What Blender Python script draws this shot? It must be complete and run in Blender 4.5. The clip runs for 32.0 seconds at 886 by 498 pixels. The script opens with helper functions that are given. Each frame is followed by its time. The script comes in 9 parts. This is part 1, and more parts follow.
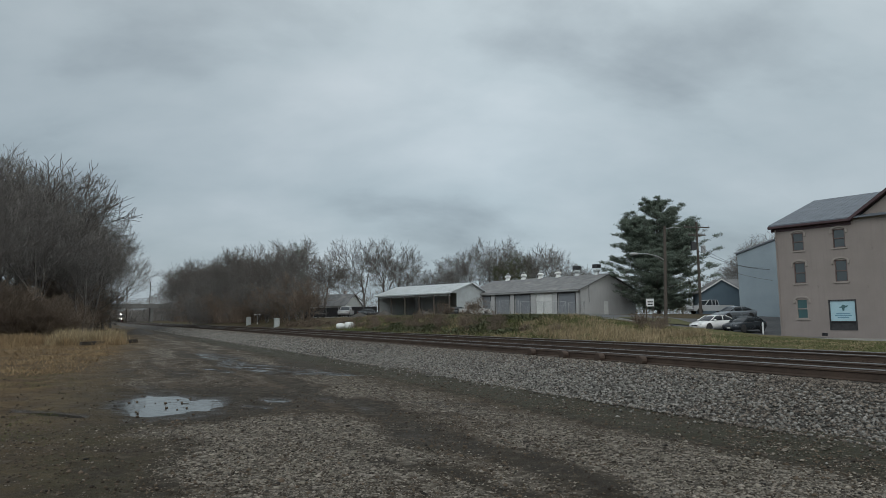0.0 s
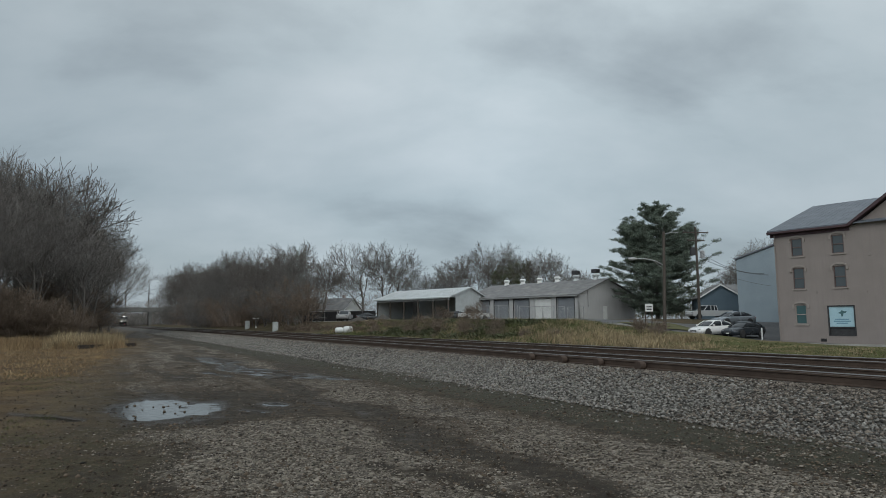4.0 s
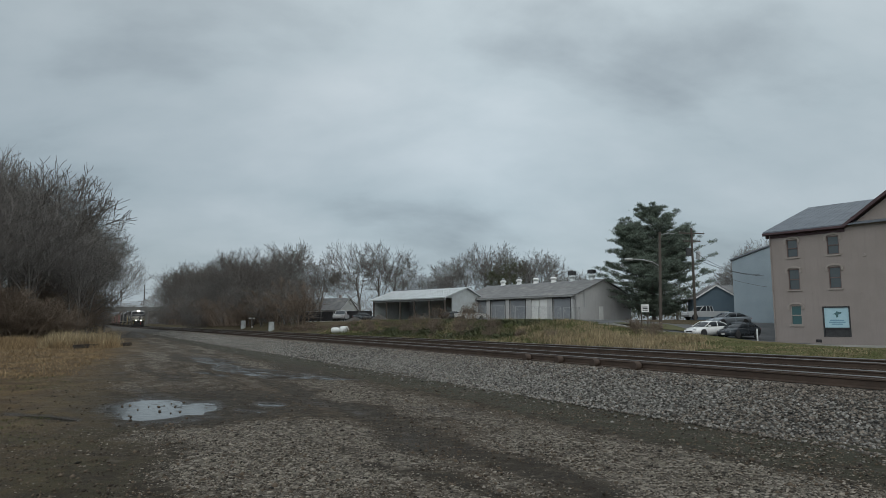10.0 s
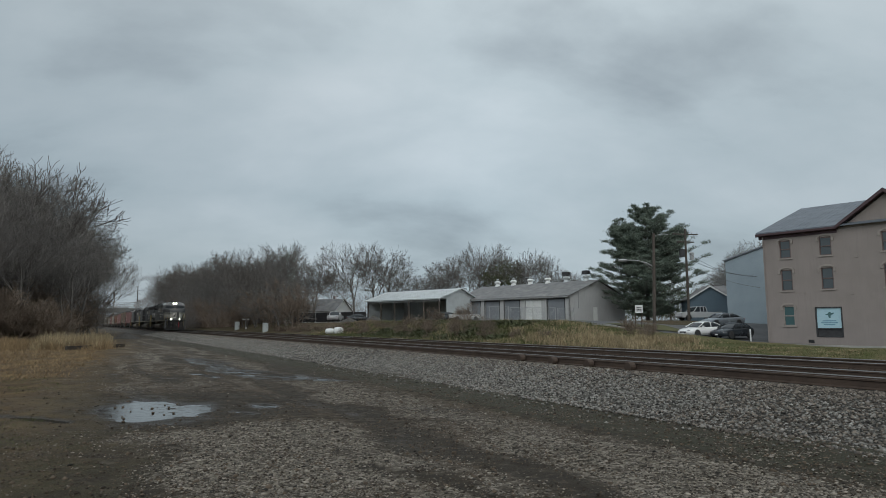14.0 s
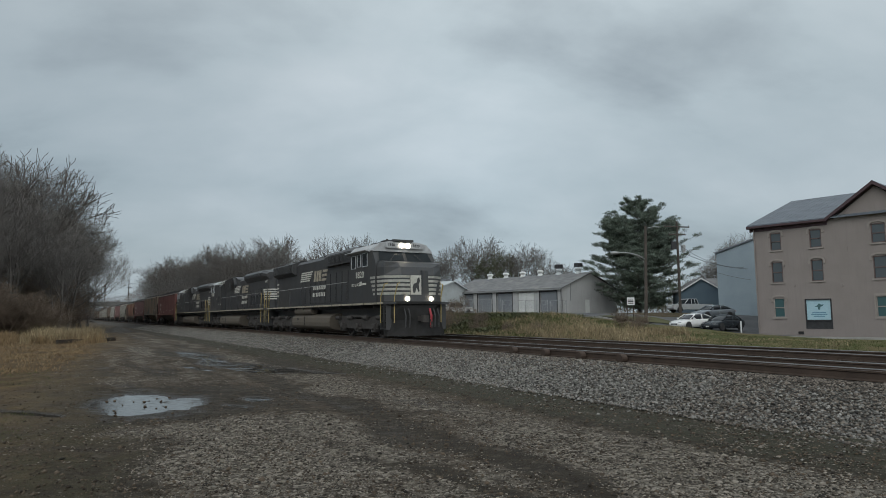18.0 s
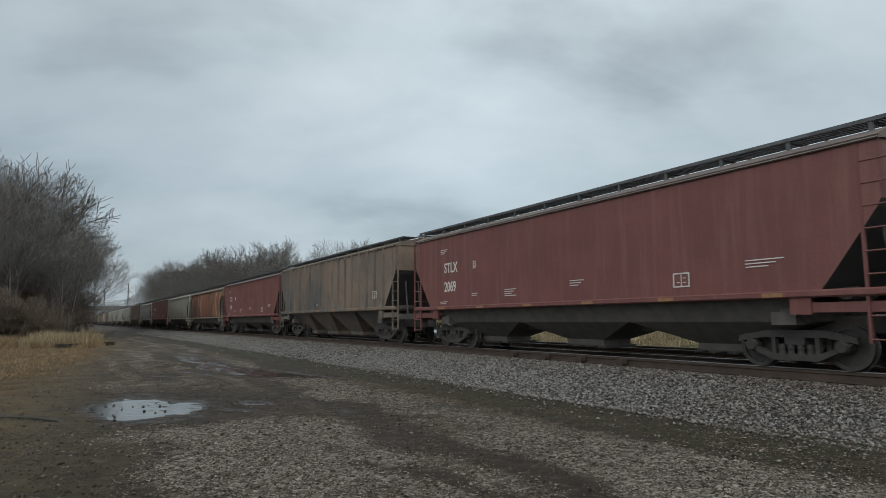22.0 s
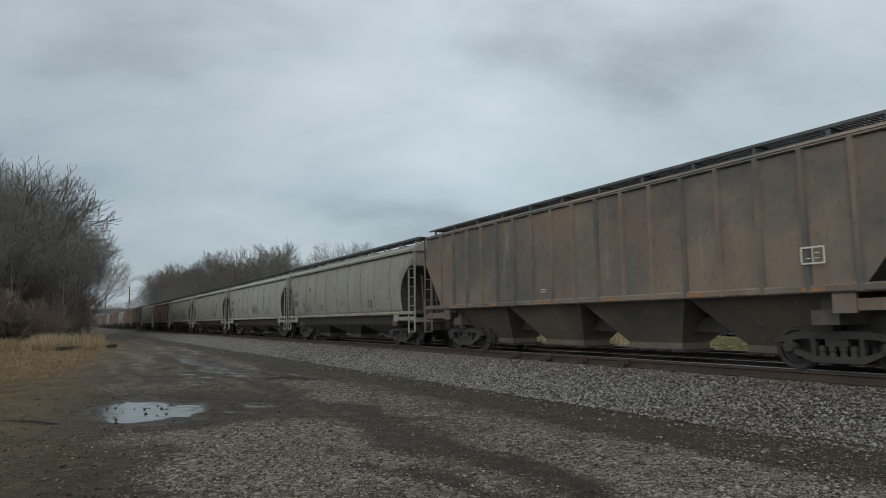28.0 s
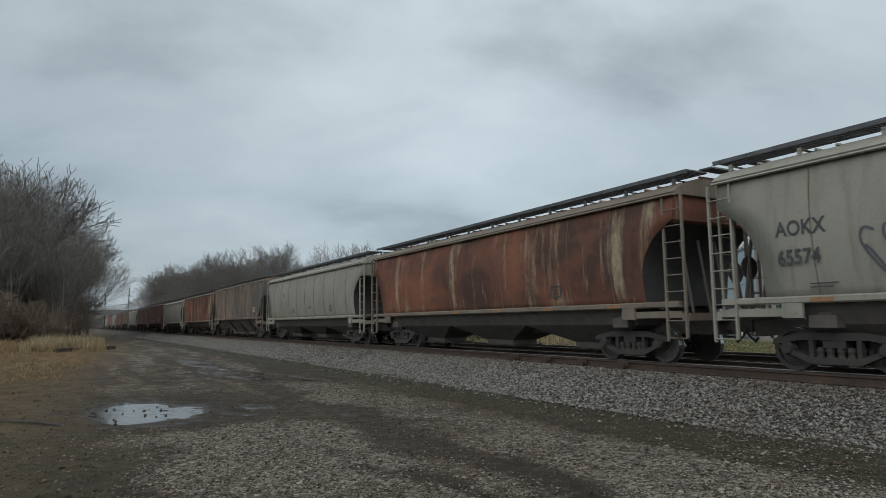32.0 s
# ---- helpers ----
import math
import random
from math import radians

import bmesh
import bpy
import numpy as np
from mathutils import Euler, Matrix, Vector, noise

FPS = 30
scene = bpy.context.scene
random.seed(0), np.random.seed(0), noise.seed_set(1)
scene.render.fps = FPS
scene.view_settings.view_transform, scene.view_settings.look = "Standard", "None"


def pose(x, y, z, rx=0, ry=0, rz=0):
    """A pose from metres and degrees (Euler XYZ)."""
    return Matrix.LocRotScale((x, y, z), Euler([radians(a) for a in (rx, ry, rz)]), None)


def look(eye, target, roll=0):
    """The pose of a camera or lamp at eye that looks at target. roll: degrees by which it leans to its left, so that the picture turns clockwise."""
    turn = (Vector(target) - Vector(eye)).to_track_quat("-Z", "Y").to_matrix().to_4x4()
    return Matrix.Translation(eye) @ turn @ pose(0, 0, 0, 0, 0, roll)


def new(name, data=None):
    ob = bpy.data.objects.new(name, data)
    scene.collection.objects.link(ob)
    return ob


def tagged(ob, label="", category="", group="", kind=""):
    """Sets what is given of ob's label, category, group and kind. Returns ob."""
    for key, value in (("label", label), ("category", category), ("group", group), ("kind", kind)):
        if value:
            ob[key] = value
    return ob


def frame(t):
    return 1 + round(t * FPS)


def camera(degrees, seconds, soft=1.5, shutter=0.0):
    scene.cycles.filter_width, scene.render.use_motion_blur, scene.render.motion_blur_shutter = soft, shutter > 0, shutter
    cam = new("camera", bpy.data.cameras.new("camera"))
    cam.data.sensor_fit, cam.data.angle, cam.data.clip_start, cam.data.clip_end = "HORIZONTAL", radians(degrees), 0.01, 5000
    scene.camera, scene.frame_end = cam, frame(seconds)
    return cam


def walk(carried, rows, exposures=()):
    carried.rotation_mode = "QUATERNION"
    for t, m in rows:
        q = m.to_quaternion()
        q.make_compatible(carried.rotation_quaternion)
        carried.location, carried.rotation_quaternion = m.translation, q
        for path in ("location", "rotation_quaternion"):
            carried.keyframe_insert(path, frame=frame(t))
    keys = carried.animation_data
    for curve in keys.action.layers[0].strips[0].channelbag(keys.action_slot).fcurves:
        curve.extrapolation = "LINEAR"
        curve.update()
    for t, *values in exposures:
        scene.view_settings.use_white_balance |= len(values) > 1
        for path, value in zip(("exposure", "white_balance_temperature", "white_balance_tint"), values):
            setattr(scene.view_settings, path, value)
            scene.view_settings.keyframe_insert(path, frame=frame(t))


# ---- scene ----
# ---- camera ----
EYE = 1.65
cam = camera(69.56, 32.0, soft=0.55, shutter=0.04)
TURNS = (
    (0, 96.116, 0.511, 0.055), (0.5, 96.242, 0.436, 0.063), (1, 96.394, 0.383, -0.072), (1.5, 96.413, 0.386, -0.058),
    (2, 96.293, 0.293, -0.097), (2.5, 96.174, 0.382, 0), (3, 96.498, 0.286, -0.078), (3.5, 96.526, 0.339, -0.028),
    (5.5, 96.421, 0.293, -0.192), (6, 96.667, 0.322, -0.245), (6.5, 96.586, 0.264, -0.117), (7, 96.452, 0.293, -0.153),
    (7.5, 96.451, 0.304, -0.205), (8, 96.494, 0.264, -0.304), (8.5, 96.703, 0.452, 0.006), (9, 96.614, 0.328, -0.142),
    (9.5, 96.96, 0.295, -0.304), (10, 96.522, 0.219, -0.375), (10.5, 96.43, 0.328, -0.62), (11, 96.509, 0.235, -0.818),
    (11.5, 96.385, 0.301, -0.928), (12, 96.526, 0.288, -0.99), (12.5, 96.453, 0.283, -0.921), (13, 96.558, 0.308, -0.865),
    (13.5, 96.758, 0.303, -0.857), (14, 96.602, 0.282, -0.869), (14.5, 96.487, 0.297, -0.754), (16.5, 96.233, 0.203, -0.723),
    (17, 95.957, 0.219, -0.885), (17.5, 96.044, 0.305, -1.263), (18, 95.948, 0.427, -1.522), (18.5, 96.132, 0.504, -1.459),
    (19, 96.011, 0.464, -1.518), (19.5, 96.277, 0.596, -1.575), (20, 96.141, 0.51, -1.362), (20.5, 96.569, 0.549, -1.662),
    (21, 96.574, 0.5, -1.558), (21.5, 96.19, 0.344, -1.55), (22, 96.304, 0.477, -1.553), (22.5, 96.501, 0.5, -1.55),
    (23, 96.831, 0.762, -1.361), (23.5, 96.849, 0.746, -1.285), (24, 96.327, 0.73, -1.456), (24.5, 96.401, 0.606, -1.52),
    (25, 96.374, 0.644, -1.439), (25.5, 96.657, 0.645, -1.648), (26, 96.568, 0.56, -1.427), (26.5, 96.572, 0.617, -1.43),
    (28.5, 96.439, 0.637, -1.459), (29, 96.575, 0.662, -1.692), (29.5, 96.125, 0.544, -1.357), (30, 96.427, 0.357, -1.529),
    (30.5, 96.06, 0.658, -1.435), (31, 96.274, 0.535, -1.437), (31.5, 96.43, 0.67, -1.439), (32, 96.589, 0.628, -1.475),
)
walk(cam, [(t, pose(0, 0, EYE, rx, ry, rz)) for t, rx, ry, rz in TURNS], exposures=((0, 0.03), (18.5, 0.03), (20, 0.17), (23, 0.2), (26, 0.15), (32, 0.14)))
# ---- world and light: a low grey overcast ----
world = bpy.data.worlds.new("overcast_sky")
scene.world = world
world.use_nodes = True


def build_sky():
    nt = world.node_tree
    nt.nodes.clear()
    N, L = nt.nodes.new, nt.links.new
    out, bg = N("ShaderNodeOutputWorld"), N("ShaderNodeBackground")
    sky = N("ShaderNodeTexSky")
    sky.sky_type, sky.sun_disc = "NISHITA", False
    sky.sun_elevation, sky.sun_rotation = radians(28), radians(150)
    sky.dust_density = 4.0
    tc = N("ShaderNodeTexCoord")
    sep = N("ShaderNodeSeparateXYZ")
    L(tc.outputs["Generated"], sep.inputs[0])

    def math_node(op, a, b=None):
        n = N("ShaderNodeMath")
        n.operation = op
        for k, v in enumerate((a, b)):
            if v is None:
                continue
            if isinstance(v, (int, float)):
                n.inputs[k].default_value = v
            else:
                L(v, n.inputs[k])
        return n.outputs[0]

    up = math_node("MAXIMUM", sep.outputs[2], 0.0)
    h = math_node("ADD", up, 0.48)
    # a flat cloud deck seen in perspective
    px, py = math_node("DIVIDE", sep.outputs[0], h), math_node("DIVIDE", sep.outputs[1], h)
    comb = N("ShaderNodeCombineXYZ")
    L(px, comb.inputs[0]), L(py, comb.inputs[1])

    def cloud(scale, detail, rough, loc, stretch, distort=0.0):
        m = N("ShaderNodeMapping")
        m.inputs["Location"].default_value = loc
        m.inputs["Rotation"].default_value = (0, 0, radians(-24))
        m.inputs["Scale"].default_value = stretch
        L(comb.outputs[0], m.inputs[0])
        n = N("ShaderNodeTexNoise")
        n.inputs["Scale"].default_value, n.inputs["Detail"].default_value = scale, detail
        n.inputs["Roughness"].default_value, n.inputs["Distortion"].default_value = rough, distort
        L(m.outputs[0], n.inputs["Vector"])
        return n.outputs[0]

    big = cloud(1.05, 3, 0.5, (3.1, 1.7, 0), (0.9, 1.15, 1), 0.3)
    mid = cloud(2.6, 9, 0.52, (7.3, 2.2, 0), (0.8, 1.25, 1), 0.15)
    mix = math_node("ADD", math_node("MULTIPLY", big, 0.46), math_node("MULTIPLY", mid, 0.54))
    ramp = N("ShaderNodeValToRGB")
    el = ramp.color_ramp.elements
    el[0].position, el[0].color = 0.365, (0.325, 0.378, 0.408, 1)
    el[1].position, el[1].color = 0.635, (0.600, 0.662, 0.692, 1)
    e = el.new(0.47)
    e.color = (0.470, 0.542, 0.573, 1)
    L(mix, ramp.inputs[0])
    # the deck thins a little towards the zenith and dulls at the skyline
    grad = N("ShaderNodeValToRGB")
    g = grad.color_ramp.elements
    g[0].position, g[0].color = 0.0, (0.80, 0.84, 0.88, 1)
    g[1].position, g[1].color = 0.55, (1.08, 1.06, 1.05, 1)
    g.new(0.20).color = (0.82, 0.855, 0.885, 1)
    L(up, grad.inputs[0])
    mul = N("ShaderNodeMix")
    mul.data_type, mul.blend_type = "RGBA", "MULTIPLY"
    mul.inputs[0].default_value = 1.0
    L(ramp.outputs[0], mul.inputs[6]), L(grad.outputs[0], mul.inputs[7])
    thin = N("ShaderNodeMix")
    thin.data_type, thin.blend_type = "RGBA", "ADD"
    thin.inputs[0].default_value = 0.012
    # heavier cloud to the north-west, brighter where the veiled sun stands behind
    def ramp_of(v, stops):
        r = N("ShaderNodeValToRGB")
        e2 = r.color_ramp.elements
        e2[0].position, e2[0].color = stops[0][0], (stops[0][1],) * 3 + (1,)
        e2[1].position, e2[1].color = stops[-1][0], (stops[-1][1],) * 3 + (1,)
        for pos, c in stops[1:-1]:
            e2.new(pos).color = (c, c, c, 1)
        L(v, r.inputs[0])
        return r.outputs[0]

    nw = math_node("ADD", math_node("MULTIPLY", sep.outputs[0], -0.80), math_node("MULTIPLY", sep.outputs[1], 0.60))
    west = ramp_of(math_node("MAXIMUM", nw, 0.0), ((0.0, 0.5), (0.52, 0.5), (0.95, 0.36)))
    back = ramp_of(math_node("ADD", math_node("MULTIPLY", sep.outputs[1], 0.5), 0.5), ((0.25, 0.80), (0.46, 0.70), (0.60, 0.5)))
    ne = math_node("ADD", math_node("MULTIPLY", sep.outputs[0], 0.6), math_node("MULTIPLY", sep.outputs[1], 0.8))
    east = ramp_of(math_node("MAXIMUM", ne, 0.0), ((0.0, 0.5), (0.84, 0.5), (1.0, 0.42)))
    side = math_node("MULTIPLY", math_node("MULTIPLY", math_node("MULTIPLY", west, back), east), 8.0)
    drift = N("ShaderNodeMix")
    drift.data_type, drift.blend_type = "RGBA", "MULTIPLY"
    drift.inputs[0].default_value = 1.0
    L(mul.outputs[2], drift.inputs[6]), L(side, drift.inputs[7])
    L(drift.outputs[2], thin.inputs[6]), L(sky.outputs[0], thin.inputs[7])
    L(thin.outputs[2], bg.inputs[0])
    bg.inputs[1].default_value = 1.05
    L(bg.outputs[0], out.inputs[0])


build_sky()
sun = new("sun", bpy.data.lights.new("sun", "SUN"))
sun.data.energy, sun.data.angle, sun.data.color = 0.6, radians(40), (1.0, 0.96, 0.9)
sun.matrix_basis = look((0, 0, 40), (24, 48, 0))
# ---- materials ----
def material(name, base, dark=None, rough=0.8, metal=0.0, scale=3.0, fine=40.0, bump=0.2, amount=0.5, spec=0.3, streak=None,
             island=0.0, third=None, third_at=0.62, coords="Object", per_object=0.0, bump_dist=0.01):
    """A surface with broad stains, fine grain and relief. streak: colour of runs down the surface."""
    m = bpy.data.materials.new(name)
    m.use_nodes = True
    nt = m.node_tree
    N, L = nt.nodes.new, nt.links.new
    b = nt.nodes["Principled BSDF"]
    b.inputs["Roughness"].default_value, b.inputs["Metallic"].default_value = rough, metal
    b.inputs["Specular IOR Level"].default_value = spec
    tc = N("ShaderNodeTexCoord")
    src = tc.outputs[coords]

    def tex(s, detail=5, stretch=None):
        n = N("ShaderNodeTexNoise")
        n.inputs["Scale"].default_value, n.inputs["Detail"].default_value = s, detail
        n.inputs["Roughness"].default_value = 0.6
        if stretch:
            mp = N("ShaderNodeMapping")
            mp.inputs["Scale"].default_value = stretch
            L(src, mp.inputs[0]), L(mp.outputs[0], n.inputs["Vector"])
        else:
            L(src, n.inputs["Vector"])
        return n.outputs[0]

    def mixed(fac, a, c, blend="MIX"):
        n = N("ShaderNodeMix")
        n.data_type, n.blend_type = "RGBA", blend
        for k, v in ((0, fac), (6, a), (7, c)):
            if isinstance(v, (int, float)):
                n.inputs[k].default_value = v
            elif isinstance(v, tuple):
                n.inputs[k].default_value = (*v, 1)
            else:
                L(v, n.inputs[k])
        return n.outputs[2]

    def steep(v, lo, hi, top=1.0):
        n = N("ShaderNodeMapRange")
        n.inputs[1].default_value, n.inputs[2].default_value, n.inputs[4].default_value = lo, hi, top
        L(v, n.inputs[0])
        return n.outputs[0]

    dark = dark or tuple(c * 0.6 for c in base)
    broad, grain = tex(scale), tex(fine, 3)
    col = mixed(steep(broad, 0.35, 0.65, amount * 1.4 if amount < 0.7 else 1.0), base, dark)
    if third:
        col = mixed(steep(tex(scale * 0.45, 6), third_at - 0.06, third_at + 0.06), col, third)
    if streak:
        s = tex(1.0, 5, (5.0, 5.0, 0.35))
        col = mixed(steep(s, 0.50, 0.66, 0.75), col, streak)
    col = mixed(0.35, col, mixed(grain, (0.25, 0.25, 0.25), (0.8, 0.8, 0.8)), "SOFT_LIGHT")
    if island or per_object:
        g = N("ShaderNodeNewGeometry").outputs["Random Per Island"] if island else N("ShaderNodeObjectInfo").outputs["Random"]
        k = island or per_object
        tone = N("ShaderNodeMapRange")
        tone.inputs[3].default_value, tone.inputs[4].default_value = 1 - k, 1 + k
        L(g, tone.inputs[0])
        hsv = N("ShaderNodeHueSaturation")
        L(tone.outputs[0], hsv.inputs["Value"]), L(col, hsv.inputs["Color"])
        col = hsv.outputs[0]
    L(col, b.inputs["Base Color"])
    if bump:
        bp = N("ShaderNodeBump")
        bp.inputs["Strength"].default_value, bp.inputs["Distance"].default_value = bump, bump_dist
        L(grain, bp.inputs["Height"]), L(bp.outputs[0], b.inputs["Normal"])
    rr = N("ShaderNodeMapRange")
    rr.inputs[3].default_value, rr.inputs[4].default_value = max(0.02, rough - 0.12), min(1, rough + 0.12)
    L(broad, rr.inputs[0]), L(rr.outputs[0], b.inputs["Roughness"])
    return m


def plain(name, base, rough=0.5, metal=0.0, emit=0.0):
    m = bpy.data.materials.new(name)
    m.use_nodes = True
    b = m.node_tree.nodes["Principled BSDF"]
    b.inputs["Base Color"].default_value = (*base, 1)
    b.inputs["Roughness"].default_value, b.inputs["Metallic"].default_value = rough, metal
    if emit:
        b.inputs["Emission Color"].default_value, b.inputs["Emission Strength"].default_value = (*base, 1), emit
    return m


# ---- mesh kit ----
def quad_box(bm, x0, x1, y0, y1, z0, z1):
    v = [bm.verts.new(p) for p in ((x0, y0, z0), (x1, y0, z0), (x1, y1, z0), (x0, y1, z0), (x0, y0, z1), (x1, y0, z1), (x1, y1, z1), (x0, y1, z1))]
    for f in ((3, 2, 1, 0), (4, 5, 6, 7), (0, 1, 5, 4), (1, 2, 6, 5), (2, 3, 7, 6), (3, 0, 4, 7)):
        bm.faces.new([v[i] for i in f])
    return v


def prism(bm, pts, lo, hi, axis="y"):
    """A polygon of (a, b) pairs drawn out from lo to hi along an axis: 'y' takes (x, z), 'x' takes (y, z), 'z' takes (x, y)."""
    def put(p, d):
        return {"y": (p[0], d, p[1]), "x": (d, p[0], p[1]), "z": (p[0], p[1], d)}[axis]
    a, b = [bm.verts.new(put(p, lo)) for p in pts], [bm.verts.new(put(p, hi)) for p in pts]
    n = len(pts)
    fs = [bm.faces.new(a), bm.faces.new(b[::-1])]
    for i in range(n):
        fs.append(bm.faces.new((a[i], b[i], b[(i + 1) % n], a[(i + 1) % n])))
    bmesh.ops.recalc_face_normals(bm, faces=fs)


def tube(bm, pts, r, n=6, r1=None):
    """A round bar along points, tapering to r1."""
    pts = [Vector(p) for p in pts]
    rings = []
    for i, p in enumerate(pts):
        d = (pts[min(i + 1, len(pts) - 1)] - pts[max(i - 1, 0)]).normalized()
        a = d.orthogonal().normalized()
        if rings:
            a = (rings[-1][1] - d * rings[-1][1].dot(d)).normalized()
        b, k = d.cross(a), i / max(1, len(pts) - 1)
        rad = r if r1 is None else r + (r1 - r) * k
        rings.append(([bm.verts.new(p + (a * math.cos(q * 2 * math.pi / n) + b * math.sin(q * 2 * math.pi / n)) * rad) for q in range(n)], a))
    for (u, _), (w, _) in zip(rings, rings[1:]):
        for q in range(n):
            bm.faces.new((u[q], u[(q + 1) % n], w[(q + 1) % n], w[q]))
    bm.faces.new(rings[0][0][::-1]), bm.faces.new(rings[-1][0])


def turned(bm, profile, centre=(0, 0, 0), axis="z", n=16):
    """A turned solid from (radius, height) pairs round an axis."""
    rings = []
    for r, h in profile:
        ring = []
        for q in range(n):
            c, s = r * math.cos(q * 2 * math.pi / n), r * math.sin(q * 2 * math.pi / n)
            p = {"z": (c, s, h), "y": (c, h, s), "x": (h, c, s)}[axis]
            ring.append(bm.verts.new(Vector(p) + Vector(centre)))
        rings.append(ring)
    fs = []
    for u, w in zip(rings, rings[1:]):
        for q in range(n):
            fs.append(bm.faces.new((u[q], u[(q + 1) % n], w[(q + 1) % n], w[q])))
    fs.append(bm.faces.new(rings[0])), fs.append(bm.faces.new(rings[-1]))
    bmesh.ops.recalc_face_normals(bm, faces=fs)


def mesh_of(name, bm, mats, smooth=False):
    me = bpy.data.meshes.new(name)
    bm.to_mesh(me)
    bm.free()
    for m in mats if isinstance(mats, (list, tuple)) else [mats]:
        me.materials.append(m)
    if smooth:
        me.shade_smooth()
    return me


def part(name, bm, mat, parent, label="", smooth=False):
    ob = new(name, mesh_of(name, bm, mat, smooth) if isinstance(bm, bmesh.types.BMesh) else bm)
    ob.parent = parent
    if label:
        ob["label"] = label
    return ob


def shared(name, me, parent, m=None):
    """One more object on a mesh that is already made."""
    ob = new(name, me)
    ob.parent = parent
    if m is not None:
        ob.matrix_basis = m
    return ob


def from_arrays(name, verts, faces, mat):
    me = bpy.data.meshes.new(name)
    me.from_pydata(verts, [], faces)
    me.materials.append(mat)
    return me


def empty(name, m, label, category, group="", kind=""):
    ob = new(name)
    ob.matrix_basis = m
    return tagged(ob, label, category, group, kind)


def boxed(*dims, bevel=0.0):
    bm = bmesh.new()
    quad_box(bm, *dims)
    if bevel:
        bmesh.ops.bevel(bm, geom=bm.edges[:], offset=bevel, segments=2, affect="EDGES")
    return bm


FONT_CACHE = {}


def lettering(text, size, mat, parent, m, name="lettering", shear=0.0, stretch=1.0):
    """Painted characters as a thin mesh."""
    key = (text, size, shear, mat.name, stretch)
    if key not in FONT_CACHE:
        cu = bpy.data.curves.new("letters", "FONT")
        cu.body, cu.size, cu.shear, cu.extrude, cu.resolution_u = text, size, shear, 0.002, 3
        cu.offset = size * 0.018
        cu.align_x, cu.align_y = "LEFT", "BOTTOM"
        tmp = new("letters", cu)
        dg = bpy.context.evaluated_depsgraph_get()
        me = bpy.data.meshes.new_from_object(tmp.evaluated_get(dg))
        bpy.data.objects.remove(tmp)
        me.transform(Matrix.Diagonal((stretch, 1, 1, 1)))
        me.materials.clear()
        me.materials.append(mat)
        FONT_CACHE[key] = me
    return shared(name, FONT_CACHE[key], parent, m)
# ---- the line of the railway: s metres along it from its nearest point, p metres across it ----
HEADING, NEAR_RAIL, GAUGE, RAIL_TOP = radians(27.977), 12.327, 1.435, 0.65
U = Vector((-math.sin(HEADING), math.cos(HEADING)))
V = Vector((math.cos(HEADING), math.sin(HEADING)))
S_STRAIGHT = 300.0


def bend(s):
    """How far the line strays sideways, and its slope."""
    c = min(s, S_STRAIGHT)
    off = 0.5 * -0.0003147 * c * c + (0.350e-6 * c ** 3 if c > 0 else 0)
    slope = -0.0003147 * c + (1.050e-6 * c * c if c > 0 else 0)
    return off + slope * (s - c), slope


def at(s, p, z=0.0, follow=True):
    """A world point beside the line."""
    o = bend(s)[0] if follow else 0.0
    q = U * s + V * (p + o)
    return Vector((q.x, q.y, z))


def on_line(s, p, z=0.0, turn=0.0):
    """A pose on the line whose x axis points the way the train goes."""
    o, k = bend(s)
    d = -(U + V * k)
    return Matrix.Translation(at(s, p, z)) @ pose(0, 0, 0, 0, 0, math.degrees(math.atan2(d.y, d.x)) + turn)


CENTRE = NEAR_RAIL + GAUGE / 2
SECOND = CENTRE + 4.05


# ---- ground ----
def smooth(a, b, x):
    k = min(1.0, max(0.0, (x - a) / (b - a)))
    return k * k * (3 - 2 * k)


def steps(x, table):
    for (x0, y0), (x1, y1) in zip(table, table[1:]):
        if x <= x1:
            return y0 + (y1 - y0) * smooth(x0, x1, x)
    return table[-1][1]


# hollows that hold water: x, y, length, width, turn
PUDDLES = (
    (-5.75, 13.0, 1.75, 0.95, 25), (-4.9, 13.1, 1.1, 0.60, 12), (-6.9, 11.7, 1.1, 0.20, 60), (-3.5, 13.6, 0.55, 0.26, 30), (-3.7, 12.6, 0.4, 0.12, 50),
    (-5.9, 21.6, 2.1, 0.62, 30), (-4.7, 20.6, 1.9, 0.58, 42), (-7.6, 23.8, 2.8, 0.55, 30), (-3.4, 19.6, 1.5, 0.40, 60), (-10.2, 28.9, 2.9, 0.70, 30),
    (-7.6, 21.6, 1.2, 0.20, 40), (-11.4, 30.9, 1.6, 0.30, 33), (-6.4, 23.4, 1.6, 0.30, 44), (-8.4, 25.8, 1.7, 0.34, 36),
)
BANK = ((-40, 0.3), (15, 0.35), (20, 0.4), (25, 0.6), (30, 1.05), (37, 1.6), (60, 1.7), (110, 1.75), (150, 1.4), (220, 0.9))
YARD = ((-60, -0.45), (30, -0.4), (36, -0.3), (40, 0.1), (43, 0.7), (47, 1.25), (56, 1.7), (70, 1.85), (130, 1.9), (200, 1.5), (400, 1.0))


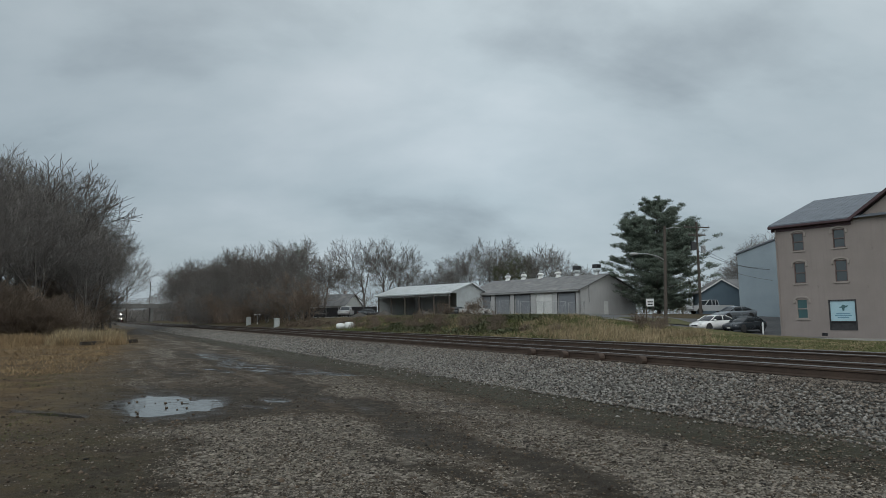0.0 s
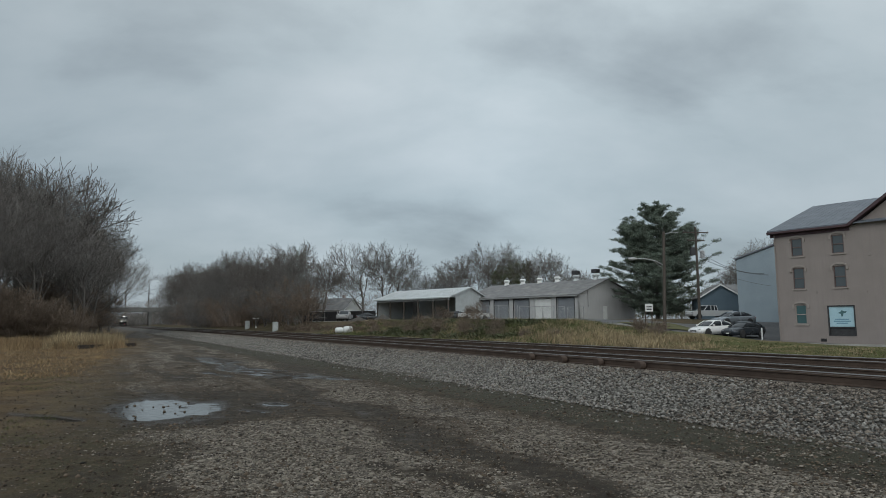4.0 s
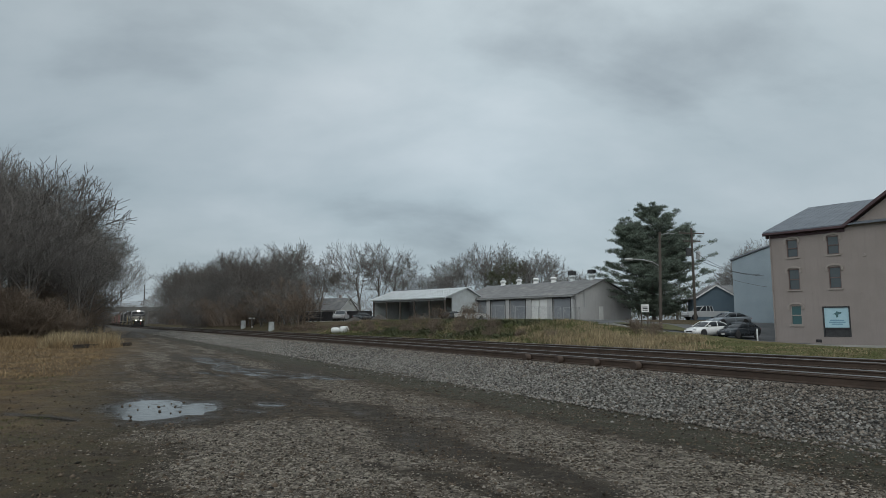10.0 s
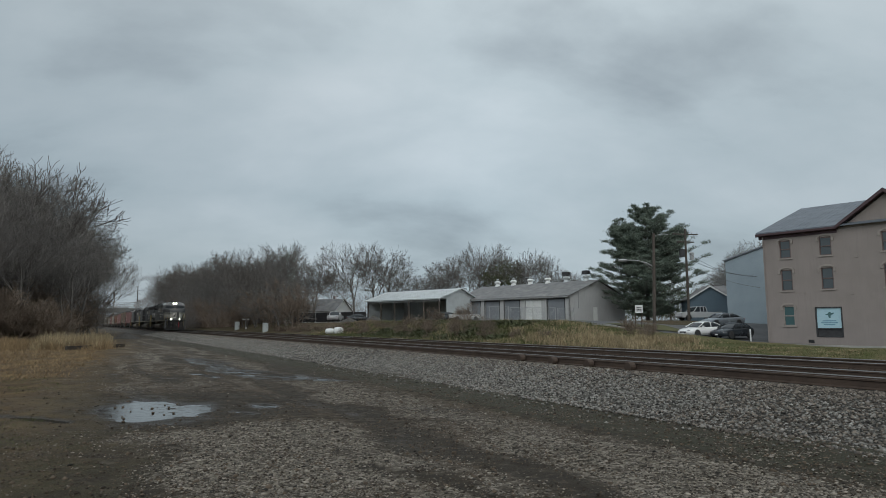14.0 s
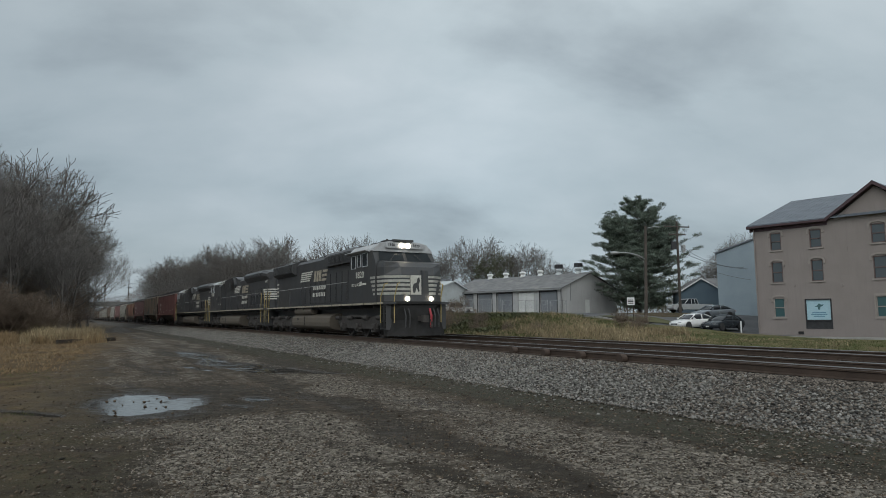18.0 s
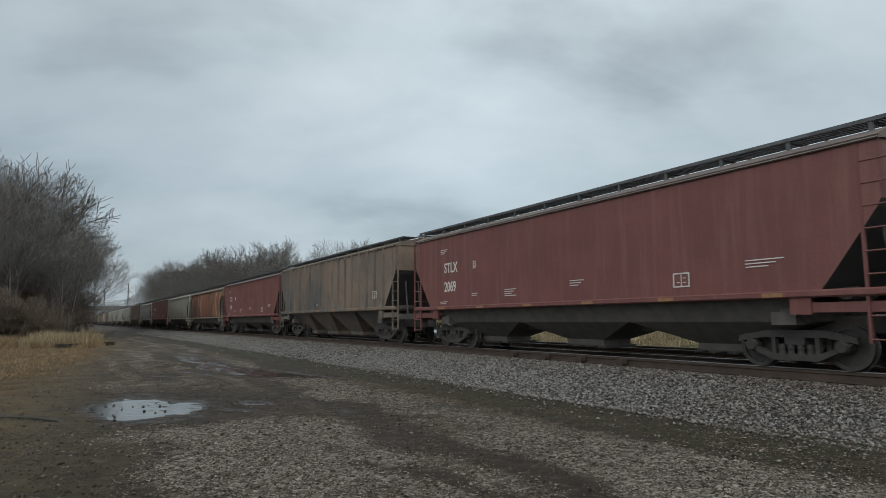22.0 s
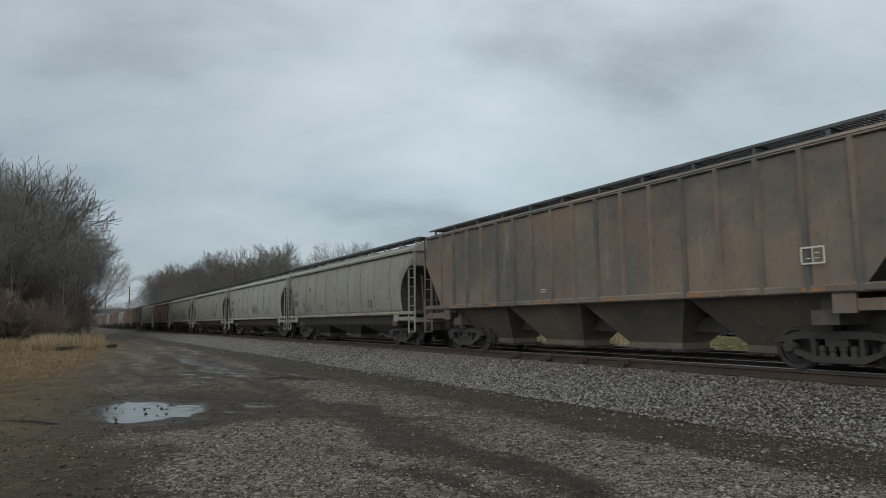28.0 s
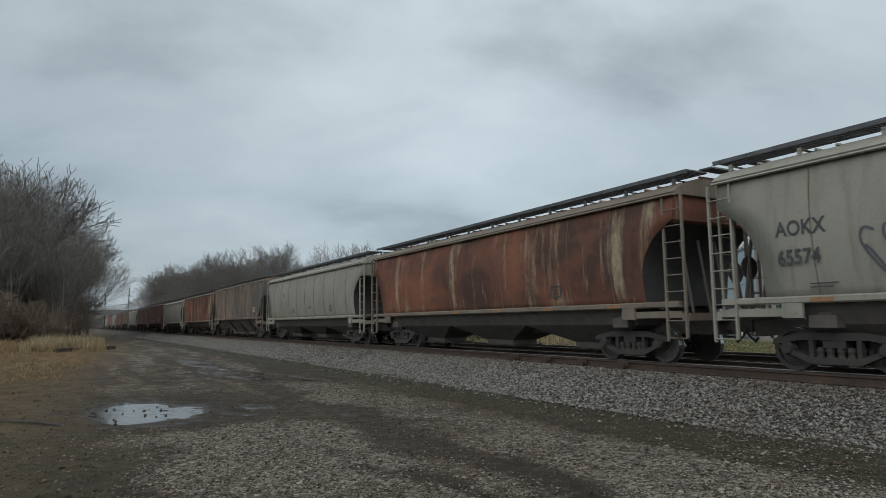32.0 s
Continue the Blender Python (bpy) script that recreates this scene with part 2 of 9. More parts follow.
def lot_masks(s, p, x, y):
    """How stony and how muddy the lot is at a place: tyre ruts run along the line, crushed stone lies between them."""
    n1, n2, n3 = noise.noise((x * 0.45, y * 0.45, 1.7)), noise.noise((x * 1.3, y * 1.3, 5.2)), noise.noise((x * 3.4, y * 3.4, 8.4))
    w = p + 0.55 * n1 + 0.28 * n2
    hump = lambda v, c, r: math.exp(-((v - c) / r) ** 2)
    near = 1 - smooth(15, 21, s)
    run = noise.noise((w * 1.5, s * 0.11, 3.3)) + 0.5 * noise.noise((w * 3.6, s * 0.2, 6.1))
    mud = hump(w, 4.25, 0.42) * near
    mud = max(mud, 0.8 * hump(w, 3.1 + 0.10 * (s - 6.8) ** 2, 0.16) * (1 - smooth(8.6, 9.6, s)))
    mud = max(mud, 0.75 * hump(w, 0.2 + 0.16 * (s - 6.0), 0.30) * (1 - smooth(9, 11, s)))
    mud = max(mud, 0.9 * smooth(6.5, 7.1, w) * (1 - 0.3 * smooth(-0.1, 0.4, n2)))
    mud = max(mud, 0.95 * (1 - smooth(0.75, 1.25, math.hypot((s - 14.2) / 3.0, (w - 1.0) / 3.0))))
    mud = max(mud, 0.62 * (1 - smooth(-0.2, 1.3, w)))
    mud = max(mud, (1 - near) * smooth(0.0, 0.45, run))
    mud = max(mud, 0.55 * smooth(0.15, 0.5, run))
    stone = 0.26 + 0.30 * n1 + 0.25 * n2 + 0.20 * n3
    stone += 0.75 * (1 - smooth(0.7, 1.15, math.hypot((s - 8.9) / 2.7, (w - 2.1) / 1.9)))
    stone += 0.40 * hump(w, 5.4, 0.75) * (1 - smooth(14, 20, s)) + 0.35 * (1 - smooth(5.5, 8.0, s))
    stone += 0.35 * (1 - near) * smooth(0.1, 0.5, -run)
    stone *= smooth(-2.0, 0.6, w + 0.6 * n2) * 0.8 + 0.2
    return min(1.0, max(0.0, stone * (1 - 0.9 * mud))), min(1.0, mud)


def hollow(x, y):
    best = 0.0
    for a, b, l, w, turn in PUDDLES:
        t = radians(turn)
        dx, dy = x - a, y - b
        e = ((dx * -math.sin(t) + dy * math.cos(t)) / l) ** 2 + ((dx * math.cos(t) + dy * math.sin(t)) / w) ** 2
        if e < 4:
            best = max(best, math.exp(-0.9 * e))
    return best


def ground_height(s, p):
    q = at(s, p)
    far = math.hypot(q.x, q.y)
    if p < 10.5:
        z = 0.0
        if far < 90:
            n1 = noise.noise((q.x * 0.35, q.y * 0.35, 0.3))
            n2 = noise.noise((q.x * 1.3, q.y * 1.3, 4.0))
            rut = noise.noise((p * 1.6, s * 0.13, 9.0)) * smooth(-9, -3, p)
            z += 0.035 * n1 + 0.018 * n2 + 0.03 * rut
            if far < 40:
                z += 0.022 * noise.noise((q.x * 3.8, q.y * 3.8, 2.0)) + 0.012 * noise.noise((q.x * 9, q.y * 9, 7.0)) - 0.105 * hollow(q.x, q.y)
        # scrubby rise under the trees
        z += 0.5 * smooth(-14, -30, p) * smooth(28, 60, s)
        return z
    lo, hi = steps(s, BANK), steps(s, YARD)
    if p < 30:
        z = 0.15 + (lo - 0.15) * smooth(21.5, 29, p)
    else:
        z = lo + (hi - lo) * smooth(30, 49, p)
    if far < 260 and p > 20.5:
        z += (0.10 * noise.noise((q.x * 0.5, q.y * 0.5, 1.0)) + 0.06 * noise.noise((q.x * 1.7, q.y * 1.7, 5.0))) * smooth(20.5, 23, p) * (1 - smooth(28, 33, p))
    return z


def spaced(cuts):
    """Grid lines: (from, to, step) runs."""
    out = []
    for a, b, st in cuts:
        n = max(1, round((b - a) / st))
        out += [a + (b - a) * i / n for i in range(n)]
    return out + [cuts[-1][1]]


def build_ground(mat):
    ss = spaced(((-3500, -500, 500), (-500, -60, 55), (-60, -12, 4), (-12, 2, 0.7), (2, 35, 0.2), (35, 60, 0.7), (60, 130, 2.0), (130, 260, 5), (260, 700, 40), (700, 4200, 500)))
    ps = spaced(((-3500, -400, 500), (-400, -60, 34), (-60, -14, 2.5), (-14, -6, 0.7), (-6, 10.6, 0.2), (10.6, 20, 1.5), (20, 32, 0.5), (32, 60, 1.5), (60, 160, 8), (160, 500, 60), (500, 3500, 500)))
    verts = [at(s, p, ground_height(s, p), abs(s) < 400) for s in ss for p in ps]
    n = len(ps)
    faces = [(i * n + j, i * n + j + 1, (i + 1) * n + j + 1, (i + 1) * n + j) for i in range(len(ss) - 1) for j in range(n - 1)]
    faces = [f[::-1] for f in faces]
    me = from_arrays("ground", verts, faces, mat)
    me.shade_smooth()
    masks = [lot_masks(s, p, q.x, q.y) if -14 < p < 10.6 and 0 < s < 90 else (0.3, 0.3) for (s, p), q in zip(((s, p) for s in ss for p in ps), verts)]
    for k, name in enumerate(("stone", "mud")):
        me.attributes.new(name, "FLOAT", "POINT").data.foreach_set("value", np.array([v[k] for v in masks], dtype=np.float32))
    return tagged(new("ground", me), "muddy gravel lot with dead grass and a brushy bank", "ground", kind="structure")


def ground_material():
    m = bpy.data.materials.new("lot_and_grass")
    m.use_nodes = True
    nt = m.node_tree
    N, L = nt.nodes.new, nt.links.new
    b = nt.nodes["Principled BSDF"]
    tc = N("ShaderNodeTexCoord")
    sep = N("ShaderNodeSeparateXYZ")
    L(tc.outputs["Object"], sep.inputs[0])

    def mth(op, a, c=None, d=None):
        n = N("ShaderNodeMath")
        n.operation = op
        for k, v in enumerate((a, c, d)):
            if v is None:
                continue
            if isinstance(v, (int, float)):
                n.inputs[k].default_value = v
            else:
                L(v, n.inputs[k])
        return n.outputs[0]

    def tex(scale, detail=5, rough=0.6, stretch=None, turn=0.0):
        n = N("ShaderNodeTexNoise")
        n.inputs["Scale"].default_value, n.inputs["Detail"].default_value, n.inputs["Roughness"].default_value = scale, detail, rough
        mp = N("ShaderNodeMapping")
        mp.inputs["Rotation"].default_value = (0, 0, turn)
        mp.inputs["Scale"].default_value = stretch or (1, 1, 1)
        L(tc.outputs["Object"], mp.inputs[0]), L(mp.outputs[0], n.inputs["Vector"])
        return n.outputs[0]

    def rng(v, lo, hi):
        n = N("ShaderNodeMapRange")
        n.interpolation_type = "SMOOTHSTEP"
        n.inputs[1].default_value, n.inputs[2].default_value = lo, hi
        L(v, n.inputs[0])
        return n.outputs[0]

    def mixed(fac, a, c, blend="MIX"):
        n = N("ShaderNodeMix")
        n.data_type, n.blend_type = "RGBA", blend
        for k, v in ((0, fac), (6, a), (7, c)):
            if isinstance(v, (int, float)):
                n.inputs[k].default_value = v
            elif isinstance(v, tuple):
                n.inputs[k].default_value = (*v, 1)
            else:
                L(v, n.inputs[k])
        return n.outputs[2]

    x, y = sep.outputs[0], sep.outputs[1]
    p = mth("ADD", mth("MULTIPLY", x, V.x), mth("MULTIPLY", y, V.y))
    s = mth("ADD", mth("MULTIPLY", x, U.x), mth("MULTIPLY", y, U.y))
    broad, mid, fine = tex(0.30), tex(1.6, 6, 0.65), tex(24, 4, 0.7)
    runs = N("ShaderNodeCombineXYZ")
    L(mth("MULTIPLY", p, 2.2), runs.inputs[0]), L(mth("MULTIPLY", s, 0.22), runs.inputs[1])
    rn = N("ShaderNodeTexNoise")
    rn.inputs["Scale"].default_value, rn.inputs["Detail"].default_value = 1.0, 6
    L(runs.outputs[0], rn.inputs["Vector"])
    along = rn.outputs[0]
    # lot: dark wet mud in the wheel runs, brown grit, and spreads of pale crushed stone
    def laid(name):
        n = N("ShaderNodeAttribute")
        n.attribute_name = name
        return n.outputs["Fac"]

    nine, grains = tex(9, 5, 0.7), tex(46, 4, 0.75)
    ragged = mth("ADD", mth("MULTIPLY", mth("SUBTRACT", mid, 0.5), 0.7), mth("MULTIPLY", mth("SUBTRACT", nine, 0.5), 0.9))
    gravel = rng(mth("ADD", laid("stone"), ragged), 0.12, 0.72)
    muddy = rng(mth("ADD", laid("mud"), mth("MULTIPLY", ragged, 0.8)), 0.25, 0.75)

    def cells(scale, rnd=1.0):
        n = N("ShaderNodeTexVoronoi")
        n.inputs["Scale"].default_value, n.inputs["Randomness"].default_value = scale, rnd
        L(tc.outputs["Object"], n.inputs["Vector"])
        hv = N("ShaderNodeSeparateXYZ")
        L(n.outputs["Color"], hv.inputs[0])
        return hv.outputs[0], n.outputs["Distance"]

    chip, chip_d = cells(19)
    crumb, crumb_d = cells(11)
    lot = mixed(rng(mth("ADD", mth("MULTIPLY", mid, 0.5), mth("MULTIPLY", along, 0.5)), 0.42, 0.58), (0.046, 0.036, 0.026), (0.096, 0.076, 0.057))
    lot = mixed(mth("MULTIPLY", gravel, 0.9), lot, (0.158, 0.138, 0.114))
    lot = mixed(mth("MULTIPLY", rng(chip, 0.60, 0.78), mth("ADD", mth("MULTIPLY", gravel, 0.75), 0.06)), lot, (0.32, 0.285, 0.24))
    lot = mixed(mth("MULTIPLY", rng(chip, 0.42, 0.22), mth("ADD", mth("MULTIPLY", gravel, 0.65), 0.15)), lot, (0.040, 0.031, 0.024))
    lot = mixed(mth("MULTIPLY", rng(crumb, 0.35, 0.15), 0.45), lot, (0.030, 0.023, 0.018))
    lot = mixed(mth("MULTIPLY", rng(grains, 0.56, 0.64), mth("ADD", mth("MULTIPLY", gravel, 0.4), 0.10)), lot, (0.277, 0.240, 0.200))
    lot = mixed(mth("MULTIPLY", rng(grains, 0.46, 0.36), 0.55), lot, (0.026, 0.020, 0.015))
    lot = mixed(mth("MULTIPLY", muddy, 0.86), lot, mixed(rng(mid, 0.35, 0.65), (0.040, 0.032, 0.022), (0.023, 0.018, 0.013)))
    lot = mixed(mth("MULTIPLY", rng(crumb, 0.80, 0.92), mth("MULTIPLY", muddy, 0.3)), lot, (0.13, 0.108, 0.085))
    # churned clods: dark hollows and drier crests a hand or two across
    churn = tex(4.2, 7, 0.72)
    lot = mixed(mth("MULTIPLY", rng(churn, 0.53, 0.62), 0.62), lot, (0.024, 0.018, 0.013))
    lot = mixed(mth("MULTIPLY", rng(churn, 0.45, 0.36), mth("SUBTRACT", 0.50, mth("MULTIPLY", muddy, 0.28))), lot, (0.200, 0.172, 0.140))
    # turf: straw, tawny and moss
    straw, tawny, moss = (0.175, 0.122, 0.064), (0.105, 0.070, 0.042), (0.078, 0.068, 0.030)
    turf = mixed(rng(tex(0.9, 6), 0.38, 0.62), tawny, straw)
    turf = mixed(rng(mth("ADD", tex(0.35, 5), mth("MULTIPLY", mth("SUBTRACT", 11, s), 0.010)), 0.52, 0.64), turf, moss)
    turf = mixed(mth("MULTIPLY", rng(fine, 0.35, 0.65), 0.65), turf, (0.027, 0.021, 0.014))
    bank = mixed(rng(tex(0.5, 6), 0.42, 0.58), (0.088, 0.066, 0.043), (0.062, 0.054, 0.031))
    bank = mixed(mth("MULTIPLY", rng(tex(3, 5), 0.5, 0.7), 0.6), bank, (0.13, 0.10, 0.06))
    lawn = mixed(rng(tex(0.7, 5), 0.4, 0.6), (0.085, 0.088, 0.036), (0.13, 0.105, 0.055))
    # where each lies
    edge = mth("MULTIPLY", mth("SUBTRACT", mid, 0.5), 3.0)
    edge2 = mth("MULTIPLY", mth("SUBTRACT", broad, 0.5), 4.0)
    reach = mth("MINIMUM", mth("SUBTRACT", mth("MULTIPLY", s, 0.085), 2.3), 2.4)
    on_turf = rng(mth("ADD", mth("ADD", mth("SUBTRACT", reach, p), edge), edge2), -2.2, 1.4)
    near_moss = mth("MULTIPLY", rng(mth("ADD", mth("SUBTRACT", 0.5, p), edge), -0.8, 1.4), rng(mid, 0.36, 0.56))
    damp = mth("MULTIPLY", rng(mth("ADD", p, mth("MULTIPLY", edge, 0.6)), 6.5, 7.4), rng(mid, 0.30, 0.55))
    col = mixed(mth("MULTIPLY", near_moss, 0.55), lot, (0.058, 0.050, 0.024))
    col = mixed(mth("MULTIPLY", damp, 0.8), col, (0.045, 0.043, 0.027))
    col = mixed(on_turf, col, turf)
    soak = rng(sep.outputs[2], -0.018, -0.050)
    soak = mth("MULTIPLY", soak, rng(mth("SUBTRACT", 10.0, p), 0, 0.5))
    col = mixed(mth("MULTIPLY", soak, 0.8), col, (0.026, 0.021, 0.017))
    beyond = rng(p, 20.2, 20.9)
    col = mixed(beyond, col, bank)
    col = mixed(mth("MULTIPLY", beyond, rng(mth("SUBTRACT", 36, s), 0, 6)), col, lawn)
    L(col, b.inputs["Base Color"])
    dry = mth("MAXIMUM", on_turf, beyond)
    wet = mth("SUBTRACT", 1.0, muddy)
    b.inputs["Specular IOR Level"].default_value = 0.12
    L(mth("SUBTRACT", mth("MAXIMUM", mth("ADD", mth("MULTIPLY", wet, 0.22), 0.70), dry), mth("MULTIPLY", soak, 0.35)), b.inputs["Roughness"])
    bp = N("ShaderNodeBump")
    bp.inputs["Strength"].default_value, bp.inputs["Distance"].default_value = 1.0, 0.075
    hgt = mth("ADD", mth("ADD", mth("MULTIPLY", tex(9, 6, 0.75), 0.5), mth("MULTIPLY", grains, 0.25)), mth("MULTIPLY", mth("SUBTRACT", 1.0, chip_d), mth("ADD", mth("MULTIPLY", gravel, 0.35), 0.1)))
    L(hgt, bp.inputs["Height"]), L(bp.outputs[0], b.inputs["Normal"])
    return m


ground = build_ground(ground_material())


def water_material(name, ripple, scale, deep=0.02):
    m = bpy.data.materials.new(name)
    m.use_nodes = True
    nt = m.node_tree
    b = nt.nodes["Principled BSDF"]
    b.inputs["Base Color"].default_value = (0.018, 0.016, 0.013, 1)
    b.inputs["Roughness"].default_value, b.inputs["IOR"].default_value = 0.015, 1.33
    b.inputs["Specular IOR Level"].default_value = 0.5
    n, bp = nt.nodes.new("ShaderNodeTexNoise"), nt.nodes.new("ShaderNodeBump")
    tc, mp = nt.nodes.new("ShaderNodeTexCoord"), nt.nodes.new("ShaderNodeMapping")
    mp.inputs["Scale"].default_value = (0.7, 1.0, 1.0)
    nt.links.new(tc.outputs["Object"], mp.inputs[0]), nt.links.new(mp.outputs[0], n.inputs["Vector"])
    n.inputs["Scale"].default_value = scale
    bp.inputs["Strength"].default_value, bp.inputs["Distance"].default_value = ripple, deep
    nt.links.new(n.outputs["Fac"], bp.inputs["Height"]), nt.links.new(bp.outputs[0], b.inputs["Normal"])
    return m


WATER, RIPPLED = water_material("rain_water", 0.30, 6), water_material("rippled_rain_water", 1.0, 1.9, 0.05)


def puddle(x0, x1, y0, y1, label, mat):
    bm = bmesh.new()
    bm.faces.new([bm.verts.new((x, y, -0.052)) for x, y in ((x0, y0), (x1, y0), (x1, y1), (x0, y1))])
    return tagged(new("puddle", mesh_of("puddle", bm, mat)), label, "puddle", "puddles in the lot", "structure")


puddle(-9.9, -2.8, 10.0, 16.6, "shallow rain puddle reflecting the sky in muddy gravel", WATER)
puddle(-14.5, -2.5, 17.6, 33.0, "rippled rain puddles in tyre ruts of the lot", RIPPLED)


# ---- ballast, ties and rails ----
BALLAST = material("ballast_stone", (0.188, 0.179, 0.164), (0.090, 0.085, 0.077), rough=0.9, scale=18, fine=70, bump=0.6, island=0.8, bump_dist=0.02)
BALLAST_DUSTY = material("rust_dusted_ballast", (0.150, 0.128, 0.108), (0.080, 0.066, 0.055), rough=0.9, scale=18, fine=70, bump=0.6, island=0.7, bump_dist=0.02)
BALLAST_BED = material("ballast_bed", (0.112, 0.102, 0.092), (0.030, 0.027, 0.024), rough=0.95, scale=22, fine=30, bump=1.0, amount=0.9, bump_dist=0.06)
RUSTY_RAIL = material("rusty_rail", (0.075, 0.052, 0.040), (0.045, 0.033, 0.027), rough=0.75, metal=0.2, scale=2, fine=60, bump=0.2)
RAIL_HEAD = material("worn_rail_head", (0.26, 0.25, 0.245), (0.17, 0.16, 0.155), rough=0.42, metal=1.0, scale=3, fine=90, bump=0.03)
TIE_WOOD = material("creosoted_tie", (0.052, 0.042, 0.034), (0.026, 0.021, 0.018), rough=0.9, scale=4, fine=35, bump=0.5, per_object=0.3)
STEEL_DARK = material("dark_rusty_steel", (0.060, 0.044, 0.034), (0.03, 0.024, 0.02), rough=0.8, metal=0.2, scale=6, fine=60)

SHOULDER = ((8.55, -0.05), (9.6, 0.14), (10.9, 0.36), (11.35, 0.43), (11.75, 0.44), (CENTRE, 0.44), (SECOND, 0.44), (SECOND + 1.75, 0.43), (20.9, 0.0))


def bed_height(p):
    for (a, z0), (b, z1) in zip(SHOULDER, SHOULDER[1:]):
        if a <= p <= b:
            return z0 + (z1 - z0) * (p - a) / (b - a)
    return 0.0


def build_bed():
    ss = spaced(((-120, -10, 10), (-10, 40, 0.4), (40, 120, 2.0), (120, 340, 10), (340, 700, 60)))
    ps = [8.55 + (20.9 - 8.55) * i / 44 for i in range(45)]
    rows = []
    for s in ss:
        for p in ps:
            q = at(s, p)
            w = 0.10 * noise.noise((q.x * 0.6, q.y * 0.6, 3)) if 8.6 < p < 9.9 else 0
            rows.append(at(s, p + w, bed_height(p) + 0.02 * noise.noise((q.x * 5, q.y * 5, 3))))
    n = len(ps)
    faces = [(i * n + j, (i + 1) * n + j, (i + 1) * n + j + 1, i * n + j + 1) for i in range(len(ss) - 1) for j in range(n - 1)]
    tagged(new("ballast_bed", from_arrays("ballast_bed", rows, faces, BALLAST_BED)), "raised bed of grey crushed stone under two tracks", "ballast", kind="structure")


build_bed()

STONE_V = np.array([(0, 0, 1), (0.9, 0.1, 0.2), (0.2, 0.85, 0.3), (-0.8, 0.35, 0.15), (-0.45, -0.8, 0.25), (0.5, -0.75, 0.1), (0.1, 0, -0.7)])
STONE_F = np.array([(0, 1, 2), (0, 2, 3), (0, 3, 4), (0, 4, 5), (0, 5, 1), (6, 2, 1), (6, 3, 2), (6, 4, 3), (6, 5, 4), (6, 1, 5)])


def stones(name, places, sizes, mat, rng, flat=0.75):
    """Many angular stones in one mesh; each is turned and squashed by itself."""
    n = len(places)
    a = rng.uniform(0, 2 * np.pi, n)
    tilt = rng.uniform(-0.7, 0.7, n)
    v = STONE_V[None] * (sizes[:, None, None] * rng.uniform(0.65, 1.25, (n, 7, 3)))
    c, s = np.cos(tilt)[:, None], np.sin(tilt)[:, None]
    x, z = v[..., 0] * c - v[..., 2] * s, v[..., 0] * s + v[..., 2] * c
    c, s = np.cos(a)[:, None], np.sin(a)[:, None]
    v = np.stack((x * c - v[..., 1] * s, x * s + v[..., 1] * c, z * flat), -1) + places[:, None]
    me = bpy.data.meshes.new(name)
    f = (STONE_F[None] + 7 * np.arange(n)[:, None, None]).reshape(-1, 3)
    me.vertices.add(n * 7), me.loops.add(len(f) * 3), me.polygons.add(len(f))
    me.vertices.foreach_set("co", v.reshape(-1).astype(np.float32))
    me.loops.foreach_set("vertex_index", f.reshape(-1).astype(np.int32))
    me.polygons.foreach_set("loop_start", np.arange(0, len(f) * 3, 3, dtype=np.int32))
    me.update(calc_edges=True)
    me.materials.append(mat)
    return new(name, me)


def line_points(s, p):
    """Many points beside the line at once (x, y)."""
    c = np.minimum(s, S_STRAIGHT)
    o = 0.5 * -0.0003147 * c * c + np.where(c > 0, 0.350e-6 * c ** 3, 0)
    return np.stack((U.x * s + V.x * (p + o), U.y * s + V.y * (p + o)), -1)


def build_ballast():
    rng = np.random.default_rng(5)
    zs = np.array([b for _, b in SHOULDER])
    pz = np.array([a for a, _ in SHOULDER])
    for s0, s1, count, lo, hi in ((-4, 8, 32000, 0.015, 0.036), (8, 24, 36000, 0.016, 0.039), (24, 60, 26000, 0.022, 0.052), (60, 110, 12000, 0.035, 0.08)):
        s = rng.uniform(s0, s1, count)
        p = np.where(rng.random(count) < 0.88, rng.uniform(8.45, 11.75, count), rng.uniform(12.6, 20.4, count))
        stray = rng.random(count) < 0.015
        p = np.where(stray, 8.6 - rng.exponential(0.35, count), p)
        z = np.interp(p, pz, zs) + 0.012
        z = np.where(p < 8.6, 0.015, z)
        pts, size = np.concatenate((line_points(s, p), z[:, None]), 1), rng.uniform(lo, hi, count) * rng.choice((0.8, 1.0, 1.0, 1.35), count)
        dusty = rng.random(count) < np.interp(p, (8.4, 9.6, 10.8, 11.6), (0.25, 0.10, 0.35, 0.85)) + (0.30 if s1 < 10 else 0.0)
        tagged(stones("ballast_stones", pts[~dusty], size[~dusty], BALLAST, rng), "loose angular grey ballast stones on the track shoulder", "ballast", kind="stuff")
        tagged(stones("dusty_ballast_stones", pts[dusty], size[dusty], BALLAST_DUSTY, rng), "ballast stones browned by rust dust beside the rails", "ballast", kind="stuff")


build_ballast()

RAIL_PROFILE = ((-0.07, 0.0), (0.07, 0.0), (0.07, 0.012), (0.012, 0.032), (0.012, 0.118), (0.036, 0.132), (0.036, 0.158), (-0.036, 0.158), (-0.036, 0.132), (-0.012, 0.118), (-0.012, 0.032), (-0.07, 0.012))
HEAD_PROFILE = ((-0.034, 0.158), (0.034, 0.158), (0.03, 0.172), (-0.03, 0.172))


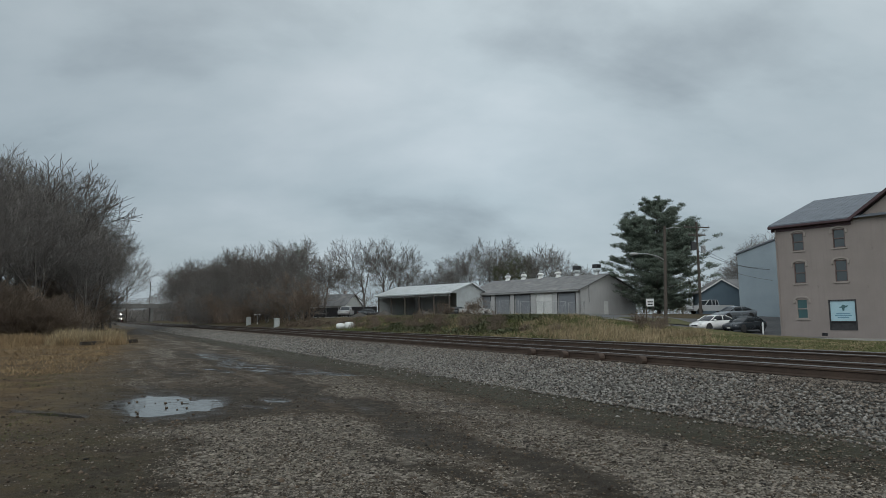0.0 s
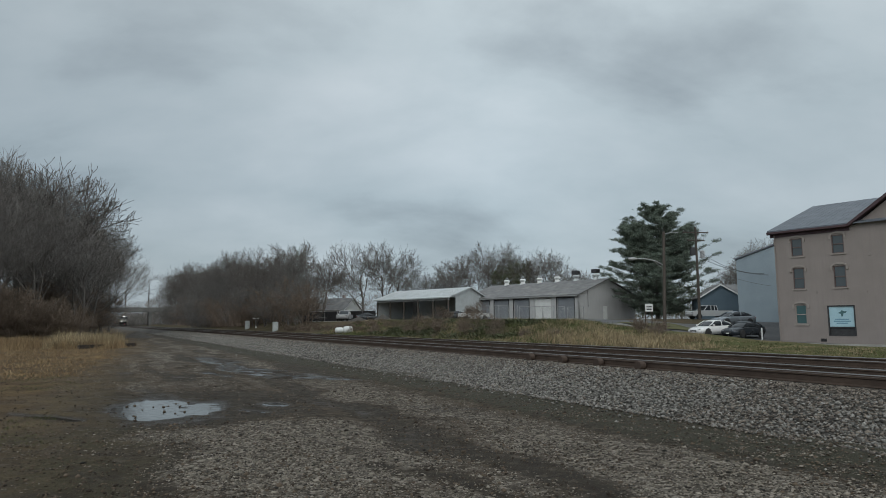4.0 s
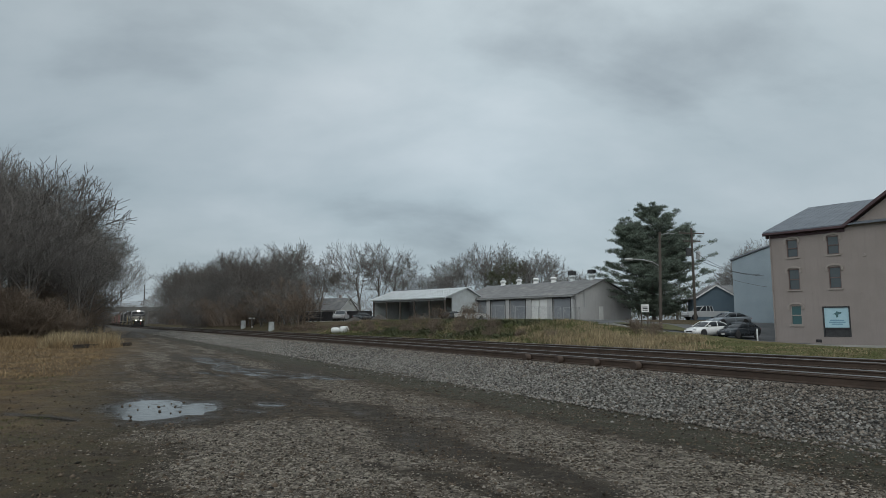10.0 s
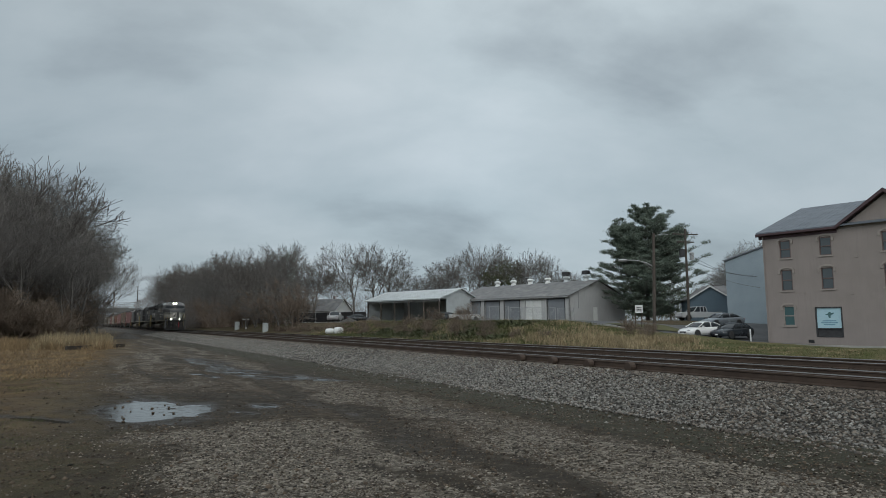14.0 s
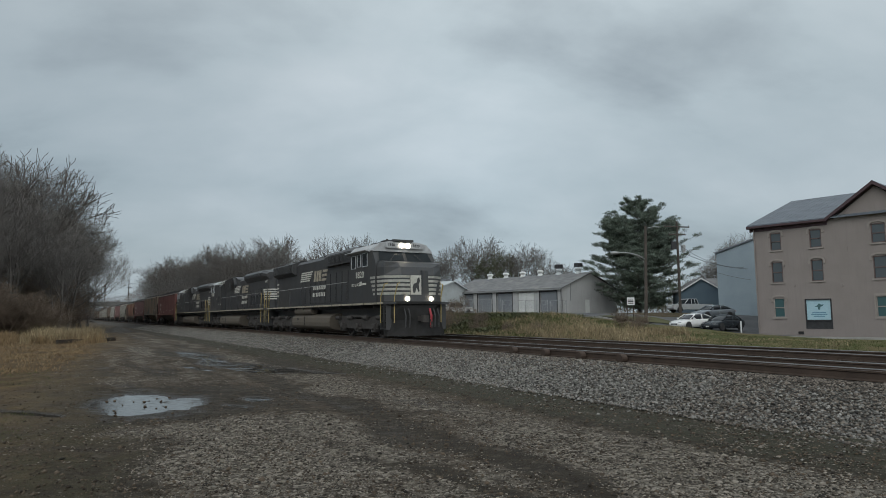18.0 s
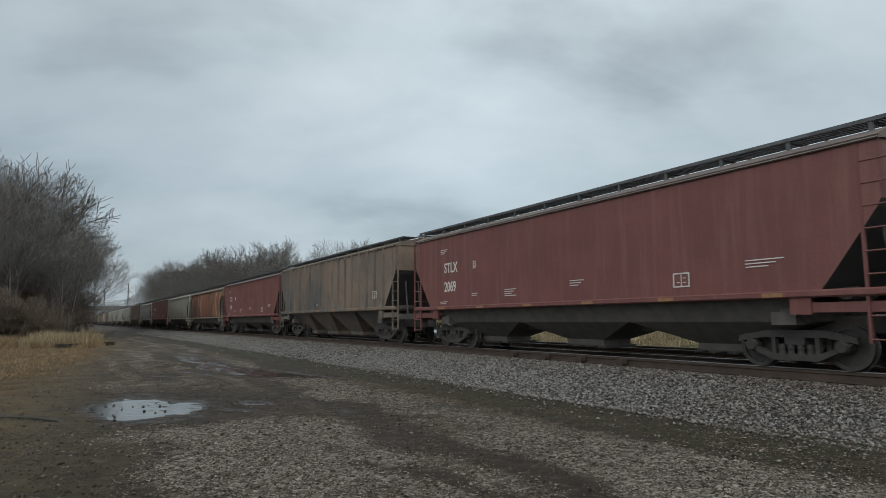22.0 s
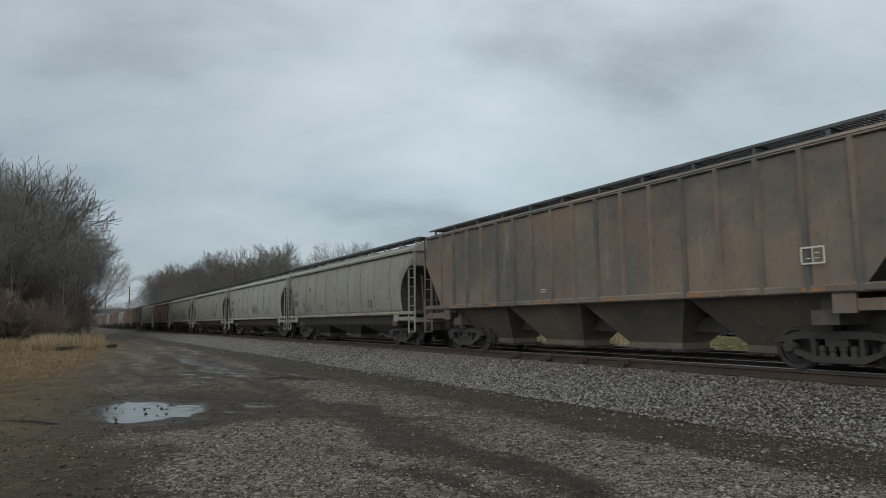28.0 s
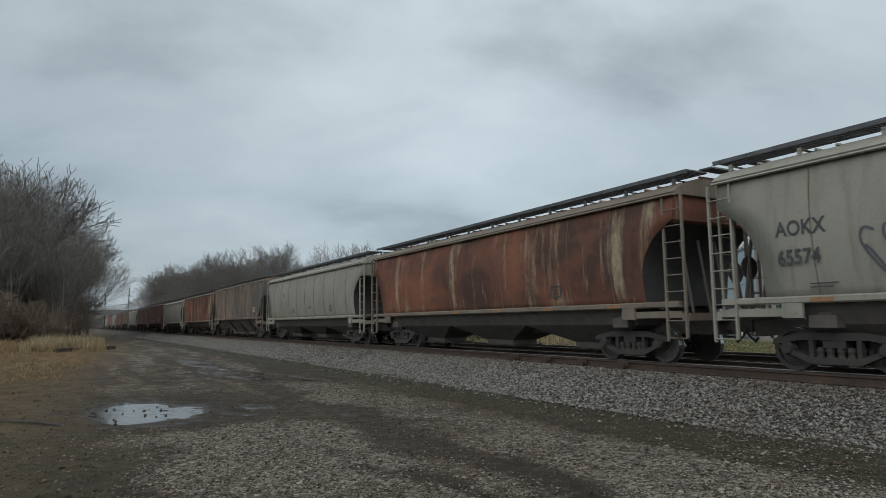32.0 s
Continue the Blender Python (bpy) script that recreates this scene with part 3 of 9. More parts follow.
def swept(name, profile, p, z, mat, s0=-130, s1=700):
    """A profile of (across, up) pairs run along the line."""
    ss = spaced(((s0, 0, 5), (0, 340, 4), (340, s1, 40)))
    verts, faces, n = [], [], len(profile)
    for s in ss:
        verts += [at(s, p + a, z + b) for a, b in profile]
    for i in range(len(ss) - 1):
        for j in range(n):
            faces.append((i * n + j, i * n + (j + 1) % n, (i + 1) * n + (j + 1) % n, (i + 1) * n + j))
    faces.append(tuple(range(n))), faces.append(tuple(range(len(verts) - n, len(verts)))[::-1])
    return from_arrays(name, verts, [f[::-1] for f in faces], mat)


def build_track(centre, name):
    track = empty(name, Matrix(), "railway track of rusty steel rails on dark wooden ties", "railway track", "tracks side by side", "structure")
    for side in (-1, 1):
        p = centre + side * GAUGE / 2
        rail = part("rail", swept("rail", RAIL_PROFILE, p, RAIL_TOP - 0.172, RUSTY_RAIL), None, track)
        part("rail_head", swept("rail_head", HEAD_PROFILE, p, RAIL_TOP - 0.172, RAIL_HEAD), None, rail, "bright worn running surface")
    bm = boxed(-0.115, 0.115, -1.29, 1.29, -0.09, 0.09, bevel=0.012)
    tie = mesh_of("tie", bm, TIE_WOOD)
    bm = boxed(-0.09, 0.09, -0.19, 0.19, 0, 0.02)
    for a in (-0.13, 0.13):
        for b in (-0.05, 0.05):
            quad_box(bm, b - 0.012, b + 0.012, a - 0.012, a + 0.012, 0.018, 0.05)
    plate = mesh_of("tie_plate", bm, STEEL_DARK)
    rnd = random.Random(3)
    s = -8.0
    while s < 78:
        m = on_line(s, centre + rnd.uniform(-0.04, 0.04), 0.372 + rnd.uniform(-0.012, 0.008), rnd.uniform(-1.2, 1.2))
        t = shared("tie", tie, track, m)
        if s < 32:
            for side in (-1, 1):
                shared("tie_plate", plate, t, pose(0, side * GAUGE / 2, 0.088))
        s += 0.5
    verts, faces = [], []
    while s < 330:
        m = on_line(s, centre, 0.372)
        b = len(verts)
        verts += [m @ Vector(c) for c in ((-0.11, -1.3, 0.09), (0.11, -1.3, 0.09), (0.11, 1.3, 0.09), (-0.11, 1.3, 0.09), (-0.11, -1.3, -0.09), (0.11, -1.3, -0.09), (0.11, 1.3, -0.09), (-0.11, 1.3, -0.09))]
        faces += [tuple(b + i for i in f) for f in ((0, 1, 2, 3), (4, 5, 1, 0), (3, 2, 6, 7), (0, 3, 7, 4), (1, 5, 6, 2))]
        s += 0.5
    far = part("far_ties", from_arrays("far_ties", verts, faces, TIE_WOOD), None, track)
    tagged(far, "dark wooden ties further down the line", kind="stuff")


build_track(CENTRE, "track_near")
build_track(SECOND, "track_far")


stored = new("stored_rail", swept("stored_rail", tuple((a * 1.15, b * 1.12) for a, b in RAIL_PROFILE), NEAR_RAIL - 0.36, 0.462, RUSTY_RAIL, -60, 210))
tagged(stored, "rusty spare rail lying on the tie ends", "rail")


# four round iron bosses beside the near rail
def build_bosses():
    bm = bmesh.new()
    turned(bm, ((0.0, -0.10), (0.115, -0.10), (0.125, -0.06), (0.125, 0.06), (0.10, 0.10), (0.04, 0.12), (0.0, 0.12)), (0, 0, 0), "y", 14)
    quad_box(bm, -0.16, 0.16, -0.05, 0.09, -0.14, -0.08)
    me = mesh_of("rail_anchor", bm, RUSTY_RAIL)
    for s in (11.8, 13.3, 14.8, 16.35):
        ob = new("rail_anchor", me)
        ob.matrix_basis = on_line(s, NEAR_RAIL - 0.52, 0.545, 0)
        tagged(ob, "round rusty iron boss lying beside the near rail", "rail anchor", "bosses beside the rail")


build_bosses()
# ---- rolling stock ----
# near-black colour standing in for the shade under the car ends
SLOPE_SHADE = material("shaded_slope_sheet", (0.048, 0.046, 0.045), (0.034, 0.033, 0.032), rough=0.85, scale=2, fine=30, bump=0.1)
PILOT = material("grimy_black_pilot", (0.030, 0.029, 0.029), (0.022, 0.021, 0.020), rough=0.85, spec=0.15, scale=3, fine=30, bump=0.2)
DARK_VENT = material("dark_vent_screen", (0.036, 0.036, 0.038), (0.027, 0.027, 0.028), rough=0.9, scale=20, fine=120, bump=0.3)
SEAM = material("rust_stained_seam", (0.105, 0.085, 0.066), (0.15, 0.13, 0.105), rough=0.85, scale=1.1, fine=20, bump=0.0)
CAST = material("cast_truck_steel", (0.060, 0.054, 0.050), (0.042, 0.038, 0.036), rough=0.85, metal=0.1, scale=5, fine=50, bump=0.3)
WHEEL = material("wheel_steel", (0.075, 0.066, 0.060), (0.05, 0.045, 0.042), rough=0.7, metal=0.2, scale=6, fine=60)
TREAD = material("worn_wheel_tread", (0.42, 0.42, 0.43), (0.25, 0.24, 0.24), rough=0.3, metal=1.0, scale=8, fine=80, bump=0.02)
UNDER = material("grimy_underframe", (0.105, 0.092, 0.084), (0.068, 0.060, 0.056), rough=0.9, scale=3, fine=40, bump=0.3)
GRATING = material("galvanised_grating", (0.130, 0.132, 0.136), (0.070, 0.070, 0.072), rough=0.6, metal=0.5, scale=4, fine=80)
BLACK = material("black_locomotive_paint", (0.042, 0.043, 0.046), (0.055, 0.054, 0.054), rough=0.45, scale=1.2, fine=30, bump=0.05, spec=0.38, streak=(0.055, 0.052, 0.048))
BLACK_ROOF = material("sooty_roof", (0.055, 0.055, 0.056), (0.042, 0.042, 0.042), rough=0.65, scale=2, fine=30, bump=0.1)
GREY_ROOF = material("faded_white_cab_roof", (0.42, 0.43, 0.44), (0.25, 0.25, 0.25), rough=0.6, scale=3, fine=30, bump=0.1)
OFFWHITE = material("dirty_white_paint", (0.56, 0.55, 0.50), (0.36, 0.34, 0.30), rough=0.6, scale=5, fine=40, bump=0.05)
GOLD = material("tan_sill_stripe", (0.36, 0.32, 0.25), (0.17, 0.15, 0.12), rough=0.6, scale=6, fine=40, bump=0.05)
YELLOW = material("yellow_rail_paint", (0.360, 0.277, 0.105), (0.247, 0.195, 0.098), rough=0.6, scale=9, fine=40, bump=0.05)
TANK = material("dusty_fuel_tank", (0.092, 0.080, 0.066), (0.125, 0.103, 0.080), rough=0.7, scale=1.4, fine=30, bump=0.1)
WORN_RAIL = material("worn_rail_paint", (0.26, 0.26, 0.25), (0.36, 0.35, 0.33), rough=0.6, scale=2.0, fine=40, bump=0.05)
GLASS = plain("cab_glass", (0.030, 0.036, 0.040), rough=0.12)
GLASS.node_tree.nodes["Principled BSDF"].inputs["Specular IOR Level"].default_value = 0.25
LAMP = plain("lit_headlight", (1.0, 0.90, 0.70), emit=18.0)
RED_HOSE = plain("red_hose", (0.32, 0.03, 0.04), rough=0.6)
ORANGE_MARK = material("dull_reflector", (0.30, 0.15, 0.07), (0.17, 0.10, 0.06), rough=0.6, scale=9, fine=40, bump=0.0)
PLACARD = plain("placard_white", (0.6, 0.6, 0.58), rough=0.6)
DARK_MARK = plain("dark_stencil", (0.05, 0.05, 0.055), rough=0.7)
PALE_MARK = plain("pale_stencil", (0.55, 0.50, 0.46), rough=0.7)
SPRAY = plain("sprayed_black", (0.075, 0.075, 0.085), rough=0.6)

def weathered(name, light, dark, third, runs, run_at):
    """Car sides gone over by weather: broad blooms of two rusts, and pale or dark runs down the sheet that differ from car to car."""
    m = bpy.data.materials.new(name)
    m.use_nodes = True
    nt = m.node_tree
    N, L = nt.nodes.new, nt.links.new
    b = nt.nodes["Principled BSDF"]
    tc, info, shift = N("ShaderNodeTexCoord"), N("ShaderNodeObjectInfo"), N("ShaderNodeVectorMath")
    shift.operation = "ADD"
    comb = N("ShaderNodeCombineXYZ")
    mul = N("ShaderNodeMath")
    mul.operation = "MULTIPLY"
    mul.inputs[1].default_value = 60.0
    L(info.outputs["Random"], mul.inputs[0]), L(mul.outputs[0], comb.inputs[0])
    L(tc.outputs["Object"], shift.inputs[0]), L(comb.outputs[0], shift.inputs[1])

    def tex(stretch, detail=6, rough=0.62):
        n, mp = N("ShaderNodeTexNoise"), N("ShaderNodeMapping")
        mp.inputs["Scale"].default_value = stretch
        n.inputs["Scale"].default_value, n.inputs["Detail"].default_value, n.inputs["Roughness"].default_value = 1.0, detail, rough
        L(shift.outputs[0], mp.inputs[0]), L(mp.outputs[0], n.inputs["Vector"])
        return n.outputs["Fac"]

    def ranged(v, lo, hi, top=1.0):
        n = N("ShaderNodeMapRange")
        n.inputs[1].default_value, n.inputs[2].default_value, n.inputs[4].default_value = lo, hi, top
        L(v, n.inputs[0])
        return n.outputs[0]

    def mixed(fac, a, c):
        n = N("ShaderNodeMix")
        n.data_type = "RGBA"
        L(fac, n.inputs[0])
        for k, v in ((6, a), (7, c)):
            if isinstance(v, tuple):
                n.inputs[k].default_value = (*v, 1)
            else:
                L(v, n.inputs[k])
        return n.outputs[2]

    col = mixed(ranged(tex((0.20, 0.4, 0.26), 5), 0.42, 0.56), light, dark)
    col = mixed(ranged(tex((0.8, 0.8, 0.5), 7), 0.48, 0.62, 0.8), col, third)
    drip = N("ShaderNodeMath")
    drip.operation = "MULTIPLY"
    L(ranged(tex((1.05, 1.0, 0.09), 6, 0.7), run_at - 0.05, run_at + 0.05), drip.inputs[0])
    L(ranged(tex((2.2, 2.2, 0.9), 6, 0.75), 0.36, 0.60), drip.inputs[1])
    col = mixed(drip.outputs[0], col, runs)
    col = mixed(ranged(tex((14, 14, 6), 4, 0.7), 0.56, 0.72, 0.5), col, tuple(c * 0.55 for c in dark))
    L(col, b.inputs["Base Color"])
    b.inputs["Roughness"].default_value, b.inputs["Specular IOR Level"].default_value = 0.82, 0.3
    bp = N("ShaderNodeBump")
    bp.inputs["Strength"].default_value, bp.inputs["Distance"].default_value = 0.12, 0.01
    L(tex((30, 30, 30), 3), bp.inputs["Height"]), L(bp.outputs[0], b.inputs["Normal"])
    return m


PAINT = {
    "red": material("faded_red_car_paint", (0.160, 0.063, 0.055), (0.120, 0.050, 0.046), rough=0.62, scale=0.7, fine=30, bump=0.06, streak=(0.18, 0.085, 0.072)),
    "grey": material("weathered_light_grey_paint", (0.261, 0.249, 0.211), (0.204, 0.192, 0.160), rough=0.65, scale=0.6, fine=25, bump=0.06, streak=(0.190, 0.176, 0.142)),
    "pale": material("pale_concrete_grey_paint", (0.296, 0.284, 0.252), (0.232, 0.220, 0.192), rough=0.65, scale=0.6, fine=25, bump=0.06, streak=(0.240, 0.220, 0.184)),
    "rust": weathered("rusted_car_side", (0.205, 0.084, 0.050), (0.070, 0.038, 0.030), (0.140, 0.056, 0.036), (0.33, 0.265, 0.175), 0.575),
    "brown": weathered("stained_brown_side", (0.200, 0.152, 0.116), (0.100, 0.096, 0.089), (0.165, 0.118, 0.088), (0.25, 0.21, 0.165), 0.66),
    "dusty": material("grain_dusted_roof", (0.150, 0.122, 0.112), (0.105, 0.083, 0.077), rough=0.85, scale=1.1, fine=30, bump=0.08, streak=(0.16, 0.13, 0.115)),
    "tan": material("dusty_tan_paint", (0.178, 0.150, 0.122), (0.120, 0.098, 0.078), rough=0.75, scale=1.1, fine=30, bump=0.08, streak=(0.14, 0.105, 0.08)),
    "oxide": material("dark_oxide_paint", (0.13, 0.062, 0.048), (0.09, 0.05, 0.042), rough=0.75, scale=0.6, fine=30, bump=0.08, streak=(0.10, 0.07, 0.06)),
}


def wheel_mesh(r, wide=0.14):
    bm = bmesh.new()
    turned(bm, ((0.0, -wide * 0.55), (0.11, -wide * 0.55), (0.13, -wide * 0.25), (r * 0.78, -wide * 0.12), (r * 0.80, -wide * 0.5), (r, -wide * 0.5), (r, wide * 0.35),
                (r + 0.03, wide * 0.4), (r + 0.03, wide * 0.62), (r * 0.8, wide * 0.62), (r * 0.78, wide * 0.1), (0.0, wide * 0.2)), (0, 0, 0), "y", 22)
    me = mesh_of("wheel", bm, [WHEEL, TREAD])
    for f in me.polygons:
        if abs((f.center.x ** 2 + f.center.z ** 2) ** 0.5 - r) < 0.03 and abs(f.normal.y) < 0.2:
            f.material_index = 1
    return me


CAR_WHEEL, LOCO_WHEEL = wheel_mesh(0.42), wheel_mesh(0.52)


def car_truck_meshes():
    bm = bmesh.new()
    quad_box(bm, -0.2, 0.2, -1.05, 0.0 + 1.05, 0.46, 0.74)
    for y in (-0.62, 0.62):
        quad_box(bm, -0.95, 0.95, y - 0.04, y + 0.04, 0.40, 0.47)
    bolster = mesh_of("bolster", bm, CAST)
    bm = bmesh.new()
    # side frame: a deep bow with two openings
    prism(bm, ((-1.18, 0.50), (-1.16, 0.62), (-0.55, 0.74), (0.55, 0.74), (1.16, 0.62), (1.18, 0.50), (0.62, 0.60), (0.40, 0.60), (-0.40, 0.60), (-0.62, 0.60)), -0.07, 0.07)
    prism(bm, ((-0.98, 0.40), (-1.1, 0.52), (-0.42, 0.28), (0.42, 0.28), (1.1, 0.52), (0.98, 0.40), (0.45, 0.16), (-0.45, 0.16)), -0.07, 0.07)
    for x in (-0.46, 0.40):
        quad_box(bm, x, x + 0.08, -0.06, 0.06, 0.26, 0.62)
    for x in (-0.28, -0.1, 0.1, 0.28):
        turned(bm, ((0.0, 0.28), (0.075, 0.28), (0.06, 0.34), (0.075, 0.40), (0.06, 0.46), (0.0, 0.48)), (x, 0, 0), "z", 8)
    for x in (-0.89, 0.89):
        turned(bm, ((0.0, -0.12), (0.10, -0.12), (0.13, -0.06), (0.13, 0.08), (0.0, 0.08)), (x, 0, 0.44), "y", 12)
    return bolster, mesh_of("side_frame", bm, CAST)


CAR_BOLSTER, CAR_FRAME = car_truck_meshes()


def car_truck(parent, x):
    t = shared("truck", CAR_BOLSTER, parent, pose(x, 0, 0))
    t["label"] = "two-axle cast steel truck"
    for side in (-1, 1):
        shared("side_frame", CAR_FRAME, t, pose(0, side * 1.0, 0))
        for wx in (-0.89, 0.89):
            shared("wheel", CAR_WHEEL, t, pose(wx, side * 0.74, 0.42, 0, 0, 0 if side < 0 else 180))
    return t


LEVELS = {"smooth": ((0.0, 1.0, 1.40, 1.60, 4.20, 4.33, 4.72), (0.0, 0.97, 1.28, 1.42, 3.80, 3.96, 4.55)),
          "flat": ((0.0, 1.0, 1.40, 1.60, 4.20, 4.33, 4.72), (0.0, 0.98, 1.34, 1.48, 3.97, 4.10, 4.55)),
          "ribbed": ((0.0, 1.0, 1.40, 1.60, 4.20, 4.33, 4.72), (0.0, 1.0, 1.42, 1.58, 4.10, 4.23, 4.60))}
BITE = ((1.2, 1.3, 1.57, 1.8, 2.06, 2.25, 2.45, 2.75, 2.92, 3.04, 3.15, 3.28), (1.50, 1.51, 1.52, 1.52, 1.52, 1.48, 1.42, 1.24, 1.10, 0.95, 0.78, 0.58))


def end_inset(z, curved):
    """How far the car's side stands in from its end at a height."""
    if curved:
        return float(np.interp(np.interp(z, *LEVELS["smooth"]), *BITE))
    return 0.55 + (0.0 if z > 3.1 else 1.15 * (3.1 - z) / 1.6)


def half_width(z, curved):
    if curved:
        return 1.42 + 0.17 * math.sin(math.pi * min(1, max(0, (z - 1.35) / 3.1)))
    return 1.52


def hopper_meshes(kind, length, curved, bays):
    """The meshes of one kind of covered hopper, about its middle."""
    h = length / 2
    out = {}
    bm = bmesh.new()
    zs = [1.5, 1.75, 2.0, 2.25, 2.5, 2.75, 3.0, 3.15, 3.28, 3.42, 3.56, 3.62, 3.9, 4.15, 4.25]
    nx = 24
    grid = {}
    for side in (-1, 1):
        for j, z in enumerate(zs):
            i0 = end_inset(z, curved)
            for i in range(nx + 1):
                x = -h + i0 + (length - 2 * i0) * i / nx
                grid[side, i, j] = bm.verts.new((x, side * half_width(z, curved), z))
    fs = []
    for j in range(len(zs) - 1):
        for side in (-1, 1):
            for i in range(nx):
                fs.append(bm.faces.new((grid[side, i, j], grid[side, i + 1, j], grid[side, i + 1, j + 1], grid[side, i, j + 1])))
        for i in (0, nx):
            fs.append(bm.faces.new((grid[-1, i, j], grid[1, i, j], grid[1, i, j + 1], grid[-1, i, j + 1])))
    for j in (0, len(zs) - 1):
        for i in range(nx):
            fs.append(bm.faces.new((grid[-1, i, j], grid[-1, i + 1, j], grid[1, i + 1, j], grid[1, i, j])))
    bmesh.ops.recalc_face_normals(bm, faces=fs)
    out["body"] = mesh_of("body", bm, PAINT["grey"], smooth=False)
    # lower end faces get the shade beneath the overhang as a dark colour
    out["body"].materials.append(SLOPE_SHADE)
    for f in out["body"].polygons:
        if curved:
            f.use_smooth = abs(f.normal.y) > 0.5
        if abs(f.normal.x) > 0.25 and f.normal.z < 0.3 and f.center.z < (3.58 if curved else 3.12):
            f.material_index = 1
    # roof: crowned, with a rolled top chord along each side
    bm = bmesh.new()
    prism(bm, ((-1.56, 4.20), (-1.585, 4.22), (-1.56, 4.245), (-1.53, 4.25), (-1.55, 4.275), (-1.50, 4.31), (-1.2, 4.43), (-0.6, 4.53), (-0.2, 4.55), (0.2, 4.55), (0.6, 4.53), (1.2, 4.43), (1.50, 4.31), (1.585, 4.26), (1.56, 4.20), (1.40, 4.235), (-1.40, 4.235)), -h + 0.50, h - 0.50, "x")
    out["roof"] = mesh_of("roof", bm, PAINT["grey"])
    bm = boxed(-0.72, 0.72, -0.27, 0.27, 0, 0.13, bevel=0.03)
    quad_box(bm, -0.66, -0.60, -0.31, 0.31, 0.12, 0.16), quad_box(bm, 0.60, 0.66, -0.31, 0.31, 0.12, 0.16)
    out["hatch"] = mesh_of("hatch", bm, PAINT["grey"])
    # running boards: an open grating between two edge bars
    bm = bmesh.new()
    for side in (-1, 1):
        for y, z0 in ((0.58, 4.590), (0.79, 4.60), (1.0, 4.60), (1.26, 4.560)):
            quad_box(bm, -h + 0.35, h - 0.35, side * y - 0.012, side * y + 0.012, z0, 4.62)
        n = int((length - 0.7) / 0.085)
        for k in range(n):
            x = -h + 0.36 + (length - 0.72) * k / (n - 1)
            quad_box(bm, x - 0.026, x + 0.026, min(side * 0.58, side * 1.26), max(side * 0.58, side * 1.26), 4.596, 4.616)
    for e in (-1, 1):
        for y in (-0.3, 0.0, 0.3):
            quad_box(bm, min(e * (h - 0.30), e * (h - 0.66)), max(e * (h - 0.30), e * (h - 0.66)), y - 0.14, y + 0.14, 4.69, 4.715)
    out["running_board"] = mesh_of("running_board", bm, GRATING)
    bm = bmesh.new()
    quad_box(bm, -0.04, 0.04, -0.025, 0.025, 0, 0.24)
    quad_box(bm, -0.03, 0.03, -0.04, 0.45, 0.20, 0.22)
    out["bracket"] = mesh_of("bracket", bm, PAINT["grey"])
    # side sill
    bm = bmesh.new()
    prism(bm, ((-0.03, 1.40), (0.06, 1.40), (0.09, 1.44), (0.09, 1.56), (0.05, 1.60), (-0.03, 1.60)), -h + 0.55, h - 0.55, "x")
    out["side_sill"] = mesh_of("side_sill", bm, PAINT["grey"])
    # posts of the ribbed kind: a shallow hat section
    bm = bmesh.new()
    prism(bm, ((-0.065, 0.0), (0.065, 0.0), (0.040, -0.085), (-0.040, -0.085)), 1.42, 4.22, "z")
    out["side_post"] = mesh_of("side_post", bm, PAINT["brown"])
    # weld seam of the smooth kind, following the bulge
    bm = bmesh.new()
    pts = [(0.02 * math.sin(z), -half_width(z, True) - 0.004, z) for z in np.linspace(1.62, 4.18, 9)]
    tube(bm, pts, 0.011, 5)
    out["weld_seam"] = mesh_of("weld_seam", bm, SEAM)
    # bays
    n = bays
    pitch = (length - 4.2) / n
    bm = bmesh.new()
    a, b, t = pitch * 0.50, 0.74 if n == 3 else 0.84, 1.38
    top = [bm.verts.new((x, y, 1.5)) for x, y in ((-a, -t), (a, -t), (a, t), (-a, t))]
    # the closed kinds keep a full side down to the ridge between two bays
    full = [bm.verts.new((x, y, 0.92)) for x, y in ((-a, -1.12), (a, -1.12), (a, 1.12), (-a, 1.12))] if n == 3 else None
    mid = [bm.verts.new((x, y, 0.42)) for x, y in ((-b, -0.5), (b, -0.5), (b, 0.5), (-b, 0.5))]
    low = [bm.verts.new((x, y, 0.27)) for x, y in ((-b, -0.5), (b, -0.5), (b, 0.5), (-b, 0.5))]
    fs = [bm.faces.new(low), bm.faces.new(top)]
    for u, w in ((top, full), (full, mid), (mid, low)) if full else ((top, mid), (mid, low)):
        for k in range(4):
            fs.append(bm.faces.new((u[k], u[(k + 1) % 4], w[(k + 1) % 4], w[k])))
    bmesh.ops.recalc_face_normals(bm, faces=fs)
    out["hopper_bay"] = mesh_of("hopper_bay", bm, UNDER)
    out["bay_x"] = [(k - (n - 1) / 2) * pitch for k in range(n)]
    bm = bmesh.new()
    quad_box(bm, -b - 0.1, b + 0.1, -0.52, 0.52, 0.20, 0.27)
    for x in (-0.5, 0.0, 0.5):
        tube(bm, ((x, -0.95, 0.24), (x, 0.95, 0.24)), 0.025, 6)
    out["outlet_gate"] = mesh_of("outlet_gate", bm, CAST)
    # centre sill with cross-bearers and end platforms
    bm = bmesh.new()
    quad_box(bm, -h + 0.45, h - 0.45, -0.33, 0.33, 0.68, 1.02)
    for e in (-1, 1):
        x = e * (h - 2.5)
        quad_box(bm, x - 0.25, x + 0.25, -1.35, 1.35, 0.86, 1.12)
        quad_box(bm, x - 0.12, x + 0.12, -1.25, 1.25, 1.12, 1.5)
    out["centre_sill"] = mesh_of("centre_sill", bm, UNDER)
    bm = bmesh.new()
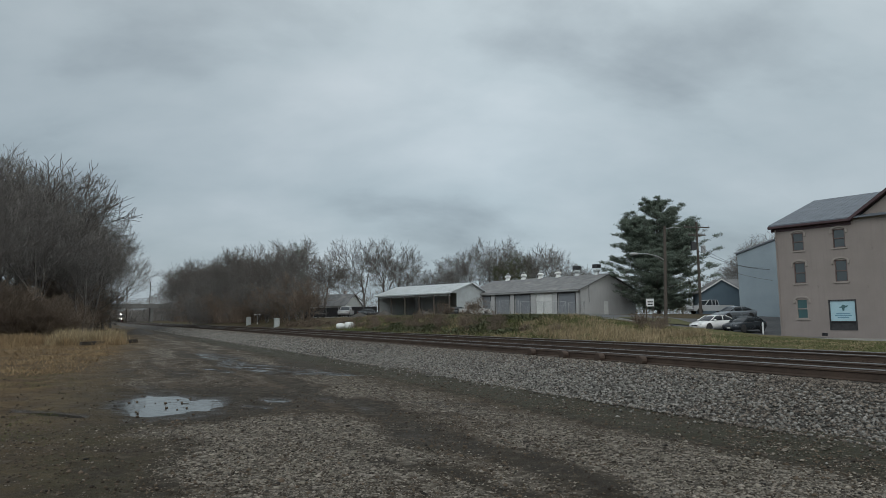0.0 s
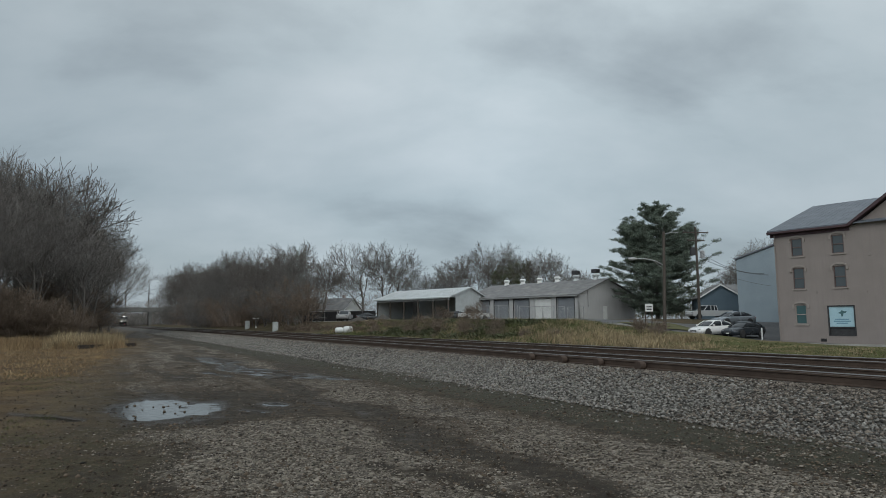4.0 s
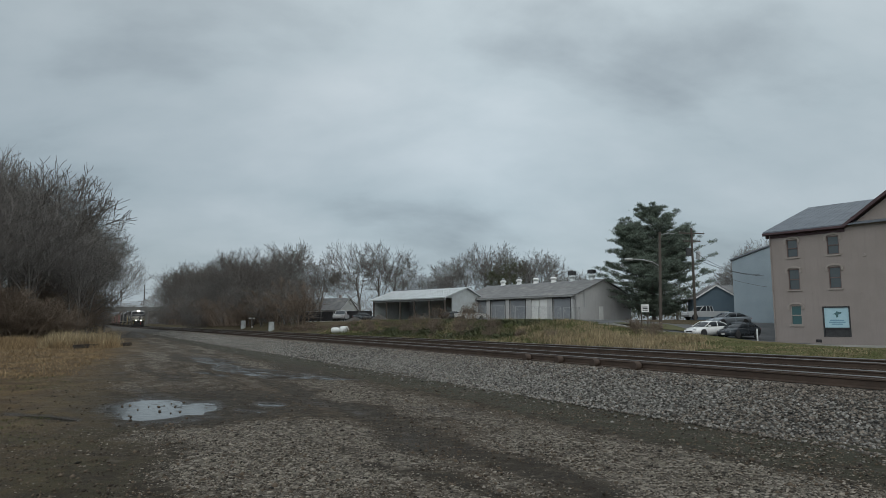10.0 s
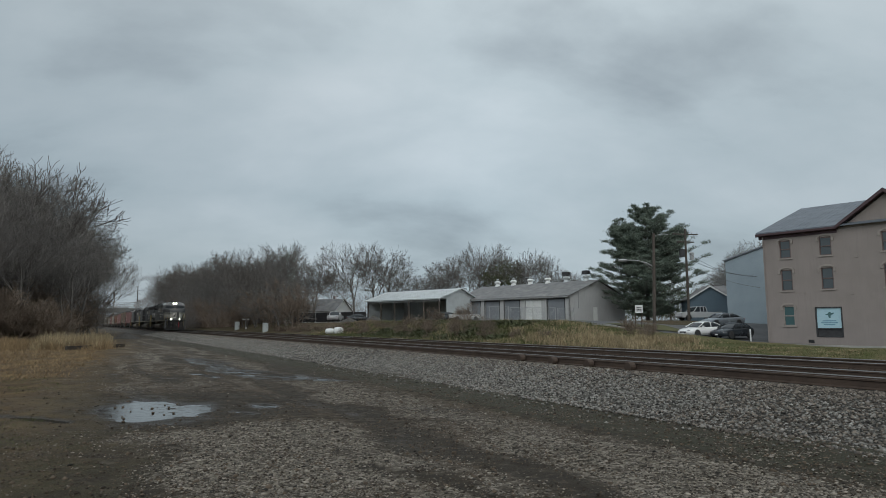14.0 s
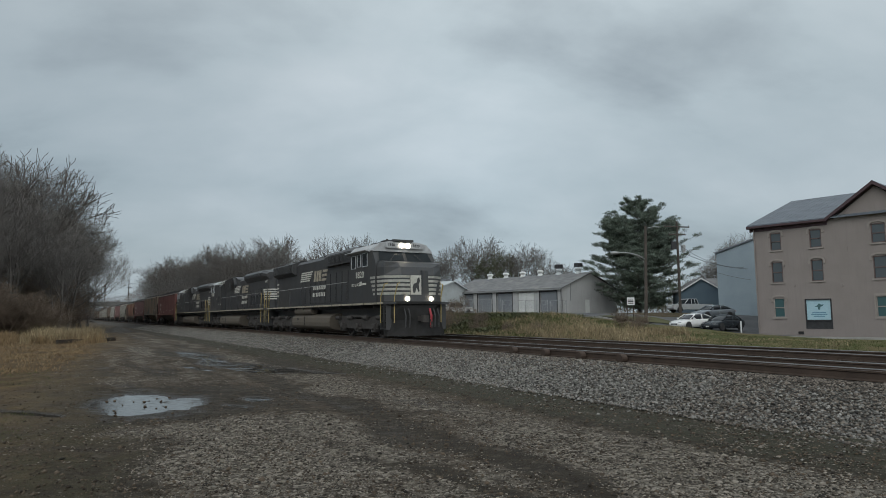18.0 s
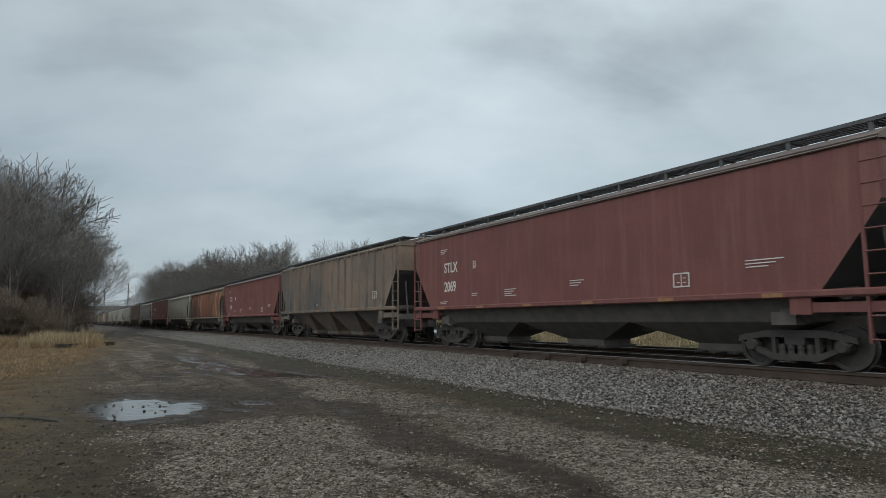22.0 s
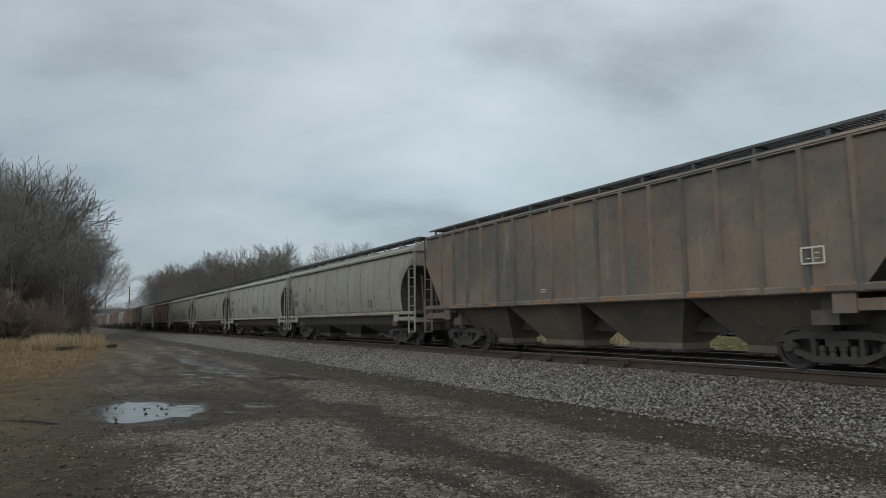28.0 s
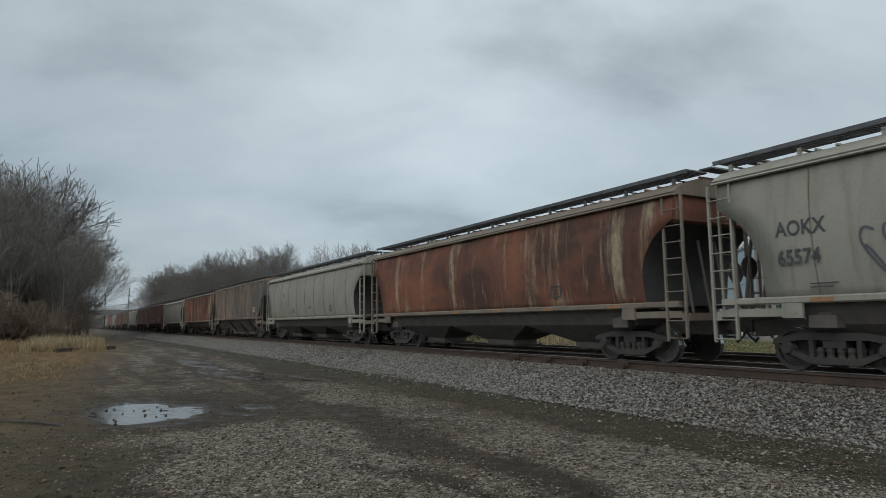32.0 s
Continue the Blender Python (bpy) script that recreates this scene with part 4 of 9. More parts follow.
    quad_box(bm, -0.10, 0.10, -1.48, 1.48, 1.02, 1.24)
    quad_box(bm, 0.10, 1.55, -1.48, -1.38, 1.10, 1.30), quad_box(bm, 0.10, 1.55, 1.38, 1.48, 1.10, 1.30)
    # jacking plate on the near corner
    prism(bm, ((1.45, 1.06), (1.85, 1.06), (1.85, 1.42), (1.45, 1.42)), -1.53, -1.46)
    prism(bm, ((1.45, 1.06), (1.85, 1.06), (1.85, 1.42), (1.45, 1.42)), 1.46, 1.53)
    turned(bm, ((0.0, -0.01), (0.07, -0.01), (0.07, 0.01), (0.0, 0.01)), (1.68, -1.535, 1.2), "y", 10)
    out["end_platform"] = mesh_of("end_platform", bm, PAINT["grey"])
    out["platform_slat"] = mesh_of("platform_slat", boxed(-0.05, 0.05, -1.36, 1.36, 1.20, 1.235), PAINT["grey"])
    # slope struts and brake gear under the end
    bm = bmesh.new()
    for y in (-0.9, -0.3, 0.3, 0.9):
        tube(bm, ((0.35, y, 1.22), (0.62, y, 3.2)), 0.035, 6)
    tube(bm, ((0.3, -0.55, 1.22), (0.3, -0.55, 2.35)), 0.03, 6)
    turned(bm, ((0.0, -0.03), (0.10, -0.03), (0.26, -0.02), (0.28, 0.0), (0.26, 0.02), (0.10, 0.03), (0.0, 0.03)), (0.26, -0.55, 2.35), "x", 16)
    turned(bm, ((0.0, -0.45), (0.15, -0.42), (0.17, 0.0), (0.15, 0.42), (0.0, 0.45)), (1.25, 0.5, 1.5), "y", 12)
    quad_box(bm, 1.5, 1.9, -0.3, 0.2, 1.24, 1.6)
    out["end_gear"] = mesh_of("end_gear", bm, UNDER)
    bm = bmesh.new()
    for x in (0.0, 0.52):
        quad_box(bm, x - 0.025, x + 0.025, -0.03, 0.03, 0.55 if x == 0 else 0.62, 4.22)
    for k in range(9):
        z = 0.62 + 0.405 * k
        tube(bm, ((0.0, -0.02, z), (0.52, -0.02, z)), 0.016, 5)
    out["ladder"] = mesh_of("ladder", bm, PAINT["grey"])
    bm = bmesh.new()
    for y in (-0.24, 0.24):
        quad_box(bm, -0.025, 0.025, y - 0.025, y + 0.025, 1.2, 4.24)
    for k in range(8):
        tube(bm, ((0, -0.24, 1.45 + 0.40 * k), (0, 0.24, 1.45 + 0.40 * k)), 0.016, 5)
    out["end_ladder"] = mesh_of("end_ladder", bm, PAINT["grey"])
    bm = bmesh.new()
    quad_box(bm, -0.55, 0.02, -0.11, 0.11, 0.76, 0.98)
    prism(bm, ((0.0, -0.14), (0.22, -0.15), (0.30, -0.02), (0.22, 0.05), (0.16, 0.15), (0.0, 0.14)), 0.72, 1.02, "z")
    tube(bm, ((0.0, 0.3, 0.85), (0.12, 0.32, 0.62), (0.35, 0.2, 0.50), (0.5, 0.05, 0.58)), 0.028, 6)
    out["coupler"] = mesh_of("coupler", bm, CAST)
    for name, me in out.items():
        if name not in ("hatch", "bracket", "bay_x", "coupler"):
            for v in me.vertices:
                v.co.z = float(np.interp(v.co.z, *LEVELS[kind]))
    return out


HOPPER_KIND = {"smooth": hopper_meshes("smooth", 17.9, True, 3), "flat": hopper_meshes("flat", 17.9, False, 3), "ribbed": hopper_meshes("ribbed", 17.9, False, 4)}


def coat(ob, mat):
    ob.material_slots[0].link = "OBJECT"
    ob.material_slots[0].material = mat
    return ob


def marks(car, lines, x, z, size, mat, y):
    """Painted reporting marks: rows of characters, and bars where the rows are too small to read."""
    for k, row in enumerate(lines):
        lettering(row, size, mat, car, pose(x, y, z - k * size * 1.35, 90), "lettering", stretch=0.82)


def small_bars(car, spots, mat, y):
    for x, z, w, n in spots:
        bm = bmesh.new()
        for k in range(n):
            quad_box(bm, x, x + w * (1 - 0.2 * ((k * 7) % 3)), y - 0.004, y + 0.004, z - 0.065 * k, z - 0.065 * k + 0.022)
        part("stencil_bars", bm, mat, car)


def data_box(car, x, z, w, h, mat, y):
    bm = bmesh.new()
    for a, b, c, d in ((0, w, 0, 0.03), (0, w, h - 0.03, h), (0, 0.03, 0, h), (w - 0.03, w, 0, h), (w * 0.48, w * 0.52, 0, h), (0.1, w * 0.4, h * 0.3, h * 0.36), (w * 0.58, w - 0.1, h * 0.3, h * 0.36), (w * 0.58, w - 0.1, h * 0.6, h * 0.66)):
        quad_box(bm, x + a, x + b, y - 0.004, y + 0.004, z + c, z + d)
    part("data_panel", bm, mat, car)


def scrawl(car, x0, x1, z0, z1, seed, y, mat=None):
    """Sprayed loops and strokes with no letters in them."""
    rnd = random.Random(seed)
    bm = bmesh.new()
    n = max(4, int((x1 - x0) / 0.34))
    for k in range(n):
        c = x0 + (x1 - x0) * (k + 0.5) / n
        pts = []
        a, w, hgt = rnd.uniform(0, 6.28), (x1 - x0) / n * rnd.uniform(0.4, 0.62), (z1 - z0) * rnd.uniform(0.35, 0.5)
        turn, lean = rnd.uniform(3.5, 8.0), rnd.uniform(-0.3, 0.3)
        if rnd.random() < 0.25:
            steps_, up = rnd.randint(4, 6), rnd.choice((0, 1))
            for i in range(steps_):
                zz = (z0 + z1) / 2 + hgt * (1 if (i + up) % 2 else -1) * rnd.uniform(0.55, 1.0)
                pts.append((c + w * (2 * i / (steps_ - 1) - 1) + lean * (zz - z0), y(zz), zz))
        for i in range(0 if pts else 15):
            t = a + turn * i / 14
            zz = (z0 + z1) / 2 + hgt * math.sin(t * rnd.choice((1.0, 1.0, 1.02)))
            xx = c + w * math.cos(t * 1.3) * rnd.uniform(0.9, 1.1) + lean * (zz - z0)
            pts.append((xx, y(zz), zz))
        fine = [(p[0] + (q[0] - p[0]) * k / 4, y(p[2] + (q[2] - p[2]) * k / 4) - 0.004, p[2] + (q[2] - p[2]) * k / 4) for p, q in zip(pts, pts[1:]) for k in range(4)] + [pts[-1]]
        for (p, q) in zip(fine, fine[1:]):
            d = Vector((q[0] - p[0], 0, q[2] - p[2]))
            if d.length < 1e-3:
                continue
            o = Vector((-d.z, 0, d.x)).normalized() * (0.010 + 0.010 * (z1 - z0))
            vs = [bm.verts.new(Vector(v)) for v in (Vector(p) - o, Vector(q) - o, Vector(q) + o, Vector(p) + o)]
            bm.faces.new(vs)
    part("sprayed_scrawl", bm, mat or SPRAY, car, "black sprayed scrawl")


REFLECTOR = mesh_of("reflector_strip", boxed(0, 0.42, -0.005, 0.005, -0.04, 0.04), ORANGE_MARK)


def hopper(kind, paint, label, rows=(), mark=None, extras=()):
    """A covered hopper car: the thing and all its parts."""
    k = HOPPER_KIND[kind]
    lift = lambda z: float(np.interp(z, *LEVELS[kind]))
    h = 17.9 / 2
    paint_m = PAINT[paint]
    mark = mark or (PALE_MARK if paint in ("red", "brown", "oxide") else DARK_MARK)
    car = empty("hopper_car", Matrix(), label, "hopper car", "hopper cars of the train")
    coat(shared("body", k["body"], car), paint_m)
    frame_m = PAINT["tan"] if paint == "rust" else paint_m
    roof = coat(shared("roof", k["roof"], car), PAINT["dusty"] if paint in ("red", "oxide") else frame_m)
    for i in range(10):
        coat(shared("hatch", k["hatch"], roof, pose(-h + 1.4 + (17.9 - 2.8) * i / 9, 0, lift(4.535) - 0.02)), paint_m)
    board = shared("running_board", k["running_board"], car)
    for i in range(12):
        x = -h + 0.75 + (17.9 - 1.5) * i / 11
        for side in (-1, 1):
            coat(shared("bracket", k["bracket"], board, pose(x, side * 1.22, lift(4.36), 0, 0, 0 if side < 0 else 180)), paint_m if paint in ("grey", "pale") else GRATING)
    for side in (-1, 1):
        w = half_width(1.5, kind == "smooth")
        coat(shared("side_sill", k["side_sill"], car, pose(0, side * (w - 0.02), 0, 0, 0, 180 if side > 0 else 0) @ Matrix.Diagonal((1, -1, 1, 1))), frame_m)
        if kind == "ribbed":
            for i in range(17):
                x = -h + 1.72 + (17.9 - 3.44) * i / 16
                coat(shared("side_post", k["side_post"], car, pose(x, side * 1.515, 0, 0, 0, 0 if side < 0 else 180)), paint_m)
        elif kind == "smooth":
            for i in range(9):
                x = -h + 2.55 + (17.9 - 5.1) * i / 8
                shared("weld_seam", k["weld_seam"], car, pose(x, 0, 0, 0, 0, 0 if side < 0 else 180))
    for x in k["bay_x"]:
        bay = shared("hopper_bay", k["hopper_bay"], car, pose(x, 0, 0))
        if kind == "ribbed":
            coat(bay, paint_m)
        shared("outlet_gate", k["outlet_gate"], bay)
    shared("centre_sill", k["centre_sill"], car)
    for e in (0, 180):
        turn = pose(0, 0, 0, 0, 0, e)
        platform = coat(shared("end_platform", k["end_platform"], car, turn @ pose(-h + 0.40, 0, 0)), frame_m)
        for i in range(5):
            coat(shared("platform_slat", k["platform_slat"], platform, pose(0.21 + 0.14 * i, 0, 0)), frame_m)
        shared("end_gear", k["end_gear"], car, turn @ pose(-h + 0.30, 0, 0))
        coat(shared("ladder", k["ladder"], car, turn @ pose(-h + 0.36, -1.50, 0)), frame_m)
        coat(shared("ladder", k["ladder"], car, turn @ pose(-h + 0.88, 1.50, 0, 0, 0, 180)), frame_m)
        coat(shared("end_ladder", k["end_ladder"], car, turn @ pose(-h + 0.42, -1.02, 0)), frame_m)
        shared("coupler", k["coupler"], car, turn @ pose(h - 0.26, 0, 0))
        car_truck(car, (-1 if e else 1) * (h - 2.5))
    curved = kind == "smooth"
    inv = lambda z: float(np.interp(z, LEVELS[kind][1], LEVELS[kind][0]))
    ys = lambda z: -half_width(inv(z), curved) - (0.10 if kind == "ribbed" else 0.012)
    if rows:
        big = 0.50 if paint == "red" else 0.40
        marks(car, rows, -h + (2.75 if paint == "red" else 1.88), lift(2.74), big, mark, ys(2.8))
    spots = ((-h + 2.45, 1.62, 0.5, 2), (-h + 4.6, 1.85, 0.35, 2), (-h + 6.5, 1.9, 0.6, 4), (0.6, 2.0, 0.55, 3), (h - 3.1, 2.1, 0.8, 3), (-h + 2.5, 3.5, 0.5, 3))
    if paint in ("grey", "pale"):
        spots = spots[:5]
    if paint in ("rust", "brown"):
        spots = ((-h + 2.45, 1.62, 0.4, 2),) if paint == "rust" else ((-h + 7.6, 1.85, 0.25, 2),)
    small_bars(car, spots, mark, ys(1.9))
    data_box(car, h - (2.7 if paint == "brown" else 4.9), 1.95 if paint == "brown" else 1.66, 0.44, 0.32, mark, ys(1.95))
    if paint not in ("rust", "brown"):
        data_box(car, -h + 4.7, 2.7, 0.16, 0.26, mark, ys(2.8))
    for i in range(6):
        shared("reflector_strip", REFLECTOR, car, pose(-h + 2.4 + i * 2.55, -half_width(1.5, curved) - 0.073, lift(1.49)))
    for x0, x1, z0, z1, seed in extras:
        scrawl(car, x0, x1, z0, z1, seed, ys)
    return car


# ---- locomotives ----
def loco_truck(parent, x, flip=1):
    bm = bmesh.new()
    quad_box(bm, -0.35, 0.35, -0.9, 0.9, 0.55, 0.95)
    quad_box(bm, -2.3, 2.3, -0.4, 0.4, 0.5, 0.75)
    t = part("truck", bm, UNDER, parent, "three-axle cast steel truck")
    t.matrix_basis = pose(x, 0, 0)
    for side in (-1, 1):
        bm = bmesh.new()
        prism(bm, ((-2.75, 0.62), (-2.75, 0.92), (-2.45, 1.0), (-1.5, 0.98), (-1.1, 0.86), (1.1, 0.86), (1.5, 0.98), (2.45, 1.0), (2.75, 0.92), (2.75, 0.62), (2.2, 0.56), (1.55, 0.42), (0.45, 0.40), (0.3, 0.52), (-0.3, 0.52), (-0.45, 0.40), (-1.55, 0.42), (-2.2, 0.56)), side * 1.10 - 0.08, side * 1.10 + 0.08)
        for wx in (-1.95, 0.0, 1.95):
            quad_box(bm, wx - 0.20, wx + 0.20, side * 1.18 - 0.12, side * 1.18 + 0.12, 0.28, 0.66)
            turned(bm, ((0.0, -0.10), (0.12, -0.10), (0.16, -0.04), (0.16, 0.06), (0.0, 0.06)), (wx, side * 1.28, 0.50), "y", 12)
            for dx in (-0.30, 0.30):
                turned(bm, ((0.0, 0.40), (0.09, 0.40), (0.07, 0.48), (0.09, 0.56), (0.07, 0.64), (0.0, 0.68)), (wx + dx, side * 1.2, 0), "z", 8)
        for dx in (-2.55, -0.95, 0.95, 2.55):
            turned(bm, ((0.0, -0.28), (0.10, -0.26), (0.11, 0.0), (0.10, 0.26), (0.0, 0.28)), (dx, side * 1.24, 0.92), "x", 10)
        prism(bm, ((-1.5, 0.98), (-0.9, 1.06), (0.9, 1.06), (1.5, 0.98), (0.9, 0.94), (-0.9, 0.94)), side * 1.2 - 0.03, side * 1.2 + 0.03)
        part("side_frame", bm, CAST, t)
        for wx in (-1.95, 0.0, 1.95):
            shared("wheel", LOCO_WHEEL, t, pose(wx, side * 0.76, 0.52, 0, 0, 0 if side < 0 else 180))
    return t


def loop_rail(parent, pts, r=0.022, mat=None, name="handrail", label=""):
    bm = bmesh.new()
    tube(bm, pts, r, 6)
    return part(name, bm, mat or BLACK, parent, label)


def slanted_logo(parent, x, z, w, h, y, x2, w2):
    """The railway's emblem as plain shapes: five slanted bars and a block figure."""
    bm = bmesh.new()
    for k in range(5):
        z0 = z + h * k / 5
        lean = h * 0.42
        a, b = z0 + 0.02, z0 + h / 5 - 0.035
        prism(bm, ((x + lean * (a - z) / h, a), (x + w * (0.80 + 0.05 * k) + lean * (a - z) / h * 0.3, a), (x + w * (0.80 + 0.05 * k) + lean * (b - z) / h * 0.3, b), (x + lean * (b - z) / h, b)), y - 0.006, y + 0.006)
    for k in range(6):
        xx = x + w * (0.15 + 0.13 * k)
        quad_box(bm, xx, xx + 0.02, y - 0.004, y + 0.004, z + 0.03, z + h - 0.06)
    part("emblem_flag", bm, OFFWHITE, parent, "dirty white slanted bars")
    bm = bmesh.new()
    z2 = z - h * 0.12
    for k, (u0, u1, v0, v1) in enumerate(((0.0, 0.15, 0, 1), (0.20, 0.34, 0, 1), (0.38, 0.54, 0, 1), (0.60, 0.94, 0, 0.22), (0.62, 0.96, 0.39, 0.61), (0.64, 0.98, 0.78, 1.0))):
        lean = 0.06 * w2
        prism(bm, ((x2 + w2 * u0 + lean * v0, z2 + h * v0), (x2 + w2 * u1 + lean * v0, z2 + h * v0), (x2 + w2 * u1 + lean * v1, z2 + h * v1), (x2 + w2 * u0 + lean * v1, z2 + h * v1)), y - 0.006, y + 0.006)
    part("emblem_figure", bm, GOLD, parent, "tan block figure of the emblem")
    for row, (n, a, b) in enumerate(((7, 0.04, 0.27), (8, -0.36, -0.13))):
        for k in range(n):
            bm = bmesh.new()
            x3 = x2 - 0.05 + k * w2 * 0.95 / n - row * 0.08
            prism(bm, ((x3, z - h * 0.95 + a), (x3 + w2 * 0.58 / n, z - h * 0.95 + a), (x3 + w2 * 0.58 / n + 0.06, z - h * 0.95 + b), (x3 + 0.06, z - h * 0.95 + b)), y - 0.006, y + 0.006)
            part("name_block", bm, OFFWHITE, parent, "plain white block")


def grille(bm, x0, x1, z0, z1, y, n):
    for k in range(n):
        z = z0 + (z1 - z0) * (k + 0.5) / n
        prism(bm, ((y, z - 0.02), (y - 0.03, z - 0.03), (y - 0.03, z + 0.005), (y, z + 0.02)), x0, x1, "x")


def stair(parent, x, side, mat=None, top=1.6, turn=1):
    bm = bmesh.new()
    for k in range(4):
        z = 0.42 + 0.33 * k
        quad_box(bm, x - 0.28, x + 0.28, side * 1.36 - 0.12, side * 1.36 + 0.12, z, z + 0.03)
    for dx in (-0.30, 0.28):
        quad_box(bm, x + dx, x + dx + 0.03, side * 1.36 - 0.13, side * 1.36 + 0.13, 0.40, top)
    return part("steps", bm, mat or BLACK, parent)


def deck(loco, x0, x1):
    bm = bmesh.new()
    quad_box(bm, x0, x1, -1.52, 1.52, 1.50, 1.60)
    quad_box(bm, x0 + 0.6, x1 - 0.6, -0.75, 0.75, 0.95, 1.50)
    for x in np.arange(x0 + 1.0, x1 - 0.6, 1.45):
        quad_box(bm, x, x + 0.05, -1.45, 1.45, 1.36, 1.50)
    part("deck", bm, BLACK, loco)
    x = x0 + 0.5
    while x < x1 - 0.6:
        for side in (-1, 1):
            part("sill_stripe", boxed(x, min(x + 1.3, x1 - 0.5), min(side * 1.52, side * 1.535), max(side * 1.52, side * 1.535), 1.515, 1.60), GOLD, loco, "dirty tan stripe on the deck edge")
        x += 1.42


def fuel_tank(loco, x0, x1):
    bm = bmesh.new()
    prism(bm, [(1.46 * math.copysign(abs(math.cos(a)) ** 0.6, math.cos(a)), 0.70 + 0.48 * math.copysign(abs(math.sin(a)) ** 0.6, math.sin(a))) for a in [k * math.pi / 12 + 0.01 for k in range(24)]], x0, x1, "x")
    bmesh.ops.bevel(bm, geom=[e for e in bm.edges if abs(e.verts[0].co.x - e.verts[1].co.x) < 0.01], offset=0.04, segments=2, affect="EDGES")
    t = part("fuel_tank", bm, TANK, loco, "dusty dark fuel tank")
    bm = bmesh.new()
    turned(bm, ((0.0, -0.02), (0.08, -0.02), (0.08, 0.03), (0.0, 0.03)), (x0 + 1.2, -1.46, 0.85), "y", 12)
    quad_box(bm, x0 + 2.4, x0 + 2.5, -1.475, -1.45, 0.5, 1.0)
    part("filler_cap", bm, CAST, t)


def coupler_at(loco, x, turn):
    shared("coupler", HOPPER_KIND["flat"]["coupler"], loco, pose(x, 0, 0, 0, 0, turn))


def cab_window(cab, pts, y, name="cab_window"):
    """A pane (x, z corners) in a light frame on the cab's side."""
    bm = bmesh.new()
    prism(bm, pts, y - 0.012, y - 0.004)
    w = part(name, bm, GLASS, cab, "dark glass pane")
    bm = bmesh.new()
    for a, b in zip(pts, pts[1:] + pts[:1]):
        tube(bm, ((a[0], y - 0.012, a[1]), (b[0], y - 0.012, b[1])), 0.022, 5)
    part("window_frame", bm, GREY_ROOF, w)


def stanchions(loco, xs, y, z0, z1, mat=None, sag=0.0):
    for x in xs:
        loop_rail(loco, ((x, y, z0), (x, y, z1)), 0.018, mat, "stanchion")
    loop_rail(loco, [(x, y, z1) for x in xs], 0.015, WORN_RAIL, "handrail", "thin grey walkway handrail")


def fan(roof, x, z, r=0.55):
    bm = bmesh.new()
    turned(bm, ((0.0, 0.0), (r, 0.0), (r, 0.14), (r - 0.06, 0.16), (r - 0.06, 0.10), (0.0, 0.10)), (x, 0, z), "z", 18)
    part("roof_fan", bm, BLACK_ROOF, roof)


